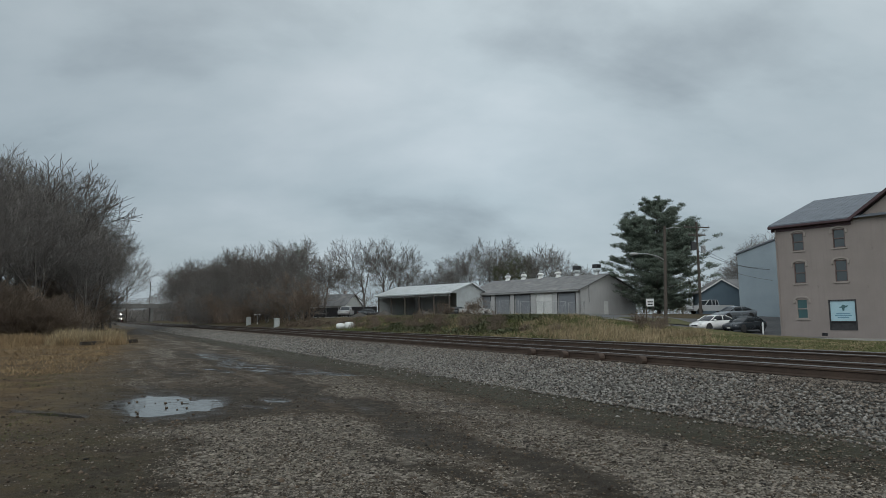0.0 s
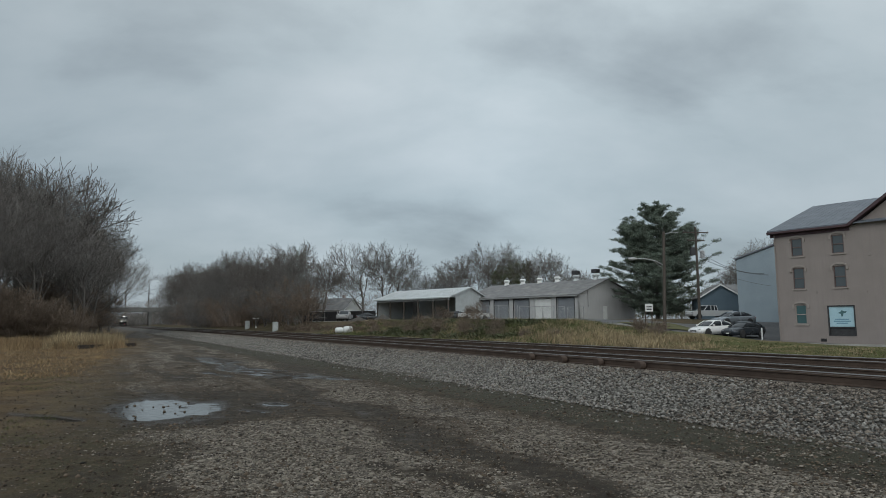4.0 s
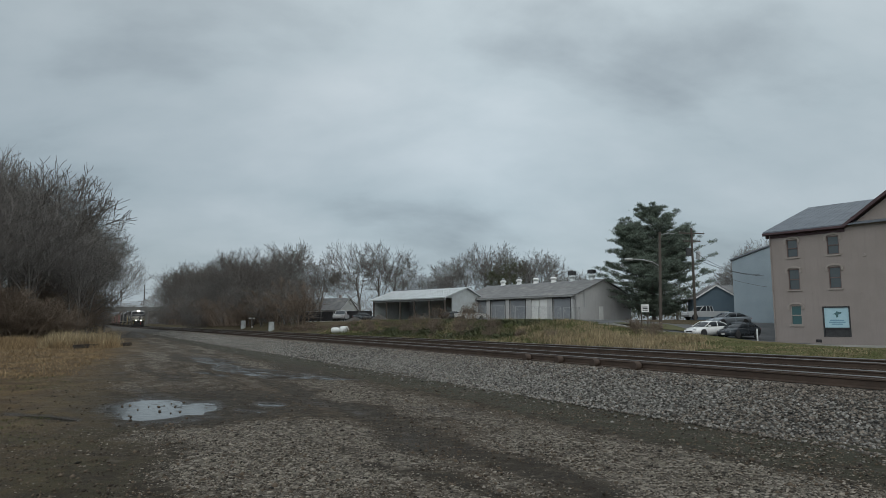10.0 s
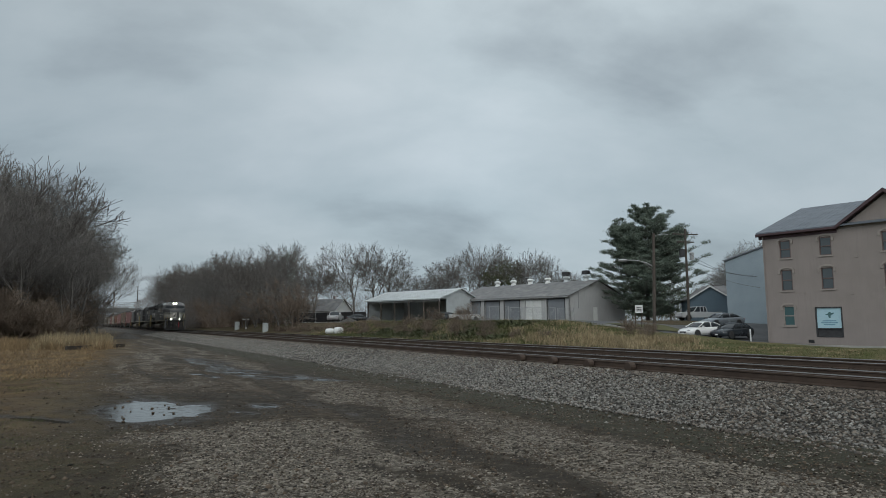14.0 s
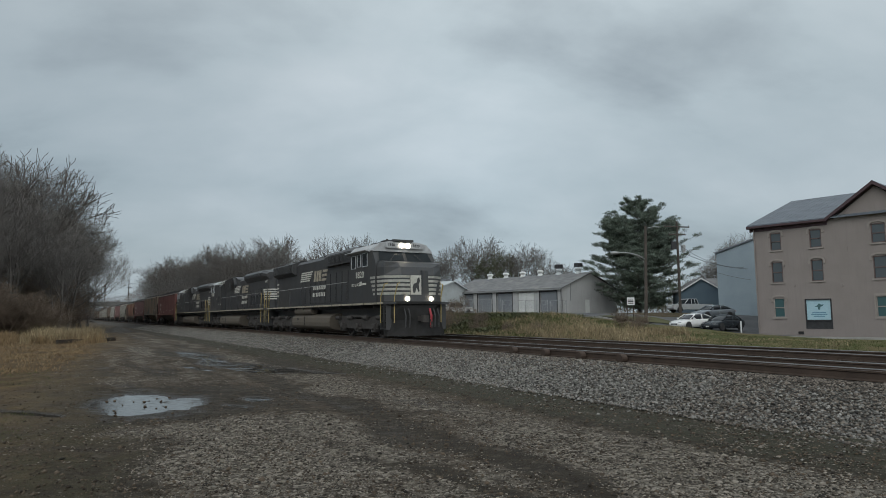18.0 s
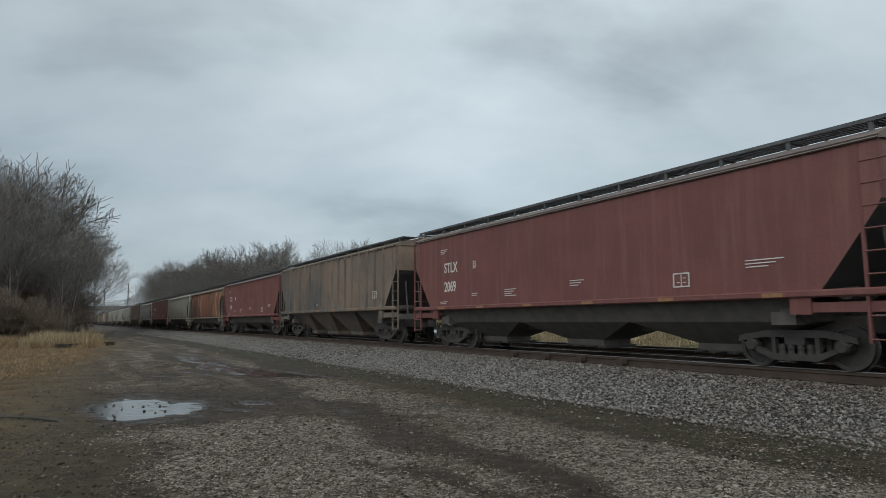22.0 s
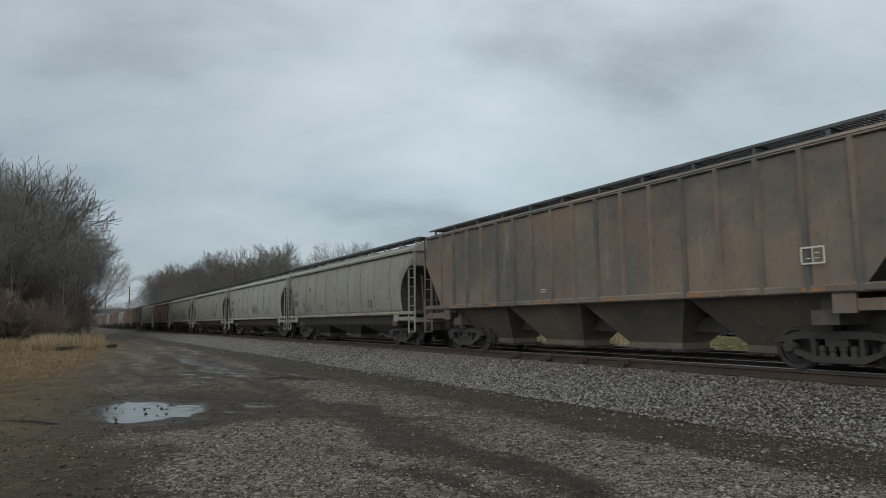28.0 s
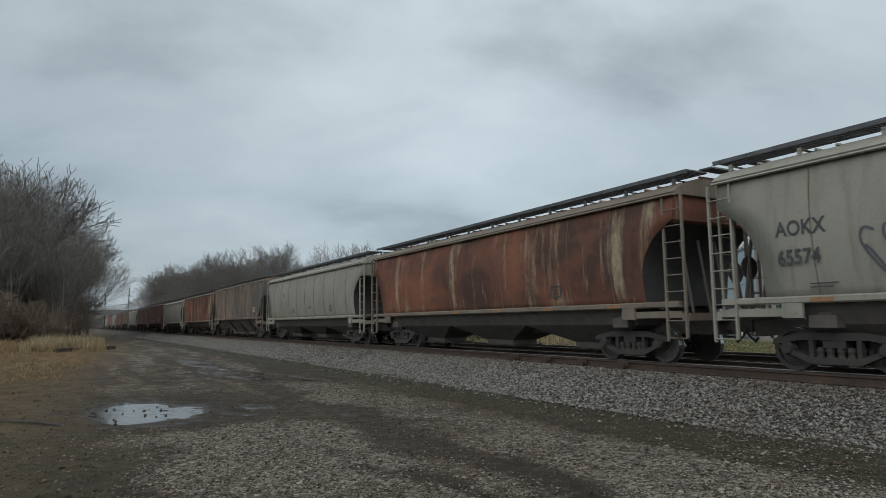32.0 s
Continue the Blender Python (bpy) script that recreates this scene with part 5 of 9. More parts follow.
def lead_locomotive():
    o = -10.4
    loco = empty("locomotive", Matrix(), "black wide-nosed diesel locomotive with lit headlights and white nose stripes", "locomotive", "locomotives at the head")
    X = lambda v: v + o
    deck(loco, X(-0.8), X(19.3))
    # long hood
    bm = bmesh.new()
    prism(bm, ((-0.95, 1.60), (-0.95, 4.20), (-0.78, 4.38), (0.78, 4.38), (0.95, 4.20), (0.95, 1.60)), X(0.1), X(15.0), "x")
    hood = part("hood", bm, BLACK, loco)
    bm = bmesh.new()
    prism(bm, ((-0.95, 3.55), (-1.28, 3.75), (-1.28, 4.28), (-0.9, 4.44), (0.9, 4.44), (1.28, 4.28), (1.28, 3.75), (0.95, 3.55)), X(0.2), X(4.6), "x")
    part("radiator", bm, BLACK_ROOF, hood)
    bm = bmesh.new()
    prism(bm, ((-1.18, 3.72), (-1.18, 4.24), (-0.95, 4.46), (0.95, 4.46), (1.18, 4.24), (1.18, 3.72)), X(10.3), X(14.95), "x")
    part("blower_housing", bm, BLACK, hood)
    bm = bmesh.new()
    prism(bm, ((9.15 + o, 4.36), (9.25 + o, 4.46), (10.4 + o, 4.48), (10.4 + o, 4.36)), -0.8, 0.8)
    part("exhaust_silencer", bm, BLACK_ROOF, hood)
    for x in (1.1, 2.5, 3.9):
        fan(hood, X(x), 4.44)
    for x in (6.0, 7.4):
        fan(hood, X(x), 4.37, 0.5)
    for k in range(11):
        x = X(4.8 + 0.86 * k)
        bm = boxed(x, x + 0.78, -0.985, -0.948, 1.75, 3.35, bevel=0.012)
        quad_box(bm, x + 0.66, x + 0.70, -1.0, -0.98, 2.4, 2.6)
        part("hood_door", bm, BLACK, hood)
    bm = bmesh.new()
    grille(bm, X(0.5), X(4.3), 3.8, 4.24, -1.285, 8)
    part("grille", bm, BLACK_ROOF, hood)
    bm = bmesh.new()
    grille(bm, X(11.0), X(14.2), 3.85, 4.3, -1.185, 8)
    part("grille", bm, BLACK_ROOF, hood)
    for x in (5.2, 8.8, 11.5, 12.6):
        bm = bmesh.new()
        tube(bm, ((X(x), -0.7, 4.36), (X(x), -0.7, 4.62), (X(x) + 0.06, -0.7, 4.66), (X(x) + 0.12, -0.7, 4.62), (X(x) + 0.12, -0.7, 4.36)), 0.018, 5)
        part("lifting_eye", bm, BLACK_ROOF, hood)
    slanted_logo(hood, X(5.42), 3.08, 2.25, 0.62, -0.995, X(7.94), 2.3)
    bm = bmesh.new()
    for k in range(4):
        quad_box(bm, X(0.15), X(0.15) + 0.5 - 0.05 * k, -0.965, -0.95, 2.35 + 0.26 * k, 2.46 + 0.26 * k)
    part("end_stripes", bm, OFFWHITE, hood)
    # cab
    bm = bmesh.new()
    prism(bm, ((15.0, 1.60), (15.0, 3.97), (17.68, 3.97), (18.05, 3.35), (18.15, 1.60)), -1.54, 1.54)
    for v in bm.verts:
        v.co.x += o
    cab = part("cab", bm, BLACK, loco)
    bm = bmesh.new()
    prism(bm, ((-1.53, 3.94), (-1.46, 4.08), (-1.20, 4.32), (-0.75, 4.42), (0.75, 4.42), (1.20, 4.32), (1.46, 4.08), (1.53, 3.94)), X(14.75), X(17.75), "x")
    part("cab_roof", bm, GREY_ROOF, cab, "faded white cab roof")
    bm = bmesh.new()
    for x, w, hgt in ((15.3, 0.9, 0.16), (16.4, 0.5, 0.22), (17.0, 0.35, 0.16), (17.4, 0.5, 0.12)):
        quad_box(bm, X(x), X(x + w), -0.55, 0.45, 4.42, 4.42 + hgt * 0.7)
    for y in (-0.3, 0.0, 0.3):
        turned(bm, ((0.02, 0.0), (0.03, 0.3), (0.09, 0.42), (0.0, 0.43)), (X(16.2), y, 4.58), "x", 10)
    part("roof_equipment", bm, BLACK_ROOF, cab)
    for pts in (((15.25, 3.25), (15.75, 3.25), (15.75, 3.86), (15.25, 3.86)), ((16.0, 3.3), (16.35, 3.3), (16.35, 3.88), (16.0, 3.88)), ((16.55, 3.28), (17.15, 3.28), (17.15, 3.9), (16.55, 3.9))):
        cab_window(cab, [(X(a), b) for a, b in pts], -1.545)
    bm = bmesh.new()
    prism(bm, ((-1.52, 3.92), (-1.80, 3.98), (-1.80, 4.01), (-1.50, 4.02)), X(14.95), X(17.4), "x")
    part("window_awning", bm, GREY_ROOF, cab)
    # windscreen: two panes on the sloping front
    for side in (-1, 1):
        bm = bmesh.new()
        vs = [bm.verts.new((X(x), y * side, z)) for x, y, z in ((18.07, 0.08, 3.42), (18.07, 1.36, 3.42), (17.60, 1.22, 4.12), (17.60, 0.08, 4.12))]
        f = bm.faces.new(vs)
        bmesh.ops.solidify(bm, geom=[f], thickness=0.02)
        w = part("windscreen", bm, GLASS, cab, "dark windscreen pane")
        bm = bmesh.new()
        tube(bm, ((X(18.12), side * 0.9, 3.42), (X(17.86), side * 0.5, 3.82)), 0.014, 5)
        part("wiper", bm, BLACK_ROOF, w)
    lettering("1820", 0.42, OFFWHITE, cab, pose(X(15.72), -1.555, 2.70, 90), "road_number", stretch=1.25)
    lettering("DC to AC", 0.20, OFFWHITE, cab, pose(X(15.25), -1.555, 2.36, 90), "lettering", stretch=1.1)
    bm = bmesh.new()
    for k in range(4):
        prism(bm, ((X(16.2) + 0.07 * k, 2.40), (X(16.25) + 0.07 * k, 2.40), (X(16.32) + 0.07 * k, 2.6), (X(16.27) + 0.07 * k, 2.6)), -1.56, -1.55)
    part("stencil_bars", bm, OFFWHITE, cab)
    for k in range(7):
        part("small_mark", boxed(X(16.52) + 0.078 * k, X(16.575) + 0.078 * k, -1.56, -1.55, 2.43, 2.52), OFFWHITE, cab)
    # nose: wide, tapering in plan
    def plan(z, out=0.0):
        fr = float(np.interp(z, (1.6, 2.8, 3.15, 3.36, 3.46), (19.30, 19.20, 19.06, 18.75, 18.3)))
        return [(18.0, -1.50 - out), (18.72 + out * 0.4, -1.42 - out), (fr + out, -0.80 - out * 0.4), (fr + out, 0.80 + out * 0.4), (18.72 + out * 0.4, 1.42 + out), (18.0, 1.50 + out)]

    bm = bmesh.new()
    rings = [[bm.verts.new((X(min(x, float(np.interp(z, (1.6, 2.8, 3.15, 3.36, 3.46), (19.30, 19.20, 19.06, 18.75, 18.3))))), y * (1 if z < 3.2 else 0.96), z)) for x, y in plan(z)] for z in (1.60, 2.8, 3.15, 3.36, 3.46)]
    for u, w in zip(rings, rings[1:]):
        for k in range(6):
            bm.faces.new((u[k], u[(k + 1) % 6], w[(k + 1) % 6], w[k]))
    bm.faces.new(rings[0]), bm.faces.new(rings[-1])
    bmesh.ops.recalc_face_normals(bm, faces=bm.faces[:])
    nose = part("nose", bm, BLACK, loco)
    bm = bmesh.new()
    for k in range(5):
        z = 1.92 + 0.185 * k
        lo, hi = plan(z, 0.010), plan(z + 0.11, 0.010)
        runs = ([(17.45 + 0.09 * (4 - k), -1.552), (18.02, -1.552)], lo[0:3] + [(lo[2][0], -0.42)], [(lo[3][0], 0.50)] + lo[3:6])
        for r, run_ in enumerate(runs):
            top = run_ if r == 0 else [(x + hi[2][0] - lo[2][0] if abs(y) < 1 else x, y) for x, y in run_]
            for (x0, y0), (x1, y1), (x2, y2), (x3, y3) in zip(run_, run_[1:], top[1:], top):
                bm.faces.new([bm.verts.new(c) for c in ((X(x0), y0, z), (X(x1), y1, z), (X(x2), y2, z + 0.11), (X(x3), y3, z + 0.11))])
    bmesh.ops.solidify(bm, geom=bm.faces[:], thickness=0.006)
    part("nose_stripes", bm, OFFWHITE, nose, "off-white horizontal stripes round the nose")
    bm = boxed(X(19.18), X(19.285), -0.40, 0.12, 1.92, 2.77, bevel=0.01)
    panel = part("nose_panel", bm, OFFWHITE, nose, "off-white panel with a dark emblem")
    bm = bmesh.new()
    prism(bm, ((-0.28, 2.0), (-0.20, 2.0), (-0.12, 2.22), (-0.02, 2.02), (0.02, 2.08), (-0.02, 2.35), (0.06, 2.55), (0.0, 2.70), (-0.08, 2.62), (-0.12, 2.45), (-0.26, 2.40), (-0.32, 2.24)), X(19.28), X(19.295), "x")
    part("emblem_shape", bm, BLACK_ROOF, panel, "black emblem shape")
    bm = boxed(X(19.0), X(19.27), 0.16, 0.46, 1.66, 3.0, bevel=0.02)
    part("nose_door", bm, BLACK, nose)
    # lights
    bm = boxed(X(17.58), X(17.86), -0.95, 0.95, 4.08, 4.38, bevel=0.03)
    boardp = part("number_board", bm, GREY_ROOF, cab, "pale number boards beside the headlights")
    for y in (-0.85, 0.42):
        lettering("1820", 0.18, BLACK, boardp, Matrix.Translation((X(17.87), y, 4.15)) @ pose(0, 0, 0, 90, 0, 90), "board_number")
    for y in (-0.16, 0.16):
        bm = bmesh.new()
        turned(bm, ((0.0, 0.0), (0.11, 0.0), (0.11, 0.05), (0.0, 0.06)), (X(17.86), y, 4.22), "x", 14)
        part("headlight", bm, LAMP, cab, "lit headlight")
    for y in (-0.95, 0.95):
        bm = bmesh.new()
        turned(bm, ((0.0, 0.0), (0.095, 0.0), (0.095, 0.06), (0.0, 0.07)), (X(19.30), y * 0.62, 1.74), "x", 14)
        part("ditch_light", bm, LAMP, nose, "lit ditch light")
    # pilot and plough
    bm = bmesh.new()
    prism(bm, ((-1.50, 1.50), (1.50, 1.50), (1.50, 1.0), (1.45, 0.20), (0.0, 0.14), (-1.45, 0.20), (-1.50, 1.0)), X(18.75), X(18.95), "x")
    lo = [bm.verts.new((X(x), y, 0.13)) for x, y in ((18.9, -1.45), (19.05, -1.42), (19.62, -0.25), (19.62, 0.25), (19.05, 1.42), (18.9, 1.45))]
    up = [bm.verts.new((X(x), y, 0.80)) for x, y in ((18.9, -1.40), (19.0, -1.36), (19.36, -0.25), (19.36, 0.25), (19.0, 1.36), (18.9, 1.40))]
    cap = [bm.verts.new((X(x), y, 1.48)) for x, y in ((18.9, -1.40), (19.0, -1.34), (19.32, -0.9), (19.32, 0.9), (19.0, 1.34), (18.9, 1.40))]
    for u, w in ((lo, up), (up, cap)):
        for k in range(6):
            bm.faces.new((u[k], u[(k + 1) % 6], w[(k + 1) % 6], w[k]))
    bm.faces.new(lo), bm.faces.new(cap)
    bmesh.ops.recalc_face_normals(bm, faces=bm.faces[:])
    prism(bm, ((X(18.6), -1.50), (X(18.95), -1.50), (X(19.40), -1.0), (X(19.40), 1.0), (X(18.95), 1.50), (X(18.6), 1.50)), 1.50, 1.62, "z")
    part("pilot", bm, PILOT, loco, "black snow plough and end plate")
    for y in (-0.75, -0.55, 0.5, 0.7, 0.9):
        loop_rail(loco, ((X(19.34), y, 1.3), (X(19.50), y, 1.0), (X(19.46), y, 0.5)), 0.05 if y == 0.5 else 0.028, RED_HOSE if y == 0.5 else BLACK_ROOF, "air_hose")
    for side in (-1, 1):
        stair(loco, X(18.75), side)
        for dx in (0.0, 0.72):
            loop_rail(loco, ((X(18.55 + dx * 0.9), side * (1.52 - dx * 0.5), 0.7), (X(18.55 + dx * 0.9), side * (1.52 - dx * 0.5), 1.8), (X(18.85 + dx * 0.8), side * (1.48 - dx * 0.5), 2.38), (X(18.95 + dx * 0.6), side * (1.36 - dx * 0.5), 2.42)), 0.024, YELLOW, "grab_rail", "pale yellow grab rail")
        stanchions(loco, [X(x) for x in (0.0, 2.4, 4.8, 7.2, 9.6, 12.0, 14.4)], side * 1.46, 1.6, 2.68)
        stair(loco, X(-0.35), side)
        for dx in (-0.65, 0.05):
            loop_rail(loco, ((X(dx), side * 1.5, 0.6), (X(dx), side * 1.5, 2.3), (X(dx + 0.15), side * 1.45, 2.66), (X(dx + 0.4), side * 1.4, 2.68)), 0.024, YELLOW, "grab_rail", "pale yellow grab rail")
    fuel_tank(loco, X(5.3), X(12.0))
    bm = bmesh.new()
    turned(bm, ((0.0, -1.6), (0.22, -1.55), (0.24, 0.0), (0.22, 1.55), (0.0, 1.6)), (X(7.2), -1.2, 1.32), "x", 14)
    part("air_reservoir", bm, TANK, loco)
    loco_truck(loco, X(2.7)), loco_truck(loco, X(15.3))
    coupler_at(loco, X(-0.85), 180), coupler_at(loco, X(19.75), 0)
    return loco


def trailing_locomotive(number, sub):
    """Its cab trails; the long hood leads."""
    o = -10.9
    loco = empty("locomotive", Matrix(), "black diesel locomotive running long hood first, white end stripes", "locomotive", "locomotives at the head")
    X = lambda v: v + o
    deck(loco, X(0.25), X(21.4))
    # cab and nose, at the trailing end
    bm = bmesh.new()
    prism(bm, ((1.45, 1.60), (1.55, 3.30), (1.86, 3.97), (5.0, 3.97), (5.0, 1.60)), -1.54, 1.54)
    for v in bm.verts:
        v.co.x += o
    cab = part("cab", bm, BLACK, loco)
    bm = bmesh.new()
    prism(bm, ((-1.53, 3.94), (-1.40, 4.12), (-1.05, 4.34), (-0.6, 4.42), (0.6, 4.42), (1.05, 4.34), (1.40, 4.12), (1.53, 3.94)), X(1.80), X(4.97), "x")
    part("cab_roof", bm, GREY_ROOF, cab, "faded cab roof")
    bm = bmesh.new()
    for x, w, hgt in ((2.2, 0.4, 0.10), (3.0, 0.5, 0.16), (4.3, 0.4, 0.14)):
        quad_box(bm, X(x), X(x + w), -0.4, 0.3, 4.40, 4.40 + hgt)
    part("roof_equipment", bm, BLACK_ROOF, cab)
    for pts in (((1.75, 3.30), (2.05, 3.30), (2.05, 3.82), (1.98, 3.82)), ((2.2, 3.28), (2.85, 3.28), (2.85, 3.86), (2.2, 3.86)), ((2.95, 3.28), (3.55, 3.28), (3.55, 3.86), (2.95, 3.86))):
        cab_window(cab, [(X(a), b) for a, b in pts], -1.545)
    bm = bmesh.new()
    prism(bm, ((-1.50, 3.95), (-1.72, 4.0), (-1.72, 4.03), (-1.48, 4.06)), X(1.9), X(3.5), "x")
    part("window_awning", bm, GREY_ROOF, cab)
    for side in (-1, 1):
        bm = bmesh.new()
        vs = [bm.verts.new((X(x), y * side, z)) for x, y, z in ((1.54, 0.10, 3.34), (1.54, 1.34, 3.34), (1.90, 1.22, 4.02), (1.90, 0.10, 4.02))]
        bmesh.ops.solidify(bm, geom=[bm.faces.new(vs)], thickness=-0.02)
        part("windscreen", bm, GLASS, cab, "dark windscreen pane")
    lettering(number, 0.36 if sub else 0.44, OFFWHITE, cab, pose(X(2.05), -1.555, 2.86, 90), "road_number", stretch=1.25 if sub else 1.55)
    if sub:
        lettering("DC to AC", 0.17, OFFWHITE, cab, pose(X(1.75), -1.555, 2.52, 90), "lettering", stretch=1.05)
        small_bars(cab, ((X(2.75), 2.55, 0.6, 1),), OFFWHITE, -1.555)
    else:
        small_bars(cab, ((X(2.6), 2.62, 0.22, 1),), OFFWHITE, -1.555)
    bm = bmesh.new()
    for k in range(2):
        x = X(1.9 + 0.7 * k)
        quad_box(bm, x, x + 0.5, -1.552, -1.54, 1.75, 2.35)
    part("side_panel_doors", bm, BLACK, cab)
    bm = bmesh.new()
    prism(bm, ((1.5, 1.60), (1.5, 3.22), (1.1, 3.12), (0.45, 2.86), (0.33, 2.6), (0.30, 1.60)), -1.20, 1.20)
    for v in bm.verts:
        v.co.x += o
    nose = part("nose", bm, BLACK, loco)
    bm = bmesh.new()
    for k in range(5):
        z = 1.98 + 0.18 * k
        prism(bm, ((X(0.36), z), (X(1.05 + 0.08 * k), z), (X(1.09 + 0.08 * k), z + 0.10), (X(0.36), z + 0.10)), -1.215, -1.203)
        quad_box(bm, X(0.27), X(0.30), -1.1, 1.1, z, z + 0.10)
    part("nose_stripes", bm, OFFWHITE, nose, "off-white stripes on the nose")
    # auxiliary and blower compartments
    bm = bmesh.new()
    prism(bm, ((5.0, 1.60), (5.0, 4.22), (5.6, 4.26), (9.6, 4.46), (10.9, 4.18), (10.9, 1.60)), -1.02, 1.02)
    for v in bm.verts:
        v.co.x += o
    hood = part("hood", bm, BLACK, loco)
    bm = bmesh.new()
    prism(bm, ((5.0, 2.9), (5.0, 4.14), (5.6, 4.18), (9.75, 4.38), (10.3, 3.75), (10.0, 3.3)), -1.24, 1.24)
    for v in bm.verts:
        v.co.x += o
        if v.co.z < 3.4:
            v.co.y *= 0.80
    part("blower_housing", bm, BLACK, hood)
    bm = bmesh.new()
    wide = 7.2 if sub else 6.2
    prism(bm, ((-1.53, 1.60), (-1.53, 3.74), (-1.30, 4.0), (1.30, 4.0), (1.53, 3.74), (1.53, 1.60)), X(5.0), X(wide), "x")
    locker = part("equipment_locker", bm, BLACK, hood)
    part("locker_door", boxed(X(4.98), X(wide - 0.4), -1.545, -1.52, 1.85, 2.30, bevel=0.008), BLACK, locker)
    if not sub:
        bm = bmesh.new()
        grille(bm, X(5.05), X(5.75), 2.4, 2.9, -1.53, 7)
        part("grille", bm, BLACK_ROOF, locker)
    for k in range(3):
        part("white_plate", boxed(X(4.6 + 0.8 * k), X(4.7 + 0.8 * k), -1.56, -1.52, 2.62 if k == 0 else 2.1, 2.72 if k == 0 else 2.2), OFFWHITE, locker)
    loop_rail(hood, ((X(4.2), -1.50, 3.86), (X(wide + 0.9), -1.42, 4.02), (X(wide + 0.9), -1.36, 4.28), (X(4.3), -1.44, 4.08)), 0.016, OFFWHITE)
    for x in (5.0, 5.5, 5.65, 6.4, 6.55):
        loop_rail(hood, ((X(x), -1.47, 3.90), (X(x), -1.42, 4.14)), 0.014, OFFWHITE, "rail_post")
    bm = bmesh.new()
    grille(bm, X(8.6), X(9.5), 3.45, 4.0, -1.305, 6)
    part("grille", bm, BLACK_ROOF, hood)
    bm = bmesh.new()
    prism(bm, ((-0.95, 1.60), (-0.95, 3.98), (-0.75, 4.20), (0.75, 4.20), (0.95, 3.98), (0.95, 1.60)), X(10.6), X(20.0), "x")
    prism(bm, ((X(20.0), -0.95), (X(20.22), -0.86), (X(20.38), -0.55), (X(20.38), 0.55), (X(20.22), 0.86), (X(20.0), 0.95)), 1.60, 4.0, "z")
    engine = part("engine_hood", bm, BLACK, loco)
    for k in range(11):
        x = X(10.7 + 0.86 * k)
        bm = boxed(x, x + 0.78, -0.985, -0.948, 1.75, 3.15, bevel=0.012)
        quad_box(bm, x + 0.66, x + 0.70, -1.0, -0.98, 2.3, 2.5)
        door = part("hood_door", bm, BLACK, engine)
        if k > 4:
            part("door_vent", boxed(x + 0.12, x + 0.60, -1.0, -0.975, 1.95, 2.65, bevel=0.01), DARK_VENT, door)
    # flared radiator over the leading end
    bm = bmesh.new()
    prism(bm, ((-0.95, 3.70), (-1.24, 4.0), (-1.24, 4.24), (-1.02, 4.44), (-0.5, 4.50), (0.5, 4.50), (1.02, 4.44), (1.24, 4.24), (1.24, 4.0), (0.95, 3.70)), X(13.8), X(19.05), "x")
    prism(bm, ((-0.95, 3.70), (-1.24, 4.0), (-1.24, 4.24), (-1.02, 4.44), (-0.5, 4.50), (0.5, 4.50), (1.02, 4.44), (1.24, 4.24), (1.24, 4.0), (0.95, 3.70)), X(19.05), X(20.3), "x")
    for v in bm.verts:
        if v.co.x > X(20):
            v.co.z -= 0.20 * max(0.0, (v.co.z - 3.74) / 0.68)
            v.co.y *= 0.90
    rad = part("radiator", bm, BLACK, loco)
    bm = bmesh.new()
    grille(bm, X(14.3), X(19.0), 4.03, 4.2, -1.245, 4)
    part("grille", bm, BLACK_ROOF, rad)
    bm = bmesh.new()
    tube(bm, ((X(19.3), -0.5, 4.34), (X(19.3), -0.5, 4.50), (X(19.8), -0.5, 4.48), (X(19.8), -0.5, 4.24)), 0.02, 5)
    part("roof_grab", bm, OFFWHITE, rad)
    bm = bmesh.new()
    quad_box(bm, X(12.3), X(12.9), -0.35, 0.35, 4.14, 4.20)
    for y in (-0.28, -0.02, 0.24):
        turned(bm, ((0.02, -0.25), (0.03, 0.1), (0.10, 0.28), (0.0, 0.29)), (X(12.6), y, 4.28), "x", 10)
    part("horn", bm, BLACK_ROOF, engine)
    slanted_logo(engine, X(9.5), 3.02, 2.35, 0.60, -1.035, X(12.38), 2.05)
    lettering(number, 0.24, OFFWHITE, rad, pose(X(19.25), -0.975, 3.44, 90), "road_number", stretch=1.35)
    bm = bmesh.new()
    for k in range(5):
        z = 2.25 + 0.17 * k
        prism(bm, ((X(19.15 - 0.05 * k), z), (X(20.02), z), (X(20.02), z + 0.10), (X(19.12 - 0.05 * k), z + 0.10)), -1.003, -0.99)
        prism(bm, ((X(20.0), -0.962), (X(20.228), -0.868), (X(20.392), -0.552), (X(20.392), 0.552), (X(20.38), 0.55), (X(20.38), -0.55), (X(20.22), -0.86), (X(20.0), -0.95)), z, z + 0.10, "z")
    part("end_stripes", bm, OFFWHITE, engine, "off-white stripes round the hood end")
    for side in (-1, 1):
        stanchions(loco, [X(x) for x in (5.2, 8.0, 10.4, 12.8, 15.2, 17.6, 19.6)], side * 1.46, 1.6, 2.72)
        for x, d in ((20.3, 1), (21.2, 1), (0.35, -1), (1.1, -1)):
            loop_rail(loco, ((X(x), side * 1.5, 0.6), (X(x), side * 1.5, 2.0), (X(x - 0.12 * d), side * 1.46, 2.66), (X(x - 0.5 * d), side * 1.42, 2.72)), 0.026, YELLOW, "grab_rail", "pale yellow grab rail")
        stair(loco, X(20.75), side), stair(loco, X(0.72), side)
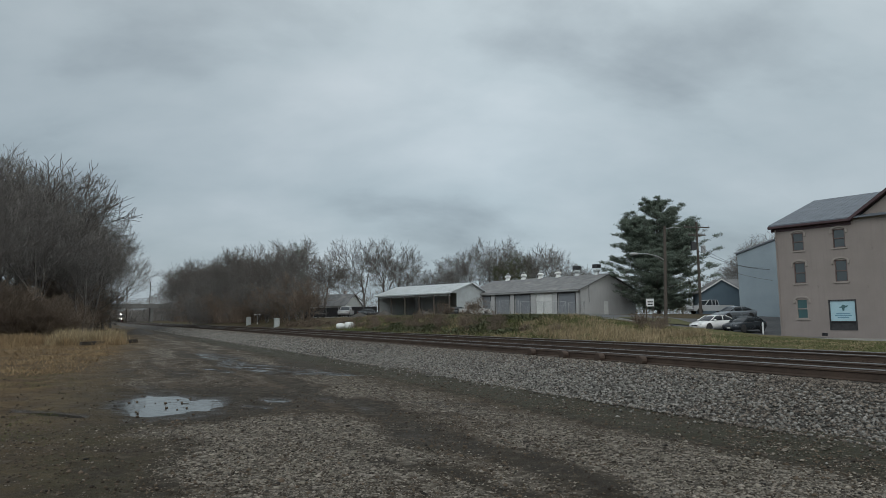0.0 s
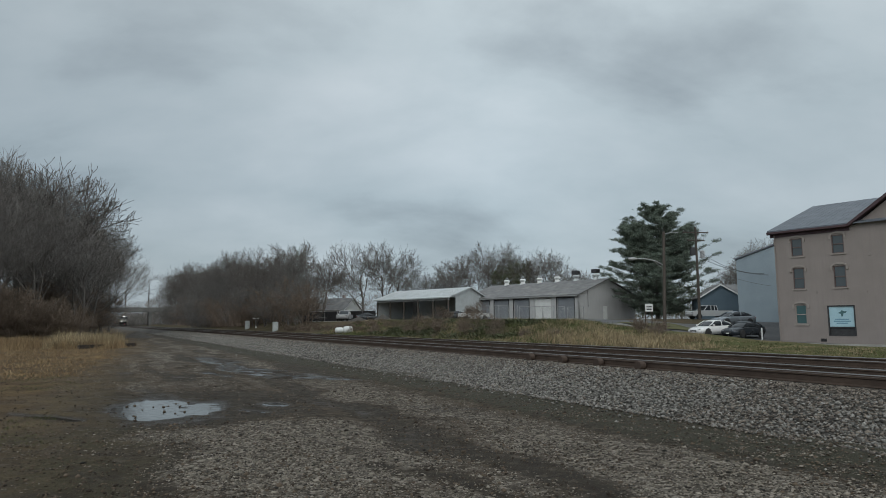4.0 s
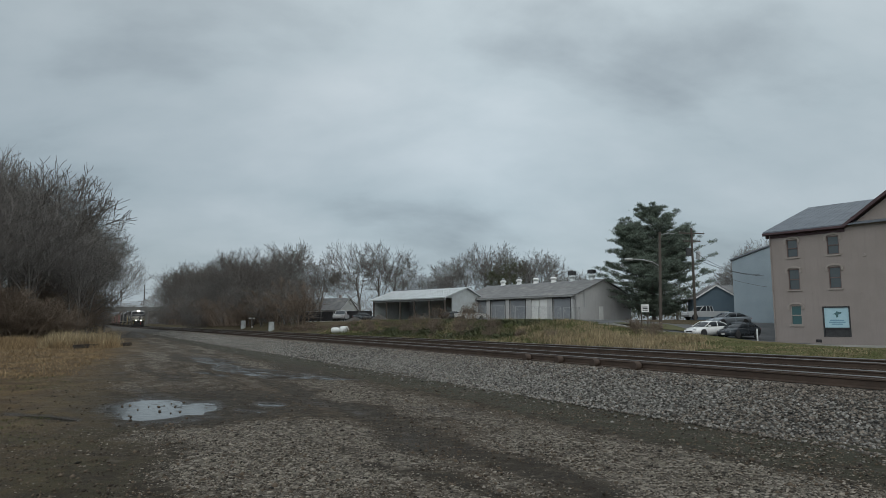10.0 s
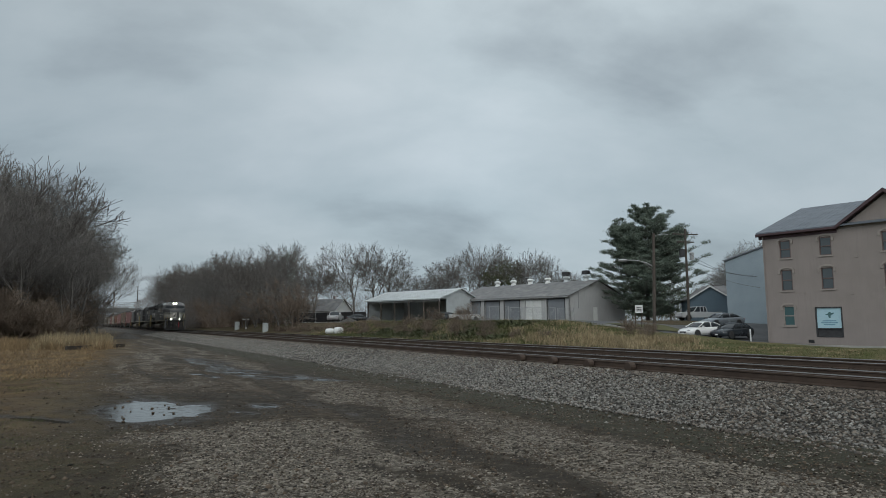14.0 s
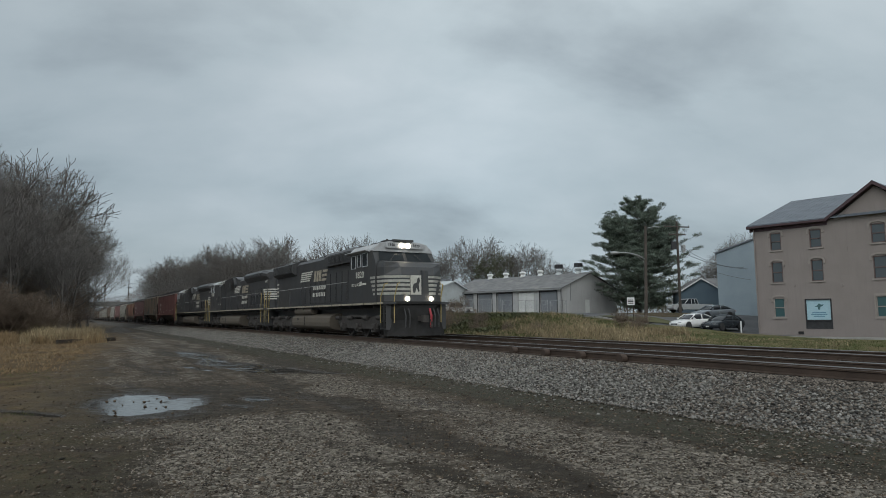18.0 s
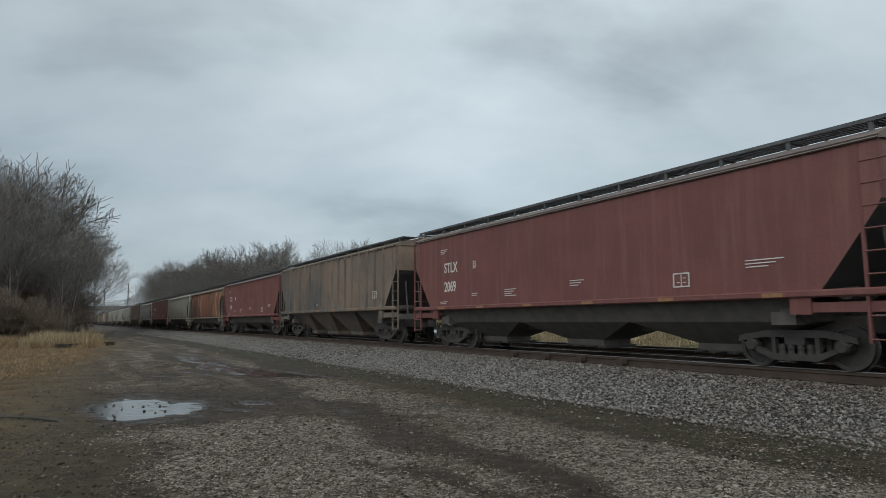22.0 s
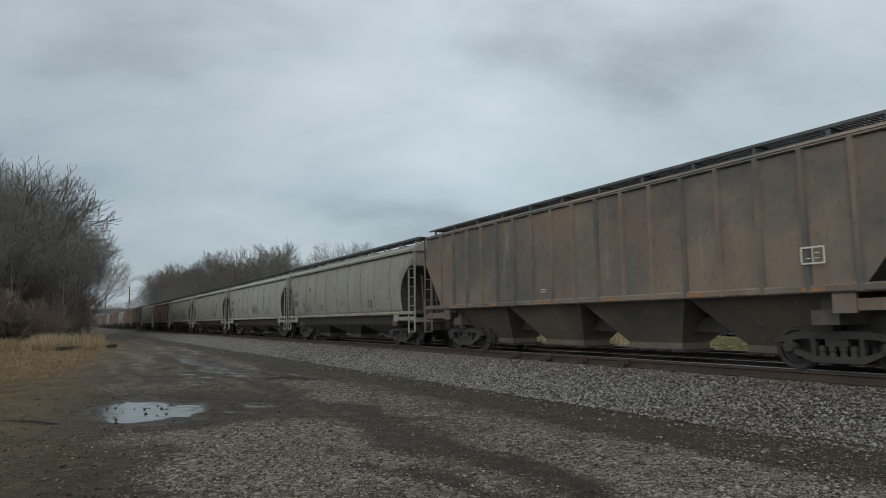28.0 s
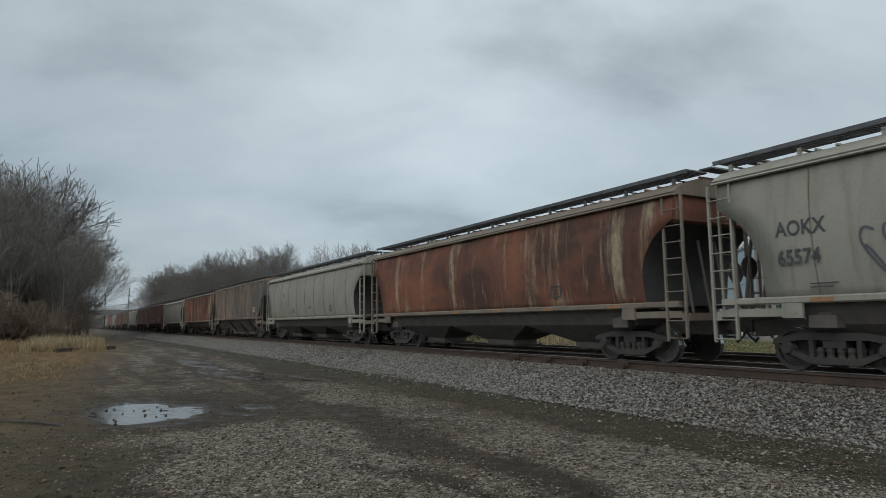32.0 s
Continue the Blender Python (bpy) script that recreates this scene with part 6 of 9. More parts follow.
    for x in (0.25, 21.4):
        part("end_plate", boxed(X(x) - 0.12, X(x) + 0.12, -1.5, 1.5, 0.35, 1.55), BLACK, loco)
    fuel_tank(loco, X(5.9), X(13.5))
    loco_truck(loco, X(3.2)), loco_truck(loco, X(18.2))
    coupler_at(loco, X(0.15), 180), coupler_at(loco, X(21.6), 0)
    return loco
# ---- the far side of the line: buildings, street and yard ----
STUCCO = material("tan_painted_stucco", (0.248, 0.216, 0.202), (0.216, 0.187, 0.174), rough=0.85, scale=0.5, fine=14, bump=0.25, streak=(0.220, 0.191, 0.178), bump_dist=0.03)
TRIM = material("purple_brown_trim", (0.075, 0.045, 0.05), (0.05, 0.032, 0.036), rough=0.6, scale=2, fine=20)
SASH = material("red_brown_sash", (0.115, 0.080, 0.074), (0.085, 0.062, 0.058), rough=0.6, scale=3, fine=20)
SLATE = material("standing_seam_grey_roof", (0.125, 0.142, 0.165), (0.096, 0.108, 0.127), rough=0.5, scale=0.8, fine=10, bump=0.1)
LINTEL = material("pale_window_hood", (0.292, 0.258, 0.236), (0.236, 0.207, 0.188), rough=0.8, scale=3, fine=20)
PANE = plain("window_pane", (0.045, 0.055, 0.06), rough=0.08)
TEAL = plain("teal_blind", (0.036, 0.088, 0.094), rough=0.35)
POSTER = material("pale_blue_poster", (0.36, 0.52, 0.58), (0.30, 0.45, 0.52), rough=0.5, scale=1.2, fine=10, bump=0)
DARKWOOD = material("dark_panel", (0.045, 0.045, 0.048), rough=0.6)
ANNEX = material("blue_grey_siding", (0.245, 0.30, 0.335), (0.205, 0.25, 0.285), rough=0.7, scale=0.4, fine=8, bump=0.1)
BLUE = material("blue_house_siding", (0.092, 0.130, 0.160), (0.075, 0.107, 0.135), rough=0.7, scale=0.8, fine=8, bump=0.1)
SHINGLE = material("grey_shingles", (0.19, 0.19, 0.19), (0.11, 0.11, 0.112), rough=0.9, scale=1.0, fine=9, bump=0.4, third=(0.22, 0.215, 0.205), third_at=0.6)
GREYWALL = material("grey_block_wall", (0.42, 0.42, 0.42), (0.36, 0.36, 0.36), rough=0.8, scale=0.4, fine=10, bump=0.15, streak=(0.36, 0.36, 0.355))
GREYDOOR = material("blue_grey_roller_door", (0.20, 0.215, 0.235), (0.17, 0.182, 0.20), rough=0.55, scale=1, fine=12, bump=0.1)
WHITEDOOR = material("white_door", (0.62, 0.63, 0.62), (0.52, 0.53, 0.52), rough=0.5, scale=1, fine=12, bump=0.05)
TIN = material("pale_tin_roof", (0.50, 0.53, 0.54), (0.40, 0.42, 0.42), rough=0.45, metal=0.2, scale=0.8, fine=8, bump=0.1)
GALV = material("galvanised_steel", (0.36, 0.37, 0.37), (0.26, 0.26, 0.26), rough=0.5, metal=0.5, scale=4, fine=30)
ASPHALT = material("wet_asphalt", (0.085, 0.085, 0.088), (0.06, 0.06, 0.062), rough=0.65, scale=0.5, fine=20, bump=0.3, bump_dist=0.02)
CONCRETE = material("kerb_concrete", (0.30, 0.295, 0.28), (0.22, 0.215, 0.20), rough=0.85, scale=1, fine=20)
POLEWOOD = material("weathered_pole_wood", (0.085, 0.072, 0.062), (0.055, 0.047, 0.041), rough=0.9, scale=2, fine=24, bump=0.4)
TYRE = plain("tyre_rubber", (0.022, 0.022, 0.023), rough=0.8)
ALLOY = plain("alloy_rim", (0.30, 0.30, 0.31), rough=0.35, metal=0.8)
CARGLASS = plain("car_glass", (0.03, 0.035, 0.04), rough=0.05)


def base_z(x, y):
    """Ground level under a world point."""
    s, p = x * U.x + y * U.y, x * V.x + y * V.y
    return ground_height(s, p - bend(s)[0])


def wall_with_holes(x0, x1, z0, z1, y0, y1, holes, mat, name, parent, gable=None):
    """A wall in the xz plane, y0 to y1 thick, with openings (x0, x1, z0, z1) cut right through it."""
    xs = sorted({x0, x1, *[h[0] for h in holes], *[h[1] for h in holes]})
    zs = sorted({z0, z1, *[h[2] for h in holes], *[h[3] for h in holes]})
    bm = bmesh.new()
    solid = {}
    for i in range(len(xs) - 1):
        for j in range(len(zs) - 1):
            cx, cz = (xs[i] + xs[i + 1]) / 2, (zs[j] + zs[j + 1]) / 2
            solid[i, j] = not any(h[0] < cx < h[1] and h[2] < cz < h[3] for h in holes)
    vert = {}

    def v(i, j, y):
        if (i, j, y) not in vert:
            vert[i, j, y] = bm.verts.new((xs[i], y, zs[j]))
        return vert[i, j, y]

    for (i, j), on in solid.items():
        if not on:
            continue
        bm.faces.new((v(i, j, y0), v(i + 1, j, y0), v(i + 1, j + 1, y0), v(i, j + 1, y0)))
        bm.faces.new((v(i, j, y1), v(i, j + 1, y1), v(i + 1, j + 1, y1), v(i + 1, j, y1)))
        for di, dj, a, b in ((-1, 0, (i, j), (i, j + 1)), (1, 0, (i + 1, j), (i + 1, j + 1)), (0, -1, (i, j), (i + 1, j)), (0, 1, (i, j + 1), (i + 1, j + 1))):
            if not solid.get((i + di, j + dj), False):
                bm.faces.new((v(*a, y0), v(*b, y0), v(*b, y1), v(*a, y1)))
    bmesh.ops.recalc_face_normals(bm, faces=bm.faces[:])
    if gable:
        prism(bm, gable, y0, y1)
    return part(name, bm, mat, parent)


def arched_window(house, xc, z0, z1, w, arch=True, blind=None):
    """A sash window under a segmental hood: pane, sashes, sill and hood."""
    x0, x1 = xc - w / 2, xc + w / 2
    bm = boxed(x0, x1, 0.10, 0.12, z0, z1)
    win = part("window", bm, blind or PANE, house, "sash window with a pale hood")
    bm = bmesh.new()
    for a, b, c, d in ((x0, x1, z0, z0 + 0.07), (x0, x1, z1 - 0.07, z1), (x0, x0 + 0.07, z0, z1), (x1 - 0.07, x1, z0, z1), (x0, x1, (z0 + z1) / 2 - 0.04, (z0 + z1) / 2 + 0.04)):
        quad_box(bm, a, b, 0.03, 0.10, c, d)
    part("window_frame", bm, LINTEL if blind else SASH, win)
    bm = boxed(x0 - 0.14, x1 + 0.14, -0.09, 0.05, z0 - 0.13, z0, bevel=0.015)
    part("window_sill", bm, LINTEL, win)
    bm = bmesh.new()
    if arch:
        n, r, rise = 9, w / 2 + 0.16, 0.30
        outer = [(xc - r * math.cos(math.pi * i / n), z1 - 0.02 + rise * math.sin(math.pi * i / n)) for i in range(n + 1)]
        inner = [(xc - (r - 0.14) * math.cos(math.pi * i / n), z1 - 0.04 + (rise - 0.12) * math.sin(math.pi * i / n)) for i in range(n + 1)]
        for i in range(n):
            prism(bm, (outer[i], outer[i + 1], inner[i + 1], inner[i]), -0.08, 0.02)
        bmesh.ops.remove_doubles(bm, verts=bm.verts[:], dist=0.0005)
        for sx in (-1, 1):
            c = xc + sx * (r - 0.03)
            br = boxed(c - 0.09, c + 0.09, -0.10, 0.02, z1 - 0.34, z1 + 0.02, bevel=0.02)
            part("hood_bracket", br, LINTEL, win)
    else:
        quad_box(bm, x0 - 0.12, x1 + 0.12, -0.05, 0.02, z1, z1 + 0.18)
        quad_box(bm, x0 - 0.12, x0, -0.04, 0.02, z0, z1), quad_box(bm, x1, x1 + 0.12, -0.04, 0.02, z0, z1)
    part("window_hood", bm, LINTEL, win)


def three_storey():
    d, w, g = 20.6, 19.4, -0.6
    b = empty("brick_building", pose(29.89, 57.0, 0, 0, 0, -50.86), "three-storey tan painted building with arched window hoods", "building")
    cols = (1.9, 5.13, 9.72, 14.3, 17.5)
    holes = []
    for c in cols:
        ww = 0.92 if c != 9.72 else 0.98
        holes += [(c - ww / 2, c + ww / 2, 7.17, 8.72), (c - ww / 2, c + ww / 2, 4.32, 6.12)]
        if c != 5.13:
            holes.append((c - ww / 2, c + ww / 2, 1.26, 2.95))
    holes.append((3.99, 6.05, 0.30, 2.82))
    holes.append((3.3, 3.78, -0.2, 0.06))
    wall_with_holes(0, w, g, 9.42, 0, 0.35, holes, STUCCO, "front_wall", b, gable=((6.55, 9.42), (12.85, 9.42), (9.7, 11.75)))
    bm = bmesh.new()
    prism(bm, ((0.0, g), (0.35, g), (0.35, 9.42), (0.0, 9.42)), 0.35, d)
    prism(bm, ((0.35, 9.42), (d - 0.35, 9.42), (d / 2, 12.85)), 0.0, 0.3, "x")
    part("side_wall", bm, STUCCO, b)
    bm = bmesh.new()
    prism(bm, ((w - 0.35, g), (w, g), (w, 9.42), (w - 0.35, 9.42)), 0.35, d)
    prism(bm, ((0.35, 9.42), (d - 0.35, 9.42), (d / 2, 12.85)), w - 0.3, w, "x")
    part("side_wall", bm, STUCCO, b)
    part("back_wall", boxed(0.35, w - 0.35, d - 0.35, d, g, 9.42), STUCCO, b)
    # main roof: two slopes with standing seams, and the cross gable
    sl = (12.96 - 9.45) / (d / 2 + 0.45)
    for k, (ya, yb) in enumerate(((-0.45, d / 2), (d + 0.45, d / 2))):
        bm = bmesh.new()
        vs = [(-0.35, ya, 9.45), (w + 0.35, ya, 9.45), (w + 0.35, yb, 12.96), (-0.35, yb, 12.96)]
        lo = [bm.verts.new(p) for p in vs]
        hi = [bm.verts.new((x, y, z + 0.12)) for x, y, z in vs]
        bm.faces.new(lo), bm.faces.new(hi)
        for i in range(4):
            bm.faces.new((lo[i], lo[(i + 1) % 4], hi[(i + 1) % 4], hi[i]))
        bmesh.ops.recalc_face_normals(bm, faces=bm.faces[:])
        roof = part("roof", bm, SLATE, b, "grey standing-seam metal roof")
        if k == 0:
            n = 46
            for i in range(n):
                x = -0.3 + (w + 0.6) * i / (n - 1)
                if 6.2 < x < 13.2:
                    continue
                bm = bmesh.new()
                prism(bm, ((ya, 9.57), (yb, 13.08), (yb, 13.10), (ya, 9.59)), x - 0.015, x + 0.015, "x")
                part("roof_seam", bm, SLATE, roof)
    bm = bmesh.new()
    for sx in (-1, 1):
        a, c = 9.7 + sx * 3.55, 9.7
        lo = [bm.verts.new(p) for p in ((a, -0.45, 9.40), (c, -0.45, 12.02), (c, 7.6, 12.10), (a, 0.2, 9.62))]
        hi = [bm.verts.new(v.co + Vector((0, 0, 0.14))) for v in lo]
        bm.faces.new(lo), bm.faces.new(hi)
        for i in range(4):
            bm.faces.new((lo[i], lo[(i + 1) % 4], hi[(i + 1) % 4], hi[i]))
    bmesh.ops.recalc_face_normals(bm, faces=bm.faces[:])
    part("cross_gable_roof", bm, SLATE, b)
    for x0, x1 in ((-0.4, 6.2), (13.2, w + 0.4)):
        bm = boxed(x0, x1, -0.55, 0.0, 9.26, 9.46, bevel=0.03)
        quad_box(bm, x0 + 0.1, x1 - 0.1, -0.06, 0.0, 8.98, 9.26)
        part("cornice", bm, TRIM, b, "purple-brown eaves board")
    for sx in (-1, 1):
        bm = bmesh.new()
        prism(bm, ((9.7 + sx * 3.6, 9.24), (9.7, 11.84), (9.7, 12.12), (9.7 + sx * 3.6, 9.50)), -0.55, -0.02)
        part("rake_board", bm, TRIM, b)
    bm = bmesh.new()
    prism(bm, ((-0.45, 9.20), (-0.45, 9.46), (d / 2, 12.98), (d / 2, 12.72)), -0.40, -0.02, "x")
    part("rake_board", bm, TRIM, b)
    for c in cols:
        ww = 0.92 if c != 9.72 else 0.98
        arched_window(b, c, 7.17, 8.72, ww)
        arched_window(b, c, 4.32, 6.12, ww)
        if c == 9.72:
            arched_window(b, c, 1.26, 2.95, ww, False, TEAL)
        elif c != 5.13:
            arched_window(b, c, 1.26, 2.95, ww, True, TEAL)
    # shop window with a printed blind
    bm = bmesh.new()
    for a, c, e, f in ((3.99, 6.05, 0.30, 0.38), (3.99, 6.05, 2.72, 2.82), (3.99, 4.09, 0.3, 2.82), (5.95, 6.05, 0.3, 2.82), (4.0, 6.04, 0.98, 1.06)):
        quad_box(bm, a, c, -0.04, 0.14, e, f)
    shop = part("shop_window", bm, DARKWOOD, b, "dark-framed shop window with a pale blue printed panel")
    part("shop_panel", boxed(4.09, 5.95, 0.10, 0.13, 0.38, 0.98), DARKWOOD, shop)
    post = part("poster", boxed(4.09, 5.95, 0.05, 0.08, 1.06, 2.72), POSTER, shop, "pale blue printed panel with an emblem")
    bm = bmesh.new()
    prism(bm, ((4.72, 2.18), (4.95, 2.12), (5.0, 1.9), (5.12, 1.9), (5.16, 2.14), (5.34, 2.2), (5.42, 2.34), (5.22, 2.32), (5.05, 2.42), (4.92, 2.26)), 0.035, 0.05)
    part("poster_emblem", bm, plain("emblem_green", (0.05, 0.12, 0.13), 0.6), post)
    bm = bmesh.new()
    for k, (a, c) in enumerate(((4.5, 5.55), (4.4, 5.65), (4.6, 5.45))):
        quad_box(bm, a, c, 0.04, 0.05, 1.62 - 0.16 * k, 1.70 - 0.16 * k)
    part("poster_bars", bm, plain("poster_blue", (0.12, 0.24, 0.32), 0.6), post)
    bm = boxed(3.3, 3.78, 0.10, 0.14, -0.2, 0.06)
    for k in range(4):
        quad_box(bm, 3.3, 3.78, 0.04, 0.1, -0.18 + 0.06 * k, -0.15 + 0.06 * k)
    part("cellar_vent", bm, DARKWOOD, b)
    bm = bmesh.new()
    tube(bm, ((0.10, -0.14, 9.2), (0.10, -0.14, -0.3), (0.12, -0.45, -0.4)), 0.05, 8)
    part("downpipe", bm, STUCCO, b)
    for x, z in ((3.2, 4.0), (6.9, 3.9), (7.4, 6.9)):
        bm = bmesh.new()
        turned(bm, ((0.0, -0.03), (0.14, -0.03), (0.15, 0.02), (0.0, 0.02)), (x, -0.01, z), "y", 8)
        part("tie_rod_plate", bm, STUCCO, b)


three_storey()


def annex():
    b = empty("metal_building", pose(36.1, 78.0, 0.4, 0, 0, -28), "tall blue-grey sided building with a plain wall", "building")
    bm = bmesh.new()
    prism(bm, ((0, 0), (13, 0), (13, 13.2), (0, 8.6)), 0, 14)
    part("wall", bm, ANNEX, b)
    bm = bmesh.new()
    prism(bm, ((-0.15, 8.60), (13.2, 13.32), (13.2, 13.47), (-0.15, 8.76)), -0.25, 14.2)
    part("roof", bm, SLATE, b)
    for k in range(12):
        part("siding_rib", boxed(0.5 + k * 1.05, 0.54 + k * 1.05, -0.03, -0.002, 0.1, 8.6 + (0.5 + k * 1.05) * 0.354), ANNEX, b)
    part("meter_box", boxed(4.6, 4.9, -0.2, 0, 1.2, 2.0, bevel=0.02), GALV, b)
    bm = bmesh.new()
    tube(bm, ((4.75, -0.08, 2.0), (4.75, -0.08, 6.6)), 0.03, 6)
    part("conduit", bm, GALV, b)


annex()


def gabled_house(x, y, z, turn, w, d, eave, rise, wall, roofm, label, chimney=False, overhang=0.3):
    h = empty("house", pose(x, y, z, 0, 0, turn), label, "house", "houses beyond the line")
    bm = bmesh.new()
    prism(bm, ((-w / 2, -0.5), (w / 2, -0.5), (w / 2, eave), (0, eave + rise), (-w / 2, eave)), 0, d)
    part("wall", bm, wall, h)
    k = rise / (w / 2)
    for sx in (-1, 1):
        bm = bmesh.new()
        a = sx * (w / 2 + overhang)
        za = eave - overhang * k
        prism(bm, ((a, za), (0, eave + rise + 0.02), (0, eave + rise + 0.16), (a, za + 0.14)), -overhang, d + overhang)
        part("roof", bm, roofm, h)
        bm = bmesh.new()
        prism(bm, ((a, za - 0.10), (0, eave + rise - 0.10), (0, eave + rise + 0.12), (a, za + 0.12)), -overhang - 0.04, -overhang)
        part("barge_board", bm, WHITEDOOR if wall is not GREYWALL else GALV, h)
    if chimney:
        part("chimney", boxed(w * 0.2, w * 0.2 + 0.6, d * 0.4, d * 0.4 + 0.6, eave + rise * 0.4, eave + rise + 1.0), STUCCO, h)
    return h


gabled_house(39.0, 89.5, 1.55, -14, 5.4, 9, 3.35, 1.7, BLUE, SHINGLE, "small blue gabled house with pale trim")
side = gabled_house(40.6, 95.6, 1.55, -104, 6.4, 14, 3.3, 1.9, BLUE, SHINGLE, "low blue house with a grey shingle roof")
gabled_house(-21.0, 150, 2.0, 60, 6.5, 9, 2.6, 2.6, WHITEDOOR, SHINGLE, "white gabled house with a dark shingle roof", True)
gabled_house(-28.0, 156, 2.0, 62, 6.0, 9, 2.6, 2.4, GREYWALL, SHINGLE, "low grey house with a dark roof")


def workshop():
    b = empty("workshop", pose(20.68, 97.0, 0, 0, 0, 130.2), "long low grey workshop with five roller doors", "building")
    # x runs along the doors away from the near corner, y to the gable's far corner
    L, W, g, e, r = 26.0, 14.9, 1.4, 5.72, 8.25
    spans = ((0.9, 4.25, GREYDOOR), (5.5, 8.85, WHITEDOOR), (10.1, 13.5, GREYDOOR), (14.7, 18.1, GREYDOOR), (19.3, 22.1, GREYDOOR))
    holes = [(a, c, g + 0.3, 5.25) for a, c, _ in spans]
    # the door wall faces -y in the wall helper, so it is built turned round
    front = wall_with_holes(-L, 0, g, e, 0, 0.3, [(-h[1], -h[0], h[2], h[3]) for h in holes], GREYWALL, "front_wall", b)
    front.matrix_basis = pose(0, 0, 0, 0, 0, 180) @ pose(0, -0.0, 0)
    W = -W
    bm = bmesh.new()
    prism(bm, ((0, g), (W, g), (W, e), (W / 2, r), (0, e)), 0.0, 0.3, "x")
    part("gable_wall", bm, GREYWALL, b)
    bm = bmesh.new()
    prism(bm, ((0, g), (W, g), (W, e), (W / 2, r), (0, e)), L - 0.3, L, "x")
    part("gable_wall", bm, GREYWALL, b)
    part("back_wall", boxed(0.3, L - 0.3, W, W + 0.3, g, e), GREYWALL, b)
    for ya, yb in ((0.4, W / 2), (W - 0.4, W / 2)):
        bm = bmesh.new()
        k = (r - e) / abs(W / 2)
        prism(bm, ((ya, e - 0.4 * k), (yb, r + 0.02), (yb, r + 0.18), (ya, e - 0.4 * k + 0.16)), -0.35, L + 0.3, "x")
        roof = part("roof", bm, SHINGLE, b, "weathered patchy grey shingle roof")
    for a, c, m in spans:
        if m is WHITEDOOR:
            for k in range(2):
                x0 = a + k * (c - a) / 2
                bm = boxed(x0 + 0.03, x0 + (c - a) / 2 - 0.03, 0.02, 0.08, g + 0.3, 5.2, bevel=0.01)
                bm2 = part("barn_door", bm, WHITEDOOR, b, "white sliding door leaf")
                bm2.matrix_basis = pose(0, -0.2, 0)
            continue
        rd = part("roller_door", boxed(a, c, -0.26, -0.22, g + 0.3, 5.25), m, b)
        n = 9
        for k in range(n):
            z0, z1 = g + 0.3 + (3.55) * k / n, g + 0.3 + 3.55 * (k + 1) / n - 0.03
            part("slat", boxed(a + 0.06, c - 0.06, -0.22, -0.18, z0, z1), m, rd)
        bm = bmesh.new()
        for x0, x1, z0, z1 in ((a - 0.14, a, g + 0.3, 5.36), (c, c + 0.14, g + 0.3, 5.36), (a, c, 5.22, 5.36)):
            quad_box(bm, x0, x1, -0.05, 0.05, z0, z1)
        part("door_frame", bm, DARKWOOD, rd)
    bm = boxed(-0.06, 0.0, -7.07, -6.02, 1.86, 3.99)
    door = part("side_door", bm, WHITEDOOR, b, "white side door")
    bm = bmesh.new()
    tube(bm, ((-0.08, -2.2, 3.8), (-0.08, -2.2, 6.9)), 0.06, 6)
    part("flue_pipe", bm, GALV, b)
    bm = boxed(-0.08, L, 0.30, 0.52, 5.45, 5.60)
    part("gutter", bm, GALV, b)
    for i in range(6):
        x = 2.2 + 4.0 * i
        bm = bmesh.new()
        turned(bm, ((0.55, 0.0), (0.45, 0.25), (0.36, 0.40), (0.36, 0.55), (0.55, 0.62), (0.60, 0.80), (0.45, 0.98), (0.0, 1.05)), (x, W / 2, r + 0.02), "z", 14)
        v = part("roof_vent", bm, WHITEDOOR if i > 1 else TIN, b, "white roof ventilator")
        bm = bmesh.new()
        if i < 2:
            quad_box(bm, x - 0.5, x + 0.5, W / 2 - 0.5, W / 2 + 0.5, r + 1.15, r + 1.75)
            part("vent_cowl", bm, DARKWOOD, v)
        else:
            for k in range(8):
                a = k * math.pi / 4
                tube(bm, ((x + 0.35 * math.cos(a), W / 2 + 0.35 * math.sin(a), r + 0.95), (x + 0.12 * math.cos(a), W / 2 + 0.12 * math.sin(a), r + 1.5)), 0.04, 4)
            part("vent_cowl", bm, GALV, v)


workshop()


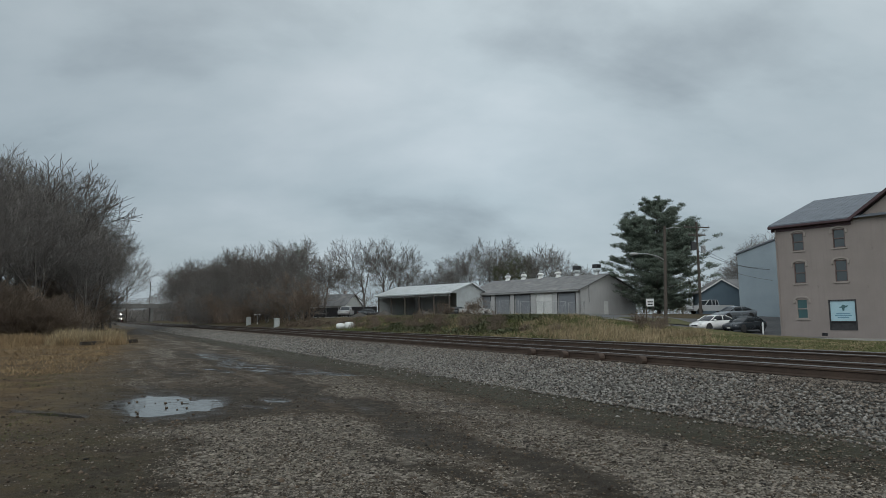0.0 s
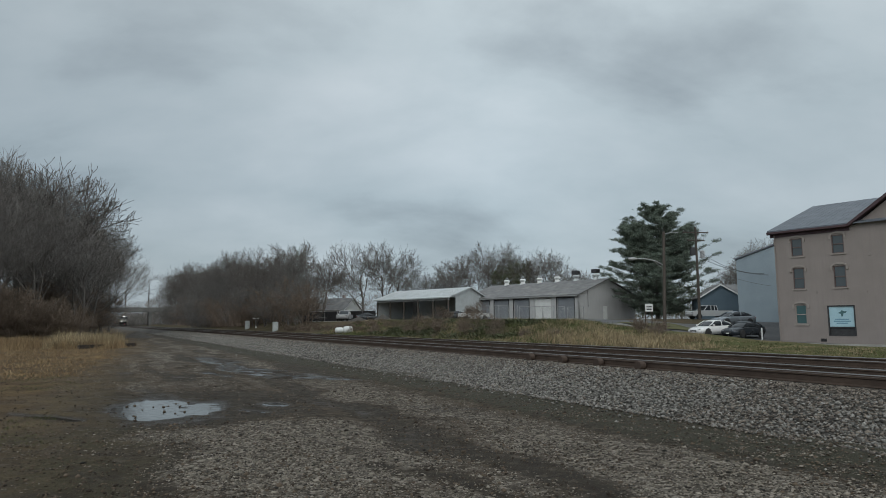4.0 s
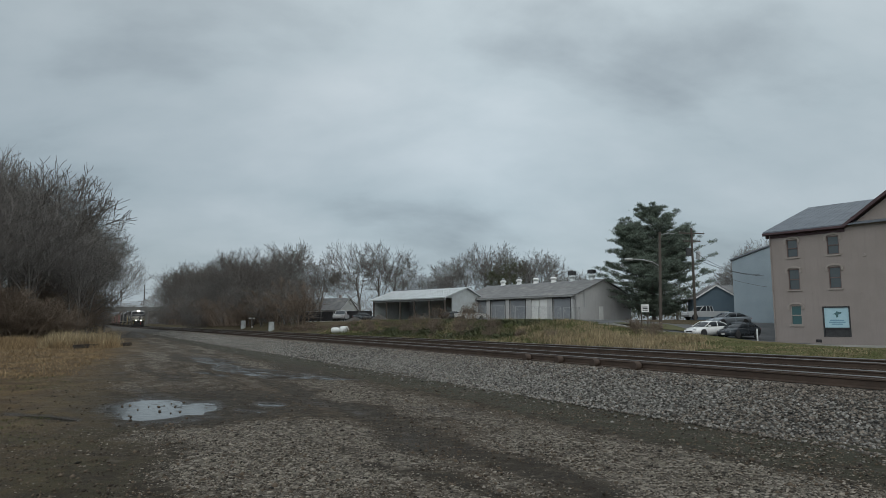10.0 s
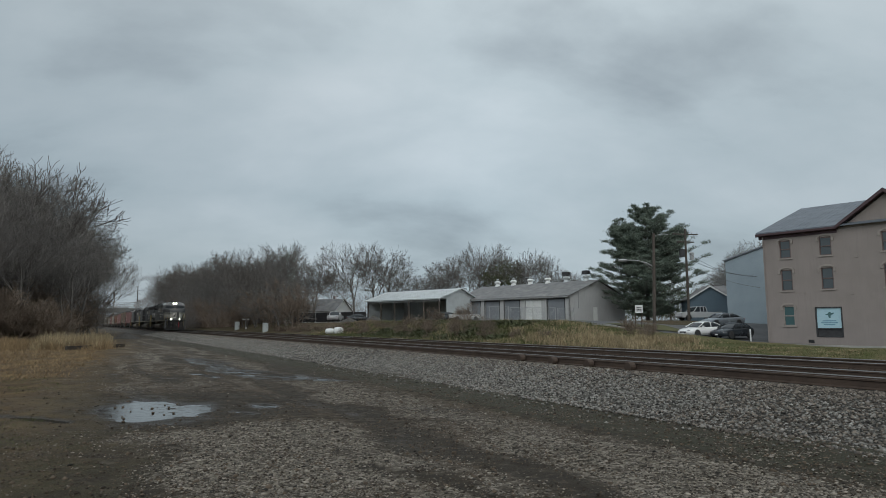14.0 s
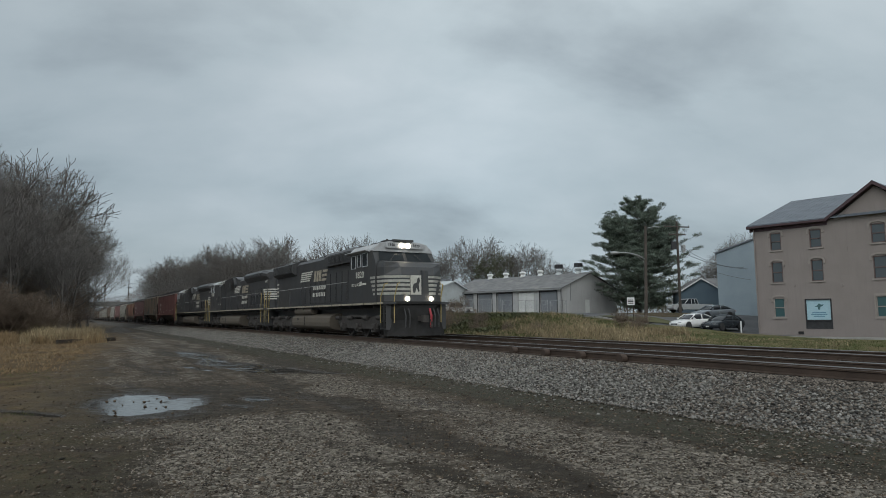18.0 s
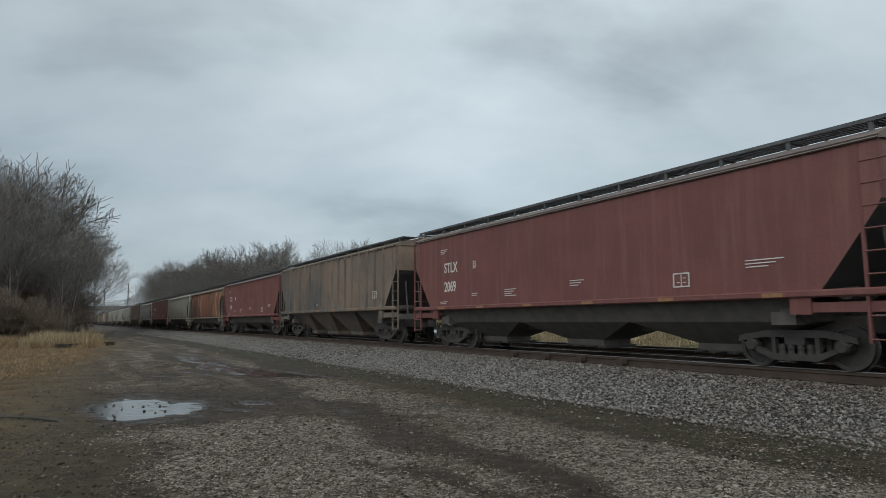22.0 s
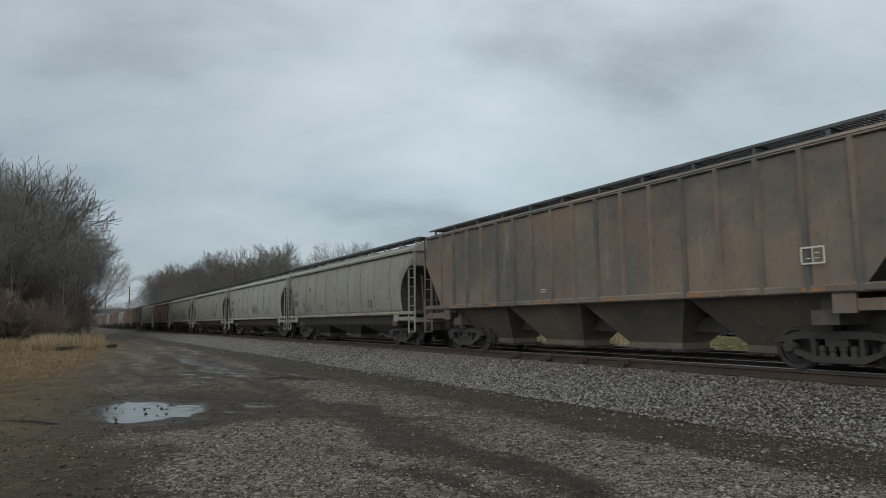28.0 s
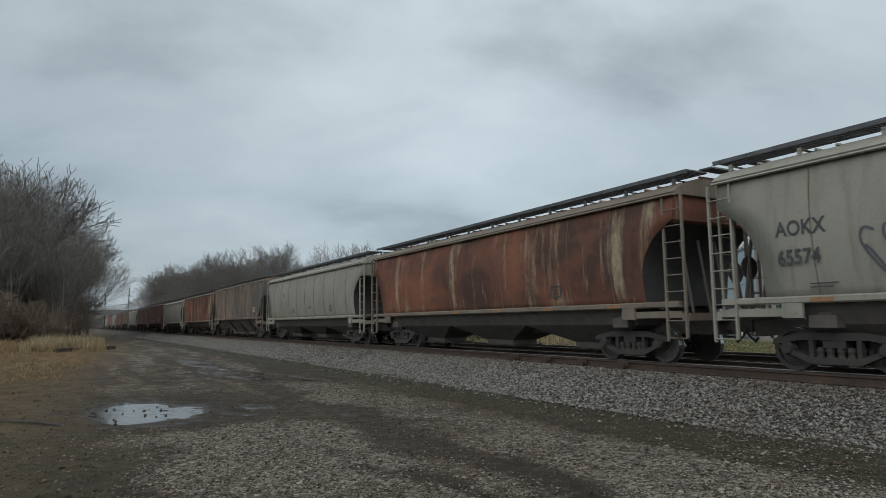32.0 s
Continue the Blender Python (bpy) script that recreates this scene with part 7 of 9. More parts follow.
def open_shed():
    b = empty("open_shed", pose(1.18, 108.0, 0, 0, 0, 133.8), "open-fronted pole shed with a pale tin roof", "shed")
    L, W, g, e = 19.6, 9.0, 1.6, 5.75
    bm = bmesh.new()
    prism(bm, ((0.6, e - 0.12), (-W * 0.55, e + 1.75), (-W * 0.55, e + 1.90), (0.6, e + 0.06)), -0.5, L + 0.5, "x")
    roof = part("roof", bm, TIN, b, "pale ribbed tin roof")
    for i in range(30):
        x = -0.4 + (L + 0.8) * i / 29
        bm = bmesh.new()
        prism(bm, ((0.6, e + 0.06), (-W * 0.55, e + 1.90), (-W * 0.55, e + 1.95), (0.6, e + 0.11)), x - 0.03, x + 0.03, "x")
        part("roof_rib", bm, TIN, roof)
    bm = bmesh.new()
    prism(bm, ((-W * 0.55, e + 1.75), (-W, e), (-W, e + 0.14), (-W * 0.55, e + 1.9)), -0.5, L + 0.5, "x")
    part("roof", bm, TIN, b)
    part("back_wall", boxed(0, L, -W, -W + 0.15, g, e), TIN, b)
    bm = bmesh.new()
    prism(bm, ((0.0, e), (-W, e), (-W * 0.55, e + 1.72)), 0.0, 0.12, "x")
    prism(bm, ((-1.5, g), (-W, g), (-W, e), (-1.5, e)), 0.0, 0.12, "x")
    part("gable_end", bm, TIN, b)
    part("gable_end", boxed(L - 0.12, L, -W, 0, g, e), TIN, b)
    part("eaves_beam", boxed(0, L, 0.02, 0.22, e - 0.45, e - 0.12), GALV, b)
    for i in range(6):
        x = 0.15 + (L - 0.3) * i / 5
        part("post", boxed(x - 0.11, x + 0.11, 0.0, 0.22, g, e - 0.3), POLEWOOD, b)


open_shed()


# ---- street, kerbs, drives ----
def draped(name, pts, widths, mat, lift, label, category, kind="structure", thick=0.0):
    """A strip along points, lying on the ground."""
    pts = [Vector((*p, 0)) for p in pts]
    fine, ww = [], []
    for i in range(len(pts) - 1):
        n = max(2, int((pts[i + 1] - pts[i]).length / 0.8))
        for k in range(n):
            fine.append(pts[i].lerp(pts[i + 1], k / n)), ww.append(widths[i] + (widths[i + 1] - widths[i]) * k / n)
    fine.append(pts[-1]), ww.append(widths[-1])
    verts, faces, m = [], [], 7
    for i, p in enumerate(fine):
        d = (fine[min(i + 1, len(fine) - 1)] - fine[max(i - 1, 0)]).normalized()
        o = Vector((-d.y, d.x, 0))
        for k in range(m):
            q = p + o * ww[i] * (k / (m - 1) - 0.5)
            verts.append((q.x, q.y, base_z(q.x, q.y) + lift))
    for i in range(len(fine) - 1):
        for k in range(m - 1):
            faces.append((i * m + k, (i + 1) * m + k, (i + 1) * m + k + 1, i * m + k + 1))
    if thick:
        n0 = len(verts)
        verts += [(x, y, z - thick) for x, y, z in verts]
        for i in range(len(fine) - 1):
            for k in (0, m - 1):
                faces.append((i * m + k, (i + 1) * m + k, n0 + (i + 1) * m + k, n0 + i * m + k))
    ob = new(name, from_arrays(name, verts, faces, mat))
    return tagged(ob, label, category, kind=kind)


draped("road", ((52, 31), (44, 39.5), (36, 48), (30, 54), (26.5, 59), (22, 66), (18, 76), (14, 86), (10, 95)), (3.2, 3.2, 3.2, 4.5, 9.0, 8.0, 9, 13, 14), ASPHALT, 0.04, "worn grey asphalt street and yard apron", "road")
draped("road_drive", ((28, 60), (33, 68), (39, 78), (44, 84)), (7, 7, 6, 5), ASPHALT, 0.055, "asphalt parking strip beside the grey building", "road")
draped("kerb", ((50.6, 29.8), (42.8, 38.2), (34.8, 46.7), (28.6, 52.4), (23.0, 56.2), (17.6, 60.2), (14.6, 65.5)), (0.28,) * 7, CONCRETE, 0.15, "pale concrete kerb along the street", "kerb", thick=0.3)
draped("pavement_verge", ((24.0, 60.6), (21.2, 63.6), (18.6, 67.0)), (2.4, 5.0, 2.2), material("mown_verge", (0.095, 0.09, 0.038), (0.07, 0.07, 0.03), rough=0.95, scale=1.5, fine=25, bump=0.6), 0.12, "small mown grass island beside the street", "grass")


# ---- street furniture ----
def street_lamp():
    x, y = 20.4, 59.0
    l = empty("street_lamp", pose(x, y, base_z(x, y) - 0.1), "weathered wooden pole with a long curved lamp arm", "street lamp")
    top = 10.0 - base_z(x, y)
    bm = bmesh.new()
    tube(bm, ((0, 0, 0), (0.15, 0, top * 0.5), (0.3, 0, top)), 0.17, 10, 0.12)
    part("pole", bm, POLEWOOD, l)
    bm = bmesh.new()
    h = 7.35 - base_z(x, y)
    tube(bm, ((0.2, 0, h - 0.55), (-0.5, -0.1, h - 0.15), (-1.4, -0.1, h + 0.08), (-2.3, -0.1, h + 0.12)), 0.045, 8)
    tube(bm, ((0.2, 0, h - 0.9), (-0.9, -0.1, h - 0.02)), 0.02, 5)
    arm = part("lamp_arm", bm, GALV, l)
    bm = bmesh.new()
    turned(bm, ((0.0, -0.45), (0.12, -0.4), (0.16, 0.0), (0.10, 0.35), (0.0, 0.4)), (-2.7, -0.1, h + 0.10), "x", 10)
    part("lamp_head", bm, GALV, arm)
    bm = bmesh.new()
    tube(bm, ((0.26, 0, top - 0.25), (1.2, 0.1, top - 0.05), (1.7, 0.1, top - 0.12)), 0.035, 6)
    part("bracket", bm, GALV, l)


street_lamp()


def utility_pole(x, y, top, arms, label, gear=True):
    z = base_z(x, y)
    u = empty("utility_pole", pose(x, y, z - 0.2, 0, 0, 12), label, "utility pole", "poles along the street")
    bm = bmesh.new()
    tube(bm, ((0, 0, 0), (0, 0, top - z)), 0.18, 10, 0.12)
    part("pole", bm, POLEWOOD, u)
    for dz, w in arms:
        bm = boxed(-w / 2, w / 2, -0.06, 0.06, top - z - dz - 0.07, top - z - dz + 0.07)
        arm = part("crossarm", bm, POLEWOOD, u)
        for k in (-1, -0.55, 0.55, 1):
            bm = bmesh.new()
            turned(bm, ((0.02, 0.0), (0.05, 0.06), (0.03, 0.12), (0.05, 0.16), (0.0, 0.22)), (k * (w / 2 - 0.1), 0, top - z - dz + 0.07), "z", 8)
            part("insulator", bm, GALV, arm)
    if gear:
        for dx in (0.75,):
            bm = bmesh.new()
            turned(bm, ((0.0, 0.0), (0.26, 0.02), (0.28, 0.9), (0.20, 1.0), (0.0, 1.05)), (dx, -0.1, top - z - 4.0), "z", 12)
            part("transformer", bm, GALV, u)
        bm = boxed(-0.9, -0.2, -0.1, 0.1, top - z - 3.6, top - z - 2.6, bevel=0.03)
        part("switch_box", bm, DARKWOOD, u)
    return u


utility_pole(32.1, 80.0, 13.6, ((0.7, 3.6), (1.7, 2.4)), "tall wooden utility pole with crossarms and a transformer")


def wire(name, a, b, sag, r=0.02):
    bm = bmesh.new()
    a, b = Vector(a), Vector(b)
    tube(bm, [a.lerp(b, k / 12) + Vector((0, 0, -sag * 4 * (k / 12) * (1 - k / 12))) for k in range(13)], r, 4)
    return tagged(new(name, mesh_of(name, bm, BLACK_ROOF)), "thin black overhead wire strung from the pole", "wire", "overhead wires")


wire("overhead_wire", (32.3, 80.0, 9.6), (38.4, 74.9, 6.9), 0.5, 0.03)
wire("overhead_wire", (32.3, 80.0, 10.4), (38.0, 75.1, 7.1), 0.8, 0.02)
wire("overhead_wire", (32.3, 80.0, 8.7), (38.6, 74.8, 5.6), 0.4, 0.02)


def yard_sign():
    x, y = 20.0, 62.0
    g = base_z(x, y)
    b = empty("sign", pose(x, y, g - 0.1, 0, 0, -6), "white notice board on two leaning posts", "sign")
    for dx in (-0.32, 0.3):
        bm = bmesh.new()
        tube(bm, ((dx - 0.1, 0, 0), (dx, 0, 2.0)), 0.05, 6)
        part("post", bm, POLEWOOD, b)
    part("board", boxed(-0.36, 0.36, -0.05, -0.0, 1.55, 2.30, bevel=0.01), WHITEDOOR, b)
    for k in range(3):
        bm = bmesh.new()
        quad_box(bm, -0.24, 0.24, -0.06, -0.05, 1.70 + 0.15 * k, 1.78 + 0.15 * k)
        part("lettering_bar", bm, DARKWOOD, b)


yard_sign()


def bollard(x, y):
    bm = bmesh.new()
    turned(bm, ((0.0, 0.0), (0.07, 0.0), (0.07, 1.05), (0.05, 1.12), (0.0, 1.13)), (0, 0, 0), "z", 10)
    ob = new("bollard", mesh_of("bollard", bm, WHITEDOOR))
    ob.location = (x, y, base_z(x, y))
    tagged(ob, "white steel bollard beside the tan building", "bollard")


bollard(28.6, 57.6)


def yard_fence(x0, y0, x1, y1, n, label, h=1.9):
    g = empty("fence", Matrix(), label, "fence")
    a, b = Vector((x0, y0)), Vector((x1, y1))
    tops = []
    for i in range(n):
        q = a.lerp(b, i / (n - 1))
        z = base_z(q.x, q.y)
        bm = bmesh.new()
        tube(bm, ((q.x, q.y, z - 0.1), (q.x, q.y, z + h)), 0.04, 6)
        part("post", bm, GALV, g)
        tops.append((q.x, q.y, z + h - 0.04))
    for dz in (0, -h + 0.2):
        bm = bmesh.new()
        tube(bm, [(x, y, z + dz) for x, y, z in tops], 0.028, 5)
        part("rail", bm, GALV, g)
    bm = bmesh.new()
    m = int((b - a).length / 0.16)
    for i in range(m):
        for s in (-1, 1):
            q0, q1 = a.lerp(b, i / m), a.lerp(b, min(1, max(0, (i + s * 11) / m)))
            z0 = base_z(q0.x, q0.y)
            tube(bm, ((q0.x, q0.y, z0 + 0.1), (q1.x, q1.y, z0 + h - 0.05)), 0.006, 3)
    w = part("chain_link", bm, GALV, g)
    w["kind"] = "stuff"


yard_fence(18.6, 95.5, 20.4, 92.5, 3, "chain-link gate beside the workshop")
yard_fence(11.2, 93.4, 18.2, 95.3, 5, "chain-link fence along the workshop forecourt", 2.0)
yard_fence(5.8, 97.5, 11.0, 93.5, 5, "chain-link yard fence before the workshop doors", 2.2)


def screen_fence(x0, y0, x1, y1, n, h):
    g = empty("fence", Matrix(), "dark screened fence at the back of the yard", "fence")
    a, b = Vector((x0, y0)), Vector((x1, y1))
    for i in range(n):
        p, q = a.lerp(b, i / n), a.lerp(b, (i + 1) / n)
        z = base_z(p.x, p.y)
        bm = bmesh.new()
        tube(bm, ((p.x, p.y, z - 0.1), (p.x, p.y, z + h + 0.1)), 0.05, 6)
        part("post", bm, GALV, g)
        bm = bmesh.new()
        zq = base_z(q.x, q.y)
        lo = [bm.verts.new(c) for c in ((p.x, p.y, z + 0.1), (q.x, q.y, zq + 0.1), (q.x, q.y, zq + h), (p.x, p.y, z + h))]
        bmesh.ops.solidify(bm, geom=[bm.faces.new(lo)], thickness=0.04)
        part("screen", bm, DARKWOOD, g)


screen_fence(-27.5, 124, -12.5, 120, 6, 1.9)


# ---- vehicles ----
def rounded(bm, offset, segs=2):
    bmesh.ops.bevel(bm, geom=bm.edges[:], offset=offset, segments=segs, affect="EDGES")
    return bm


def car_wheels(car, xs, r, y):
    for x in xs:
        for side in (-1, 1):
            bm = bmesh.new()
            turned(bm, ((r * 0.62, -0.1), (r * 0.95, -0.1), (r, -0.06), (r, 0.06), (r * 0.95, 0.1), (r * 0.62, 0.1)), (x, side * y, r), "y", 16)
            w = part("wheel", bm, TYRE, car)
            bm = bmesh.new()
            turned(bm, ((0.0, -0.07), (r * 0.25, -0.08), (r * 0.64, -0.04), (r * 0.64, 0.04), (r * 0.25, 0.08), (0.0, 0.07)), (x, side * y, r), "y", 10)
            part("rim", bm, ALLOY, w)


def loft(stations, rings):
    """A smooth skin through cross-sections: each station is x and a scale list for the ring's (y, z) pairs."""
    bm = bmesh.new()
    cols = []
    for x, ring in zip(stations, rings):
        cols.append([bm.verts.new((x, y, z)) for y, z in ring])
    fs = []
    n = len(rings[0])
    for u, w in zip(cols, cols[1:]):
        for k in range(n - 1):
            fs.append(bm.faces.new((u[k], u[k + 1], w[k + 1], w[k])))
        fs.append(bm.faces.new((u[n - 1], u[0], w[0], w[n - 1])))
    fs.append(bm.faces.new(cols[0])), fs.append(bm.faces.new(cols[-1]))
    bmesh.ops.recalc_face_normals(bm, faces=fs)
    return bm


def sedan(x, y, turn, paint, label, boot=True, lift=0.0):
    """A four-door saloon; its nose points along +x."""
    car = empty("car", pose(x, y, base_z(x, y) + 0.05 + lift, 0, 0, turn), label, "car", "parked cars")
    # stations from tail to nose: x, half width, sill, waist, deck
    st = ((-2.32, 0.66, 0.42, 0.72, 0.92), (-2.22, 0.80, 0.30, 0.78, 1.00), (-1.75, 0.87, 0.24, 0.82, 1.04), (-1.0, 0.89, 0.22, 0.84, 1.02), (0.0, 0.89, 0.22, 0.82, 0.98), (0.9, 0.89, 0.22, 0.80, 0.96), (1.5, 0.88, 0.24, 0.76, 0.88), (2.0, 0.83, 0.26, 0.68, 0.78), (2.25, 0.70, 0.34, 0.60, 0.68), (2.33, 0.50, 0.42, 0.54, 0.60))
    rings = [[(-w * 0.88, lo), (-w, (lo + mid) / 2), (-w * 0.985, mid), (-w * 0.86, top - 0.03), (-w * 0.5, top), (0, top + 0.015), (w * 0.5, top), (w * 0.86, top - 0.03), (w * 0.985, mid), (w, (lo + mid) / 2), (w * 0.88, lo)] for _, w, lo, mid, top in st]
    part("body", loft([q[0] for q in st], rings), paint, car, smooth=True)
    # glasshouse: waist to roof
    gl = ((-1.85, 0.74, 1.02, 0.70, 1.03), (-1.35, 0.77, 1.00, 0.62, 1.26), (-0.85, 0.78, 0.98, 0.58, 1.40), (-0.2, 0.78, 0.97, 0.58, 1.44), (0.25, 0.78, 0.96, 0.57, 1.41), (0.7, 0.77, 0.95, 0.60, 1.20), (1.15, 0.73, 0.93, 0.70, 0.95))
    rings = [[(-w, lo), (-w * 0.93, (lo + top) / 2), (-t, top - 0.02), (0, top + 0.01), (t, top - 0.02), (w * 0.93, (lo + top) / 2), (w, lo)] for _, w, lo, t, top in gl]
    part("glasshouse", loft([q[0] for q in gl], rings), CARGLASS, car, "dark windows", smooth=True)
    rf = ((-1.05, 0.56, 1.355), (-0.8, 0.585, 1.415), (-0.2, 0.59, 1.455), (0.2, 0.58, 1.43), (0.38, 0.55, 1.36))
    rings = [[(-w, z - 0.03), (-w * 0.7, z + 0.005), (0, z + 0.02), (w * 0.7, z + 0.005), (w, z - 0.03), (w, z - 0.06), (-w, z - 0.06)] for _, w, z in rf]
    part("roof", loft([q[0] for q in rf], rings), paint, car, smooth=True)
    for sx in (-1, 1):
        for pts in (((1.12, 0.74, 0.95), (0.72, 0.71, 1.18), (0.28, 0.60, 1.41)), ((-0.38, 0.79, 0.97), (-0.42, 0.73, 1.22), (-0.45, 0.60, 1.42)), ((-1.80, 0.75, 1.02), (-1.32, 0.70, 1.26), (-0.9, 0.60, 1.40))):
            bm = bmesh.new()
            tube(bm, [(a, sx * b2, c) for a, b2, c in pts], 0.04, 6)
            part("pillar", bm, paint, car)
        part("headlight", rounded(boxed(2.05, 2.26, sx * 0.52 - 0.17, sx * 0.52 + 0.17, 0.57, 0.70), 0.03), ALLOY, car)
        part("tail_light", rounded(boxed(-2.31, -2.2, sx * 0.55 - 0.2, sx * 0.55 + 0.2, 0.72, 0.88), 0.02), plain("tail_red", (0.25, 0.02, 0.02), 0.3), car)
        part("mirror", rounded(boxed(0.72, 0.9, sx * 0.96 - 0.1, sx * 0.96 + 0.1, 0.95, 1.09), 0.03), paint, car)
        for wx in (-1.4, 1.42):
            bm = bmesh.new()
            turned(bm, ((0.0, 0.0), (0.39, 0.0), (0.39, 0.02), (0.0, 0.02)), (wx, sx * 0.872 - 0.01, 0.36), "y", 16)
            part("wheel_arch", bm, TYRE, car)
    part("grille", boxed(2.26, 2.345, -0.34, 0.34, 0.44, 0.57), DARKWOOD, car)
    part("number_plate", boxed(2.345, 2.36, -0.16, 0.16, 0.36, 0.46), PLACARD, car)
    car_wheels(car, (-1.4, 1.42), 0.33, 0.84)
    return car


def pickup(x, y, turn, paint, label):
    car = empty("pickup_truck", pose(x, y, base_z(x, y) + 0.06, 0, 0, turn), label, "pickup truck", "parked cars")
    bm = bmesh.new()
    prism(bm, ((-2.8, 0.5), (-2.8, 1.12), (-0.75, 1.12), (-0.7, 1.15), (1.15, 1.15), (2.5, 1.08), (2.7, 0.95), (2.7, 0.45), (2.3, 0.42), (2.2, 0.66), (1.85, 0.82), (1.5, 0.66), (1.4, 0.42), (-1.3, 0.42), (-1.4, 0.66), (-1.75, 0.82), (-2.1, 0.66), (-2.2, 0.46)), -0.95, 0.95)
    part("body", bm, paint, car)
    bm = bmesh.new()
    prism(bm, ((-0.75, 1.12), (-0.62, 1.76), (0.55, 1.78), (1.2, 1.12)), -0.90, 0.90)
    for v in bm.verts:
        if v.co.z > 1.5:
            v.co.y *= 0.85
    part("cab_glass", bm, CARGLASS, car)
    bm = bmesh.new()
    prism(bm, ((-0.68, 1.74), (-0.6, 1.82), (0.5, 1.83), (0.62, 1.74)), -0.76, 0.76)
    part("cab_roof", bm, paint, car)
    for sx in (-1, 1):
        for a, b in (((1.2, 1.12), (0.55, 1.78)), ((0.2, 1.12), (0.15, 1.78)), ((-0.3, 1.12), (-0.3, 1.78)), ((-0.75, 1.12), (-0.62, 1.78))):
            bm = bmesh.new()
            tube(bm, ((a[0], sx * 0.91, a[1]), (b[0], sx * 0.78, b[1])), 0.05, 5)
            part("pillar", bm, paint, car)
        part("headlight", boxed(2.62, 2.72, sx * 0.68 - 0.16, sx * 0.68 + 0.16, 0.82, 1.0), ALLOY, car)
    part("bed_floor", boxed(-2.75, -0.8, -0.85, 0.85, 1.125, 1.14), DARKWOOD, car)
    part("bumper", boxed(2.70, 2.82, -0.92, 0.92, 0.45, 0.66), ALLOY, car)
    car_wheels(car, (-1.75, 1.85), 0.39, 0.84)
    return car


def car_paint(name, c, metal=0.3):
    return material(name, c, tuple(v * 0.9 for v in c), rough=0.25, metal=metal, scale=2, fine=60, bump=0.0, spec=0.5)


sedan(24.75, 59.0, 205, car_paint("white_car_paint", (0.70, 0.70, 0.70), 0.0), "white four-door saloon parked at the kerb")
sedan(27.4, 58.6, 212, car_paint("black_car_paint", (0.035, 0.042, 0.05)), "dark blue-grey saloon parked beside the white car")
sedan(30.6, 67.6, 196, car_paint("silver_car_paint", (0.26, 0.29, 0.32)), "silver saloon parked behind the other cars")
pickup(34.5, 83.0, 188, car_paint("pale_pickup_paint", (0.52, 0.53, 0.54), 0.1), "silver-white pickup truck parked beyond the saloons")
pickup(-17.2, 113.0, 268, car_paint("white_truck_paint", (0.42, 0.42, 0.42), 0.0), "white pickup truck in the yard")
sedan(-13.6, 118.0, 10, car_paint("old_dark_paint", (0.05, 0.055, 0.06)), "dark car parked in the scrap yard")
sedan(2.4, 105.5, 20, car_paint("shed_car_paint", (0.04, 0.045, 0.05)), "dark car parked by the open shed")
pickup(5.0, 106.0, 30, car_paint("white_van_paint", (0.55, 0.55, 0.54), 0.0), "white truck parked under the shed gable")


# ---- line-side things ----
def cabinet(x, y, z, w, h, label):
    c = empty("relay_cabinet", pose(x, y, z, 0, 0, 25), label, "relay cabinet", "cabinets beside the line")
    part("plinth", boxed(-w * 0.35, w * 0.35, -0.25, 0.25, -0.3, 0.14), CONCRETE, c)
    part("body", boxed(-w / 2, w / 2, -0.35, 0.35, 0.12, h, bevel=0.02), TIN, c)
    part("lid", boxed(-w / 2 - 0.06, w / 2 + 0.06, -0.42, 0.42, h, h + 0.07, bevel=0.015), TIN, c)
    part("door", boxed(-w / 2 + 0.08, w / 2 - 0.08, -0.375, -0.352, 0.22, h - 0.1), TIN, c)
    part("door_handle", boxed(w * 0.22, w * 0.26, -0.40, -0.375, h * 0.5, h * 0.62), DARKWOOD, c)


for s, p, w, hh in ((115.5, 22.6, 0.72, 1.75), (94.9, 22.6, 0.72, 1.5)):
    q = at(s, p, 0, False)
    cabinet(q.x, q.y, 0.2, w, hh, "pale grey steel relay cabinet beside the track")


def line_sign():
    q = at(111.3, 23.2, 0, False)
    b = empty("line_sign", pose(q.x, q.y, 0.3, 0, 0, 28), "white T-shaped board on a post beside the line", "sign")
    bm = bmesh.new()
    tube(bm, ((0, 0, 0), (0, 0, 2.1)), 0.05, 6)
    part("post", bm, GALV, b)
    part("board", boxed(-0.55, 0.55, -0.03, 0.03, 2.0, 2.2), PLACARD, b)
    part("plate", boxed(-0.08, 0.14, -0.06, -0.03, 0.35, 0.75), PLACARD, b)


line_sign()


def white_drums():
    q = at(65.8, 23.0, 0, False)
    d = empty("plastic_tank", pose(q.x, q.y, 0.72, 0, 0, 20), "pair of white tanks lying on the bank", "tank")
    for dx, r, l in ((-0.52, 0.30, 0.46), (0.42, 0.42, 0.56)):
        bm = bmesh.new()
        turned(bm, ((0.0, -l), (r * 0.6, -l * 0.93), (r * 0.92, -l * 0.7), (r, -l * 0.3), (r, l * 0.3), (r * 0.92, l * 0.7), (r * 0.6, l * 0.93), (0.0, l)), (dx, 0, 0.10), "x", 16)
        part("drum", bm, WHITEDOOR, d, smooth=True)
    for dx in (-0.4, 0.3):
        part("foot", boxed(dx - 0.06, dx + 0.06, -0.28, 0.28, -0.6, -0.2), DARKWOOD, d)
    bm = bmesh.new()
    tube(bm, ((-0.7, 0, 0.38), (-0.25, 0, 0.56), (0.2, 0, 0.52)), 0.03, 5)
    part("pipe", bm, DARKWOOD, d)


white_drums()


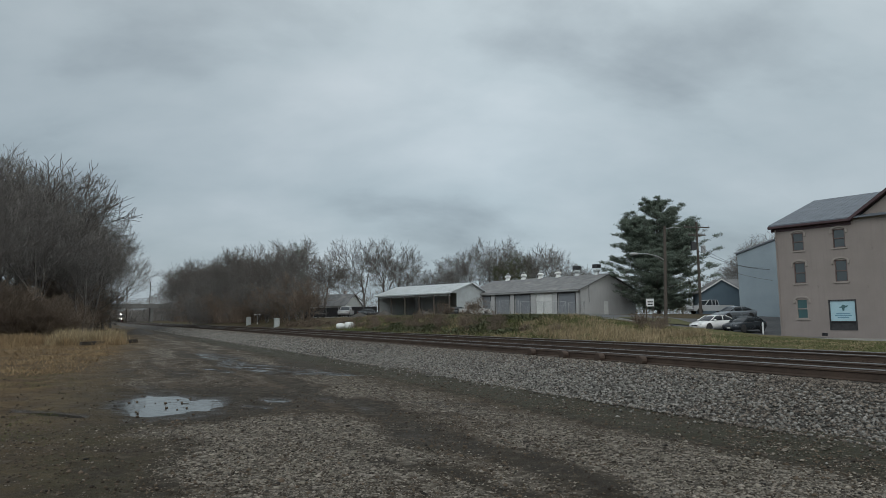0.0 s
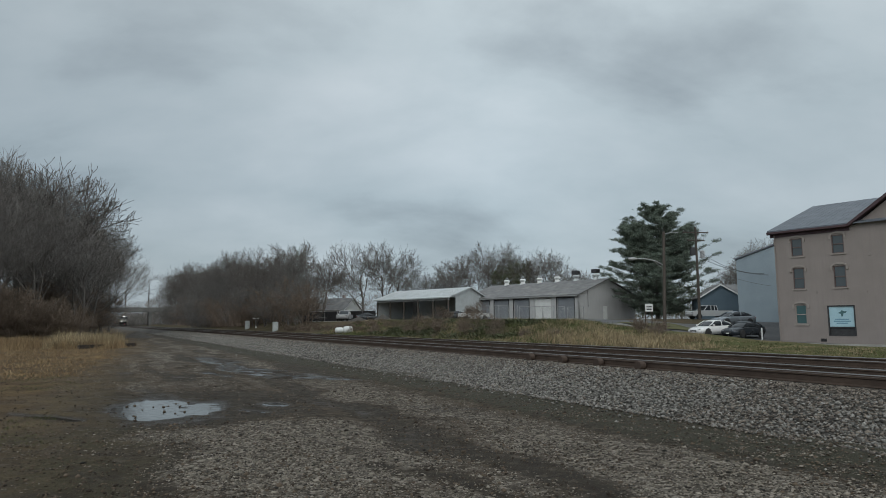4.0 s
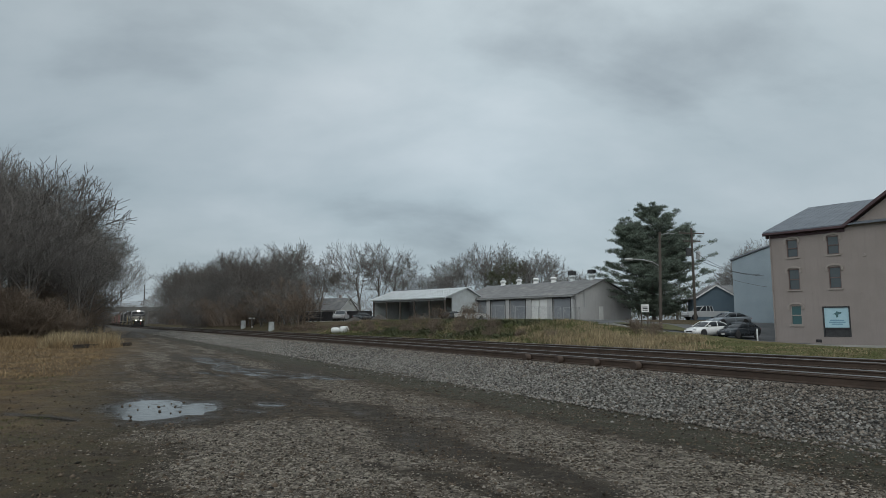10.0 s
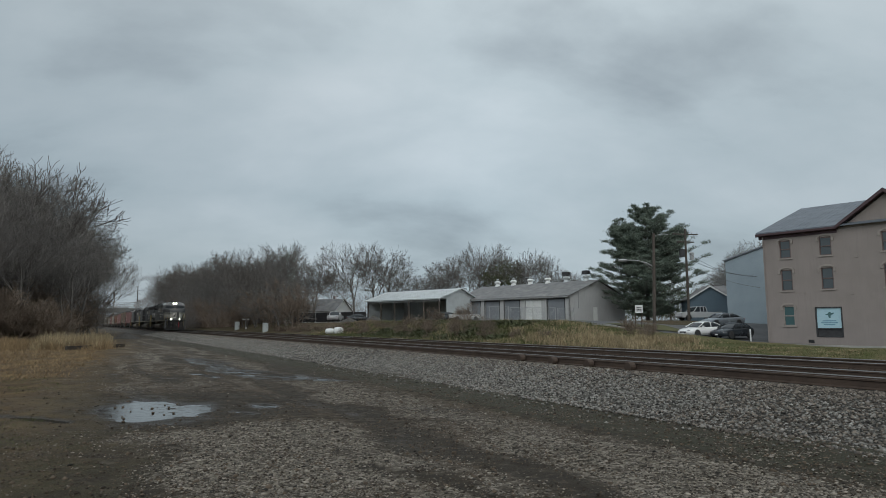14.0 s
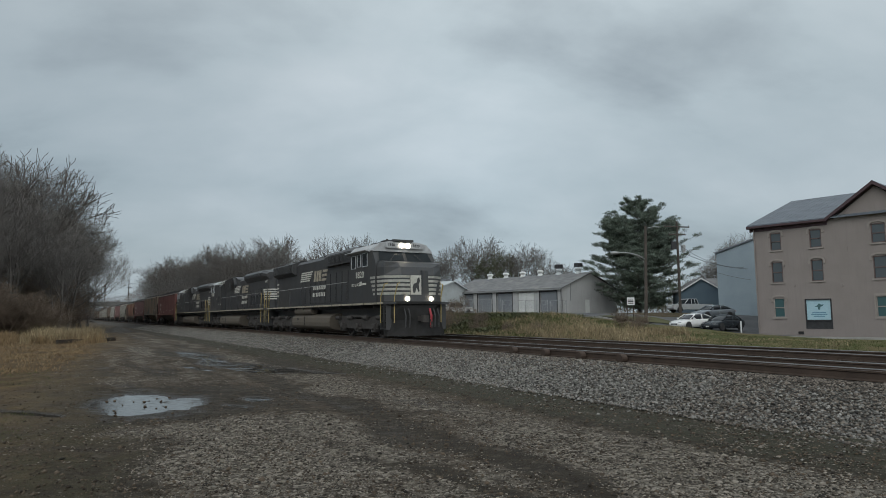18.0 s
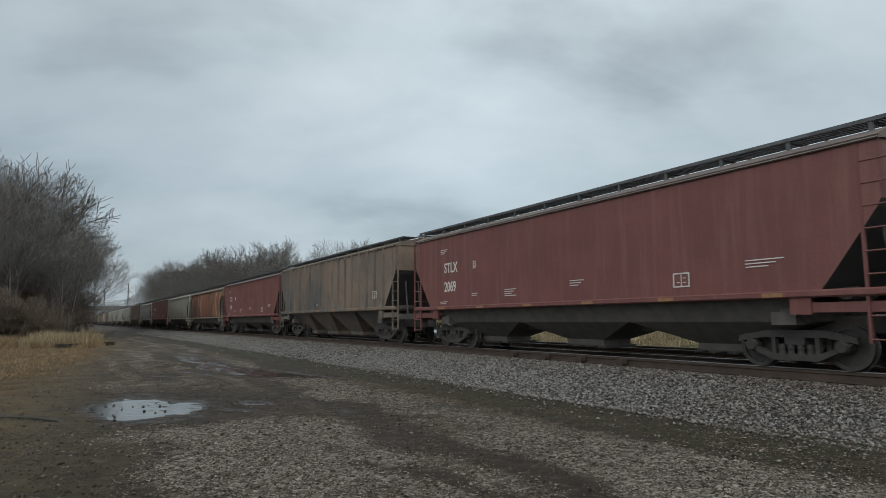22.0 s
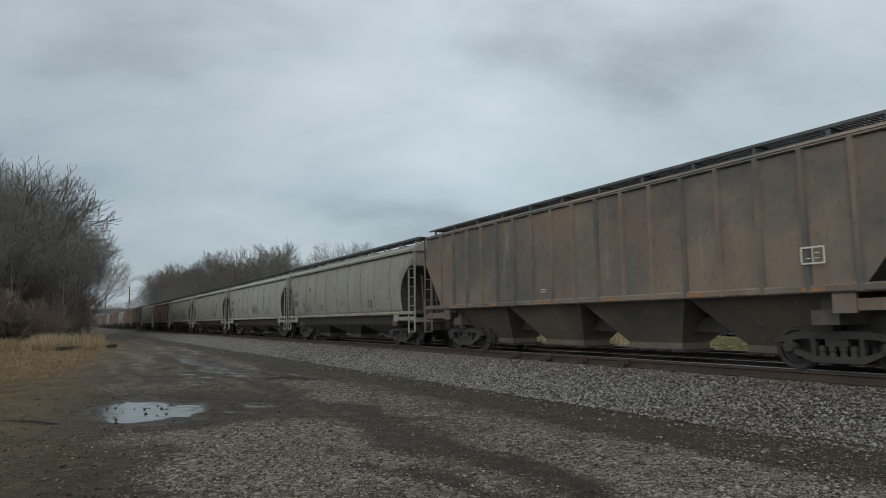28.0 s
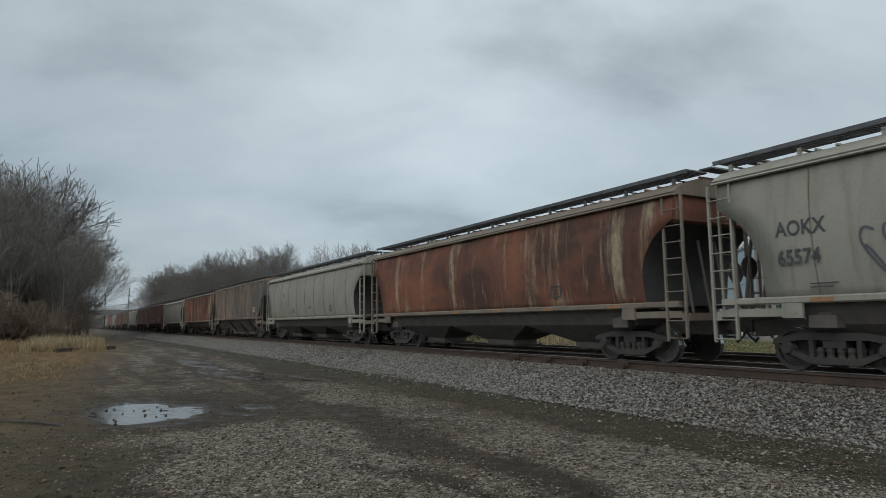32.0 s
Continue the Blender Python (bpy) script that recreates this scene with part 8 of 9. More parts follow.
def log_in_grass():
    a, b = Vector((-23.6, 42.6, 0.14)), Vector((-22.6, 46.6, 0.14))
    bm = bmesh.new()
    quad_box(bm, -2.6, 2.6, -0.12, 0.12, -0.12, 0.12)
    rounded(bm, 0.02)
    ob = new("timber", mesh_of("timber", bm, TIE_WOOD))
    d = b - a
    ob.matrix_basis = Matrix.Translation((a + b) / 2) @ pose(0, 0, 0, 0, 0, math.degrees(math.atan2(d.y, d.x)))
    tagged(ob, "old dark railway timber lying in the dead grass", "timber")


log_in_grass()


def mound(x, y, r, h, mat, label):
    bm = bmesh.new()
    n, m = 14, 5
    z0 = base_z(x, y) - 0.2
    rings = []
    for j in range(m):
        k = j / (m - 1)
        ring = []
        for i in range(n):
            a = i * 2 * math.pi / n
            w = 1 + 0.25 * noise.noise((x + math.cos(a) * 2, y + math.sin(a) * 2, k))
            ring.append(bm.verts.new((x + r * (1 - k) * w * math.cos(a), y + r * (1 - k) * w * math.sin(a), z0 + (h + 0.2) * k ** 0.9)))
        rings.append(ring)
    for u, w in zip(rings, rings[1:]):
        for i in range(n):
            bm.faces.new((u[i], u[(i + 1) % n], w[(i + 1) % n], w[i]))
    bmesh.ops.remove_doubles(bm, verts=bm.verts[:], dist=0.001)
    tagged(new("gravel_pile", mesh_of("gravel_pile", bm, mat)), label, "gravel pile", "heaps in the yard")


mound(-9.4, 101, 2.0, 1.1, BALLAST_BED, "grey heap of stone in the yard")
mound(-13.6, 104, 2.2, 0.75, BALLAST_BED, "low grey heap of stone in the yard")
mound(-35.6, 75, 2.0, 0.75, BALLAST_BED, "low blue-grey heap of stone at the end of the lot")
mound(-2.6, 103, 1.4, 0.8, BALLAST_BED, "small pale heap in front of the open shed")


OLD_CONCRETE = material("stained_old_concrete", (0.15, 0.147, 0.14), (0.10, 0.098, 0.094), rough=0.9, scale=0.3, fine=4, bump=0.2)


def bridge():
    s = 352.0
    c = at(s, CENTRE)
    k = bend(s)[1]
    d = (U + V * k).normalized()
    b = empty("road_bridge", Matrix.Translation((c.x, c.y, 0)) @ pose(0, 0, 0, 0, 0, math.degrees(math.atan2(d.y, d.x)) - 90), "grey concrete road bridge over the railway", "bridge", kind="structure")
    part("deck", boxed(-42, 60, -4, 4, 7.5, 9.0), OLD_CONCRETE, b)
    for y in (-4.0, 3.9):
        part("parapet", boxed(-42, 60, y, y + 0.12, 9.0, 9.5), OLD_CONCRETE, b)
        bm = bmesh.new()
        for z in (10.3, 11.3, 12.3):
            tube(bm, ((-42, y, z), (60, y, z)), 0.07, 4)
        for i in range(35):
            tube(bm, ((-42 + 3 * i, y, 9.4), (-42 + 3 * i, y, 12.3)), 0.07, 4)
        part("railing", bm, GALV, b)
    for x in (13.0, -12.0):
        for y in (-2.6, 0, 2.6):
            part("pier", boxed(x - 0.6, x + 0.6, y - 0.6, y + 0.6, -0.5, 7.5), OLD_CONCRETE, b)
        part("pier_cap", boxed(x - 0.8, x + 0.8, -3.8, 3.8, 6.7, 7.5), OLD_CONCRETE, b)
    for x in (2.0, 12.5):
        bm = bmesh.new()
        tube(bm, ((x, 8, 0), (x, 8, 21 if x > 5 else 18)), 0.2, 6)
        tube(bm, ((x - 1.2, 8, 17), (x + 1.2, 8, 17)), 0.1, 4)
        tagged(new("far_pole", mesh_of("far_pole", bm, POLEWOOD)), "distant wooden pole beyond the bridge", "utility pole", "poles beyond the bridge").matrix_basis = b.matrix_basis


bridge()
# ---- trees, brush and grass ----
BARK = material("grey_brown_bark", (0.17, 0.156, 0.142), (0.11, 0.10, 0.092), rough=0.95, scale=1.5, fine=12, bump=0.4)
WET_TWIG = material("wet_dark_twigs", (0.160, 0.150, 0.143), (0.112, 0.105, 0.100), rough=0.95, scale=0.5, fine=4, bump=0.0, island=0.3)
DARK_BARK = material("dark_wet_bark", (0.130, 0.118, 0.108), (0.090, 0.081, 0.074), rough=0.95, scale=1.5, fine=12, bump=0.0)
TWIG = material("bare_twigs", (0.185, 0.171, 0.160), (0.130, 0.120, 0.112), rough=0.95, scale=0.5, fine=4, bump=0.0, island=0.3)
VINE = material("dark_vine_leaves", (0.070, 0.078, 0.038), (0.045, 0.05, 0.028), rough=0.8, scale=0.6, fine=4, bump=0.0, island=0.4)
BRUSH = material("red_brown_brush", (0.170, 0.130, 0.100), (0.118, 0.091, 0.071), rough=0.95, scale=0.5, fine=4, bump=0.0, island=0.3)
NEEDLE = material("pine_needles", (0.128, 0.158, 0.124), (0.084, 0.107, 0.085), rough=0.75, scale=0.5, fine=4, bump=0.0, island=0.45)
STRAW = material("dry_straw_blades", (0.240, 0.168, 0.090), (0.128, 0.085, 0.052), rough=0.9, scale=0.6, fine=4, bump=0.0, island=0.45)
LEAFMOULD = material("dead_leaf_brown", (0.215, 0.165, 0.130), (0.145, 0.114, 0.092), rough=0.95, scale=0.5, fine=4, bump=0.0, island=0.35)
PALE_STRAW = material("bleached_straw_blades", (0.285, 0.225, 0.135), (0.17, 0.135, 0.085), rough=0.9, scale=0.6, fine=4, bump=0.0, island=0.5)
GREENBLADE = material("dull_green_blades", (0.085, 0.098, 0.036), (0.06, 0.062, 0.026), rough=0.9, scale=0.6, fine=4, bump=0.0, island=0.35)


def bars(name, p0, p1, r0, r1, mat, n=3):
    """Many tapered n-sided bars in one mesh, from arrays."""
    d = p1 - p0
    d /= np.maximum(1e-6, np.linalg.norm(d, axis=1))[:, None]
    h = np.where(np.abs(d[:, 2:3]) < 0.9, np.array([[0.0, 0, 1]]), np.array([[1.0, 0, 0]]))
    a = np.cross(d, h)
    a /= np.linalg.norm(a, axis=1)[:, None]
    b = np.cross(d, a)
    ang = np.arange(n) * 2 * np.pi / n
    ring = a[:, None] * np.cos(ang)[None, :, None] + b[:, None] * np.sin(ang)[None, :, None]
    v = np.concatenate((p0[:, None] + ring * r0[:, None, None], p1[:, None] + ring * r1[:, None, None]), 1)
    q = np.arange(n)
    f = np.stack((q, (q + 1) % n, n + (q + 1) % n, n + q), 1)
    f = (f[None] + (2 * n) * np.arange(len(p0))[:, None, None]).reshape(-1, 4)
    me = bpy.data.meshes.new(name)
    me.vertices.add(v.shape[0] * v.shape[1]), me.loops.add(len(f) * 4), me.polygons.add(len(f))
    me.vertices.foreach_set("co", v.reshape(-1).astype(np.float32))
    me.loops.foreach_set("vertex_index", f.reshape(-1).astype(np.int32))
    me.polygons.foreach_set("loop_start", np.arange(0, len(f) * 4, 4, dtype=np.int32))
    me.update(calc_edges=True)
    me.materials.append(mat)
    return me


def grow(seed, height, stems=1, spread=38, levels=5, droop=0.0, thick=0.022, fork=(3, 4), low=0.25, fine=0.012, reach=1.0, kink=1.0, rise=0.05, whip=0):
    """Limb by limb: the thick wood, and the twigs, as arrays of bars. spread: the angle of a fork in degrees."""
    rnd = random.Random(seed)
    wood, twigs = [], []

    def limb(p, d, length, r, level):
        n = 6 if level == 0 else 4 if level < 3 + whip else 3
        pts, rad, dirs = [p], [r], [d]
        for i in range(n):
            d = (d + Vector((rnd.gauss(0, 1), rnd.gauss(0, 1), rnd.gauss(0, 0.7))) * (0.07 + 0.035 * level) * kink + Vector((0, 0, rise - droop * 0.1))).normalized()
            pts.append(pts[-1] + d * length / n), dirs.append(d)
            rad.append(max(fine, r * (1 - 0.72 * (i + 1) / n)))
        for i in range(n):
            (wood if level < 3 else twigs).append((pts[i], pts[i + 1], rad[i], rad[i + 1]))
        if level >= levels:
            return
        kids = rnd.randint(*fork) + (4 if level == 0 else 2 if level == 1 else 1 - whip)
        turn = rnd.uniform(0, 6.28)
        for k in range(kids):
            t = (low if level == 0 else 0.22) + (1 - (low if level == 0 else 0.22)) * (k + rnd.random()) / kids
            i = min(n - 1, int(t * n))
            q = pts[i].lerp(pts[i + 1], t * n - i)
            turn += 2.4 + rnd.gauss(0, 0.4)
            a = dirs[i + 1].orthogonal().normalized()
            side = Matrix.Rotation(turn, 3, dirs[i + 1]) @ a
            ang = radians(spread * rnd.uniform(0.6, 1.4)) * (1.15 - 0.45 * t)
            nd = (dirs[i + 1] * math.cos(ang) + side * math.sin(ang) + Vector((0, 0, 0.10))).normalized()
            limb(q, nd, reach * length * rnd.uniform(0.50, 0.72) * (1.15 - 0.45 * t) * (1 + 0.22 * whip * (level > 1)), max(fine, rad[i] * rnd.uniform(0.42, 0.62)), level + 1)

    for k in range(stems):
        a = rnd.uniform(0, 6.28)
        lean = 0.08 if stems == 1 else rnd.uniform(0.15, 0.6)
        base = Vector((0, 0, -0.2)) if stems == 1 else Vector((rnd.gauss(0, 0.35), rnd.gauss(0, 0.35), -0.15))
        limb(base, Vector((math.cos(a) * lean, math.sin(a) * lean, 1)).normalized(), height * (0.72 if stems == 1 else rnd.uniform(0.4, 0.65)), height * thick / (1 if stems == 1 else 2.2), 0 if stems == 1 else 1)

    def arr(rows):
        return [np.array([tuple(r[k]) for r in rows]) for k in (0, 1)] + [np.array([r[k] for r in rows]) for k in (2, 3)]

    return arr(wood), arr(twigs)


TREE_KIND = []
for seed, h, sp, low in ((11, 16, 44, 0.16), (12, 18, 40, 0.20), (13, 15, 48, 0.14), (14, 17, 46, 0.18), (15, 14, 50, 0.16)):
    w, t = grow(seed, h, 1, sp * 0.86, 5, 0.0, 0.016, (3, 4), low, 0.014, 1.02, 0.5, 0.07, 1)
    TREE_KIND.append((max(w[1][:, 2].max(), t[1][:, 2].max()), bars("trunk", *w, DARK_BARK, 5), bars("crown", *t, TWIG, 3)))
SPARSE_KIND = []
for seed, h, sp, low in ((41, 15, 44, 0.28), (42, 16, 40, 0.32), (43, 14, 48, 0.25), (44, 15, 46, 0.30)):
    w, t = grow(seed, h, 1, sp, 4, 0.0, 0.024, (3, 4), low, 0.026, 1.18)
    SPARSE_KIND.append((max(w[1][:, 2].max(), t[1][:, 2].max()), bars("trunk", *w, DARK_BARK, 5), bars("crown", *t, DARK_BARK, 3)))
SHRUB_KIND = []
for seed, h in ((31, 4.2), (32, 3.4), (33, 4.8)):
    w, t = grow(seed, h, 9, 42, 4, 0.2, 0.02, (3, 5), 0.1, 0.008)
    SHRUB_KIND.append((max(w[1][:, 2].max(), t[1][:, 2].max()), bars("stem", *w, BRUSH, 3), bars("branchwork", *t, BRUSH, 3)))


def bare_tree(x, y, height, kind, turn, label="leafless grey-brown tree with a fine twiggy crown", group="bare trees", kinds=None, twig=None):
    kinds = kinds or TREE_KIND
    top, wood, crown = kinds[kind % len(kinds)]
    k = height / top
    t = new("bare_tree")
    t.matrix_basis = Matrix.Translation((x, y, base_z(x, y) - 0.1)) @ pose(0, 0, 0, 0, 0, turn)
    tagged(t, label, "tree", group)
    m = Matrix.Diagonal((k * 1.05, k * 1.05, k, 1))
    shared("trunk", wood, t, m)
    ob = shared("crown", crown, t, m)
    if twig:
        coat(ob, twig)
    return t


def shrub(x, y, height, kind, turn, label="leafless red-brown scrub bush", wide=1.0, twig=None):
    top, wood, crown = SHRUB_KIND[kind % len(SHRUB_KIND)]
    k = height / top
    t = new("shrub")
    t.matrix_basis = Matrix.Translation((x, y, base_z(x, y) - 0.1)) @ pose(0, 0, 0, 0, 0, turn)
    tagged(t, label, "shrub", "scrub along the line")
    m = Matrix.Diagonal((k * wide, k * wide, k, 1))
    for ob in (shared("stem", wood, t, m), shared("branchwork", crown, t, m)):
        if twig:
            coat(ob, twig)
    return t


def plant_trees():
    rnd = random.Random(77)
    # the wood on the near side, beyond the dead grass
    spots = [(70, -13, 20.5), (72, -19, 22), (76, -9, 20.0), (80, -15, 22), (82, -6, 18), (86, -22, 23), (88, -11, 21), (92, -3, 16.5), (95, -17, 22), (98, -8, 21), (103, -1.5, 16.5), (106, -13, 22), (110, -5, 19), (118, -9, 21), (120, 0.0, 16),
             (128, -4, 18), (135, -11, 20), (150, -9, 19), (165, -12, 20), (78, -26, 23), (64, -24, 20), (100, -26, 23),
             (74, -5, 15), (79, -1.5, 13), (84, 0.5, 12), (90, 1.5, 13), (97, 2.5, 13), (73, -16, 18), (77, -12, 18), (83, -18, 20), (91, -8, 18), (94, -12, 19), (101, -5, 18), (108, 2.0, 13), (114, -2, 17), (68, -17, 17), (126, 2, 14), (69, -10, 14), (75, -21, 19), (89, -26, 22)]
    for i, (s, p, h) in enumerate(spots):
        q = at(s + rnd.uniform(-1, 1), p + rnd.uniform(-0.8, 0.8) - (2.6 if s > 83 and p > -4 else 0))
        bare_tree(q.x, q.y, h * rnd.uniform(0.93, 1.05) * (1.11 if s > 85 else 0.99), i, rnd.uniform(0, 360), group="trees of the near wood")
    # taller trees with long arching limbs at the near edge of the wood
    for i, (x, y, h) in enumerate(((-57.5, 76, 23.6), (-54.5, 74, 23.0), (-51.6, 75, 23.0), (-48.9, 76, 22.2), (-48.2, 81, 21.6))):
        bare_tree(x, y, h, i, 40 + 77 * i, "leafless dark tree with long arching limbs", "trees of the near wood", SPARSE_KIND)
    for i, (x, y, h) in enumerate(((-51.6, 92, 17.4), (-54.6, 99, 17.6), (-56.6, 105, 17.2), (-59.4, 112, 18.5), (-61.8, 119, 18), (-52.6, 96, 14.5))):
        bare_tree(x, y, h, i + 1, 25 + 67 * i, group="trees of the near wood")
    # the belt beyond the tracks
    for i in range(52):
        s = 78 + i * 4.9 + rnd.uniform(-3, 3)
        p = rnd.uniform(27, 44) if s < 190 else rnd.uniform(31, 46)
        h = (11.5 + (s - 78) * 0.055) * rnd.uniform(0.85, 1.12)
        q = at(s, p)
        if q.x > -0.225 * q.y:
            continue
        sparse = i % 4 == 1
        bare_tree(q.x, q.y, min(24, h) * (1.12 if sparse else rnd.uniform(0.8, 1.05)), i + 2, rnd.uniform(0, 360), group="trees beyond the tracks", kinds=SPARSE_KIND if sparse else None, twig=None if sparse else WET_TWIG)
    # yard trees and the skyline behind the sheds: x, y, height
    for i, (px, d, h) in enumerate(((572, 138, 15), (563, 150, 13), (610, 160, 13.5), (645, 132, 17), (683, 138, 17.5), (700, 146, 16), (735, 170, 14), (765, 175, 14), (790, 178, 15), (815, 165, 16), (842, 150, 17), (868, 148, 18.5), (900, 160, 18), (925, 155, 17.5), (948, 150, 17.5), (975, 160, 17), (995, 175, 15), (1030, 185, 15), (1050, 190, 15), (1290, 150, 12), (1310, 135, 13), (1340, 128, 16), (1365, 125, 17), (520, 120, 15), (505, 112, 15), (540, 170, 12))):
        x = (px - 784) / 1128.9 * d
        bare_tree(x, d, h * 1.0, i + 1, rnd.uniform(0, 360), group="skyline trees", kinds=SPARSE_KIND)


plant_trees()


def plant_shrubs():
    rnd = random.Random(91)
    # undergrowth in front of the near wood and along the belt
    for i in range(70):
        s = 66 + rnd.random() ** 1.5 * 120
        p = -24 + (s - 66) * 0.33 + rnd.uniform(-8, 4) if s < 90 else rnd.uniform(-14, -2.5)
        q = at(s, min(p, -2.5))
        shrub(q.x, q.y, rnd.uniform(4.5, 9.0), i, rnd.uniform(0, 360), wide=1.25)
    for i in range(72):
        s = 88 + i * 3.0 + rnd.uniform(-2, 2)
        q = at(s, rnd.uniform(25.2 if s < 122 else 23.4, 29.5) + (6.5 if s > 180 else 0))
        if q.x > -0.20 * q.y:
            continue
        shrub(q.x, q.y, rnd.uniform(2.6, 7.6) + (s - 70) * 0.014, i, rnd.uniform(0, 360), "leafless grey-brown scrub below the trees" if i % 3 else "leafless red-brown scrub bush", 1.2, WET_TWIG if i % 3 else None)
    # a hem of brambles before the near wood
    for i in range(54):
        k = rnd.random()
        q = at(65 + 26 * k + rnd.uniform(-3, 3), -16 + 14.5 * k + rnd.uniform(-2.5, 0.6))
        shrub(q.x, q.y, rnd.uniform(2.0, 4.6), i, rnd.uniform(0, 360), "tangled brown brambles at the edge of the wood", wide=1.5)
    for i in range(46):
        k = rnd.random()
        q = at(62 + 8 * k + rnd.uniform(-2, 2), -30 + 28 * k + rnd.uniform(-2, 1.5))
        shrub(q.x, q.y, rnd.uniform(2.6, 6.0), i, rnd.uniform(0, 360), "tangled brown brambles at the edge of the wood", wide=1.5)
    for i, (x, y, h) in enumerate(((-51.0, 88, 5.5), (-53.0, 93, 7.5), (-55.0, 97, 7.0), (-56.8, 101, 8.5), (-59.0, 106, 8.0), (-62.0, 112, 8.5), (-48.8, 84, 4.5), (-46.6, 80, 4.0))):
        shrub(x, y, h, i, 61 * i, "tangled brown brambles at the edge of the wood", 1.3, WET_TWIG if i % 2 else None)
    # low scrub on the bank before the yard
    for i in range(60):
        s, p = rnd.uniform(44, 92), rnd.uniform(23.6, 27.5)
        q = at(s, p)
        shrub(q.x, q.y, rnd.uniform(0.5, 1.0) - (0.2 if p > 25 else 0), i, rnd.uniform(0, 360), "low red-brown scrub on the bank", wide=1.6)
    # the bank
    for s, p, h in ((46, 24.5, 1.5), (49, 25.5, 1.7), (51, 24.2, 1.3), (54, 26.5, 1.4), (43.5, 25.0, 1.1), (41, 24.0, 1.9), (39.5, 25.5, 1.4), (57, 25.5, 1.2), (61, 25, 1.2), (64, 26, 1.2), (67, 25, 1.0), (28.2, 28.5, 1.3), (27.6, 29.2, 1.2), (26.8, 28.0, 0.9), (37.5, 24.0, 1.1), (34.5, 24.5, 0.9), (32, 25, 0.8), (48, 29, 2.0), (55, 30, 1.8)):
        q = at(s, p)
        shrub(q.x, q.y, h, int(s), rnd.uniform(0, 360), wide=1.1)


plant_shrubs()


def white_pine():
    """Whorls of rising boughs, each with side sprays that end in upright tufts of needles; a second leader to one side."""
    x, y = 34.0, 101.0
    t = empty("pine_tree", pose(x, y, base_z(x, y) - 0.2), "tall dark green pine with layered boughs and two leaders", "tree")
    rnd = random.Random(8)
    wood, tufts_at = [], []
    H = 18.1

    def stem(base, top, r):
        pts = [base.lerp(top, k / 8) + Vector((rnd.gauss(0, 0.10), rnd.gauss(0, 0.10), 0)) for k in range(9)]
        for k in range(8):
            wood.append((pts[k], pts[k + 1], r * (1 - k / 8.6), r * (1 - (k + 1) / 8.6)))

    def whorls(base, top, z0, reach_of, count):
        z, turn = z0, rnd.uniform(0, 6.28)
        while z < 0.985:
            c = base.lerp(top, z)
            reach = reach_of(z)
            for b in range(count):
                turn += 6.283 / count + rnd.gauss(0, 0.35)
                L = reach * rnd.uniform(0.55, 1.12)
                lift = rnd.uniform(0.02, 0.22) + 0.45 * z * z
                d = Vector((math.cos(turn), math.sin(turn), lift))
                bough = [c]
                for k in range(4):
                    bough.append(bough[-1] + Vector((d.x, d.y, d.z + 0.10 * k - 0.08 + rnd.gauss(0, 0.03))) * L / 4)
                for k in range(4):
                    wood.append((bough[k], bough[k + 1], 0.07 * (1 - 0.22 * k) * (1.1 - 0.5 * z), 0.07 * (0.78 - 0.22 * k) * (1.1 - 0.5 * z) + 0.008))
                for k in range(1, 5):
                    for side in (-1, 1, 0):
                        if k == 4 and side == 0:
                            tufts_at.append((bough[4], 1.0))
                            continue
                        if side == 0 or rnd.random() < 0.12:
                            continue
                        a = turn + side * rnd.uniform(0.45, 1.0)
                        w = L * rnd.uniform(0.22, 0.36) * (1.15 - 0.16 * k)
                        o = bough[k].lerp(bough[k - 1], rnd.random() * 0.8)
                        e = o + Vector((math.cos(a), math.sin(a), 0.18 + lift * 0.6 + rnd.gauss(0, 0.08))) * w
                        wood.append((o, e, 0.025, 0.008))
                        n = max(2, int(w / 0.36))
                        for q in range(n):
                            tufts_at.append((o.lerp(e, (q + 1) / n), 0.85))
            z += rnd.uniform(0.034, 0.054)

    root, top = Vector((0, 0, 0)), Vector((0.3, 0, H))
    stem(root, top, 0.38)
    whorls(root, top, 0.05, lambda z: 8.4 * (1 - z ** 1.9) ** 0.8 * (0.60 + 0.52 * min(1, z * 2.4)) + 0.5, 9)
    for fork, tip, r in ((Vector((0.1, 0, 5.0)), Vector((6.0, 0.6, H * 0.80)), 3.3), (Vector((0, 0.1, 5.5)), Vector((-4.2, 0.4, H * 0.84)), 3.0)):
        stem(fork, tip, 0.17)
        whorls(fork, tip, 0.25, lambda z: r * (1 - z ** 2) ** 0.7 + 0.4, 6)
    arr = [np.array([tuple(r[k]) for r in wood]) for k in (0, 1)] + [np.array([r[k] for r in wood]) for k in (2, 3)]
    part("trunk", bars("trunk", *arr, DARK_BARK, 5), None, t)
    rng = np.random.default_rng(8)
    c = np.repeat(np.array([tuple(p) for p, _ in tufts_at]), 22, 0)
    m = len(c)
    p0 = c + rng.normal(0, 1, (m, 3)) * np.array([0.24, 0.24, 0.10])
    w = rng.normal(0, 1, (m, 3)) * np.array([0.8, 0.8, 0.45]) + np.array([0, 0, 0.75])
    w /= np.linalg.norm(w, axis=1)[:, None]
    p1 = p0 + w * rng.uniform(0.18, 0.40, m)[:, None]
    part("needles", bars("needles", p0, p1, np.full(m, 0.040), np.full(m, 0.010), NEEDLE, 3), None, t)


white_pine()


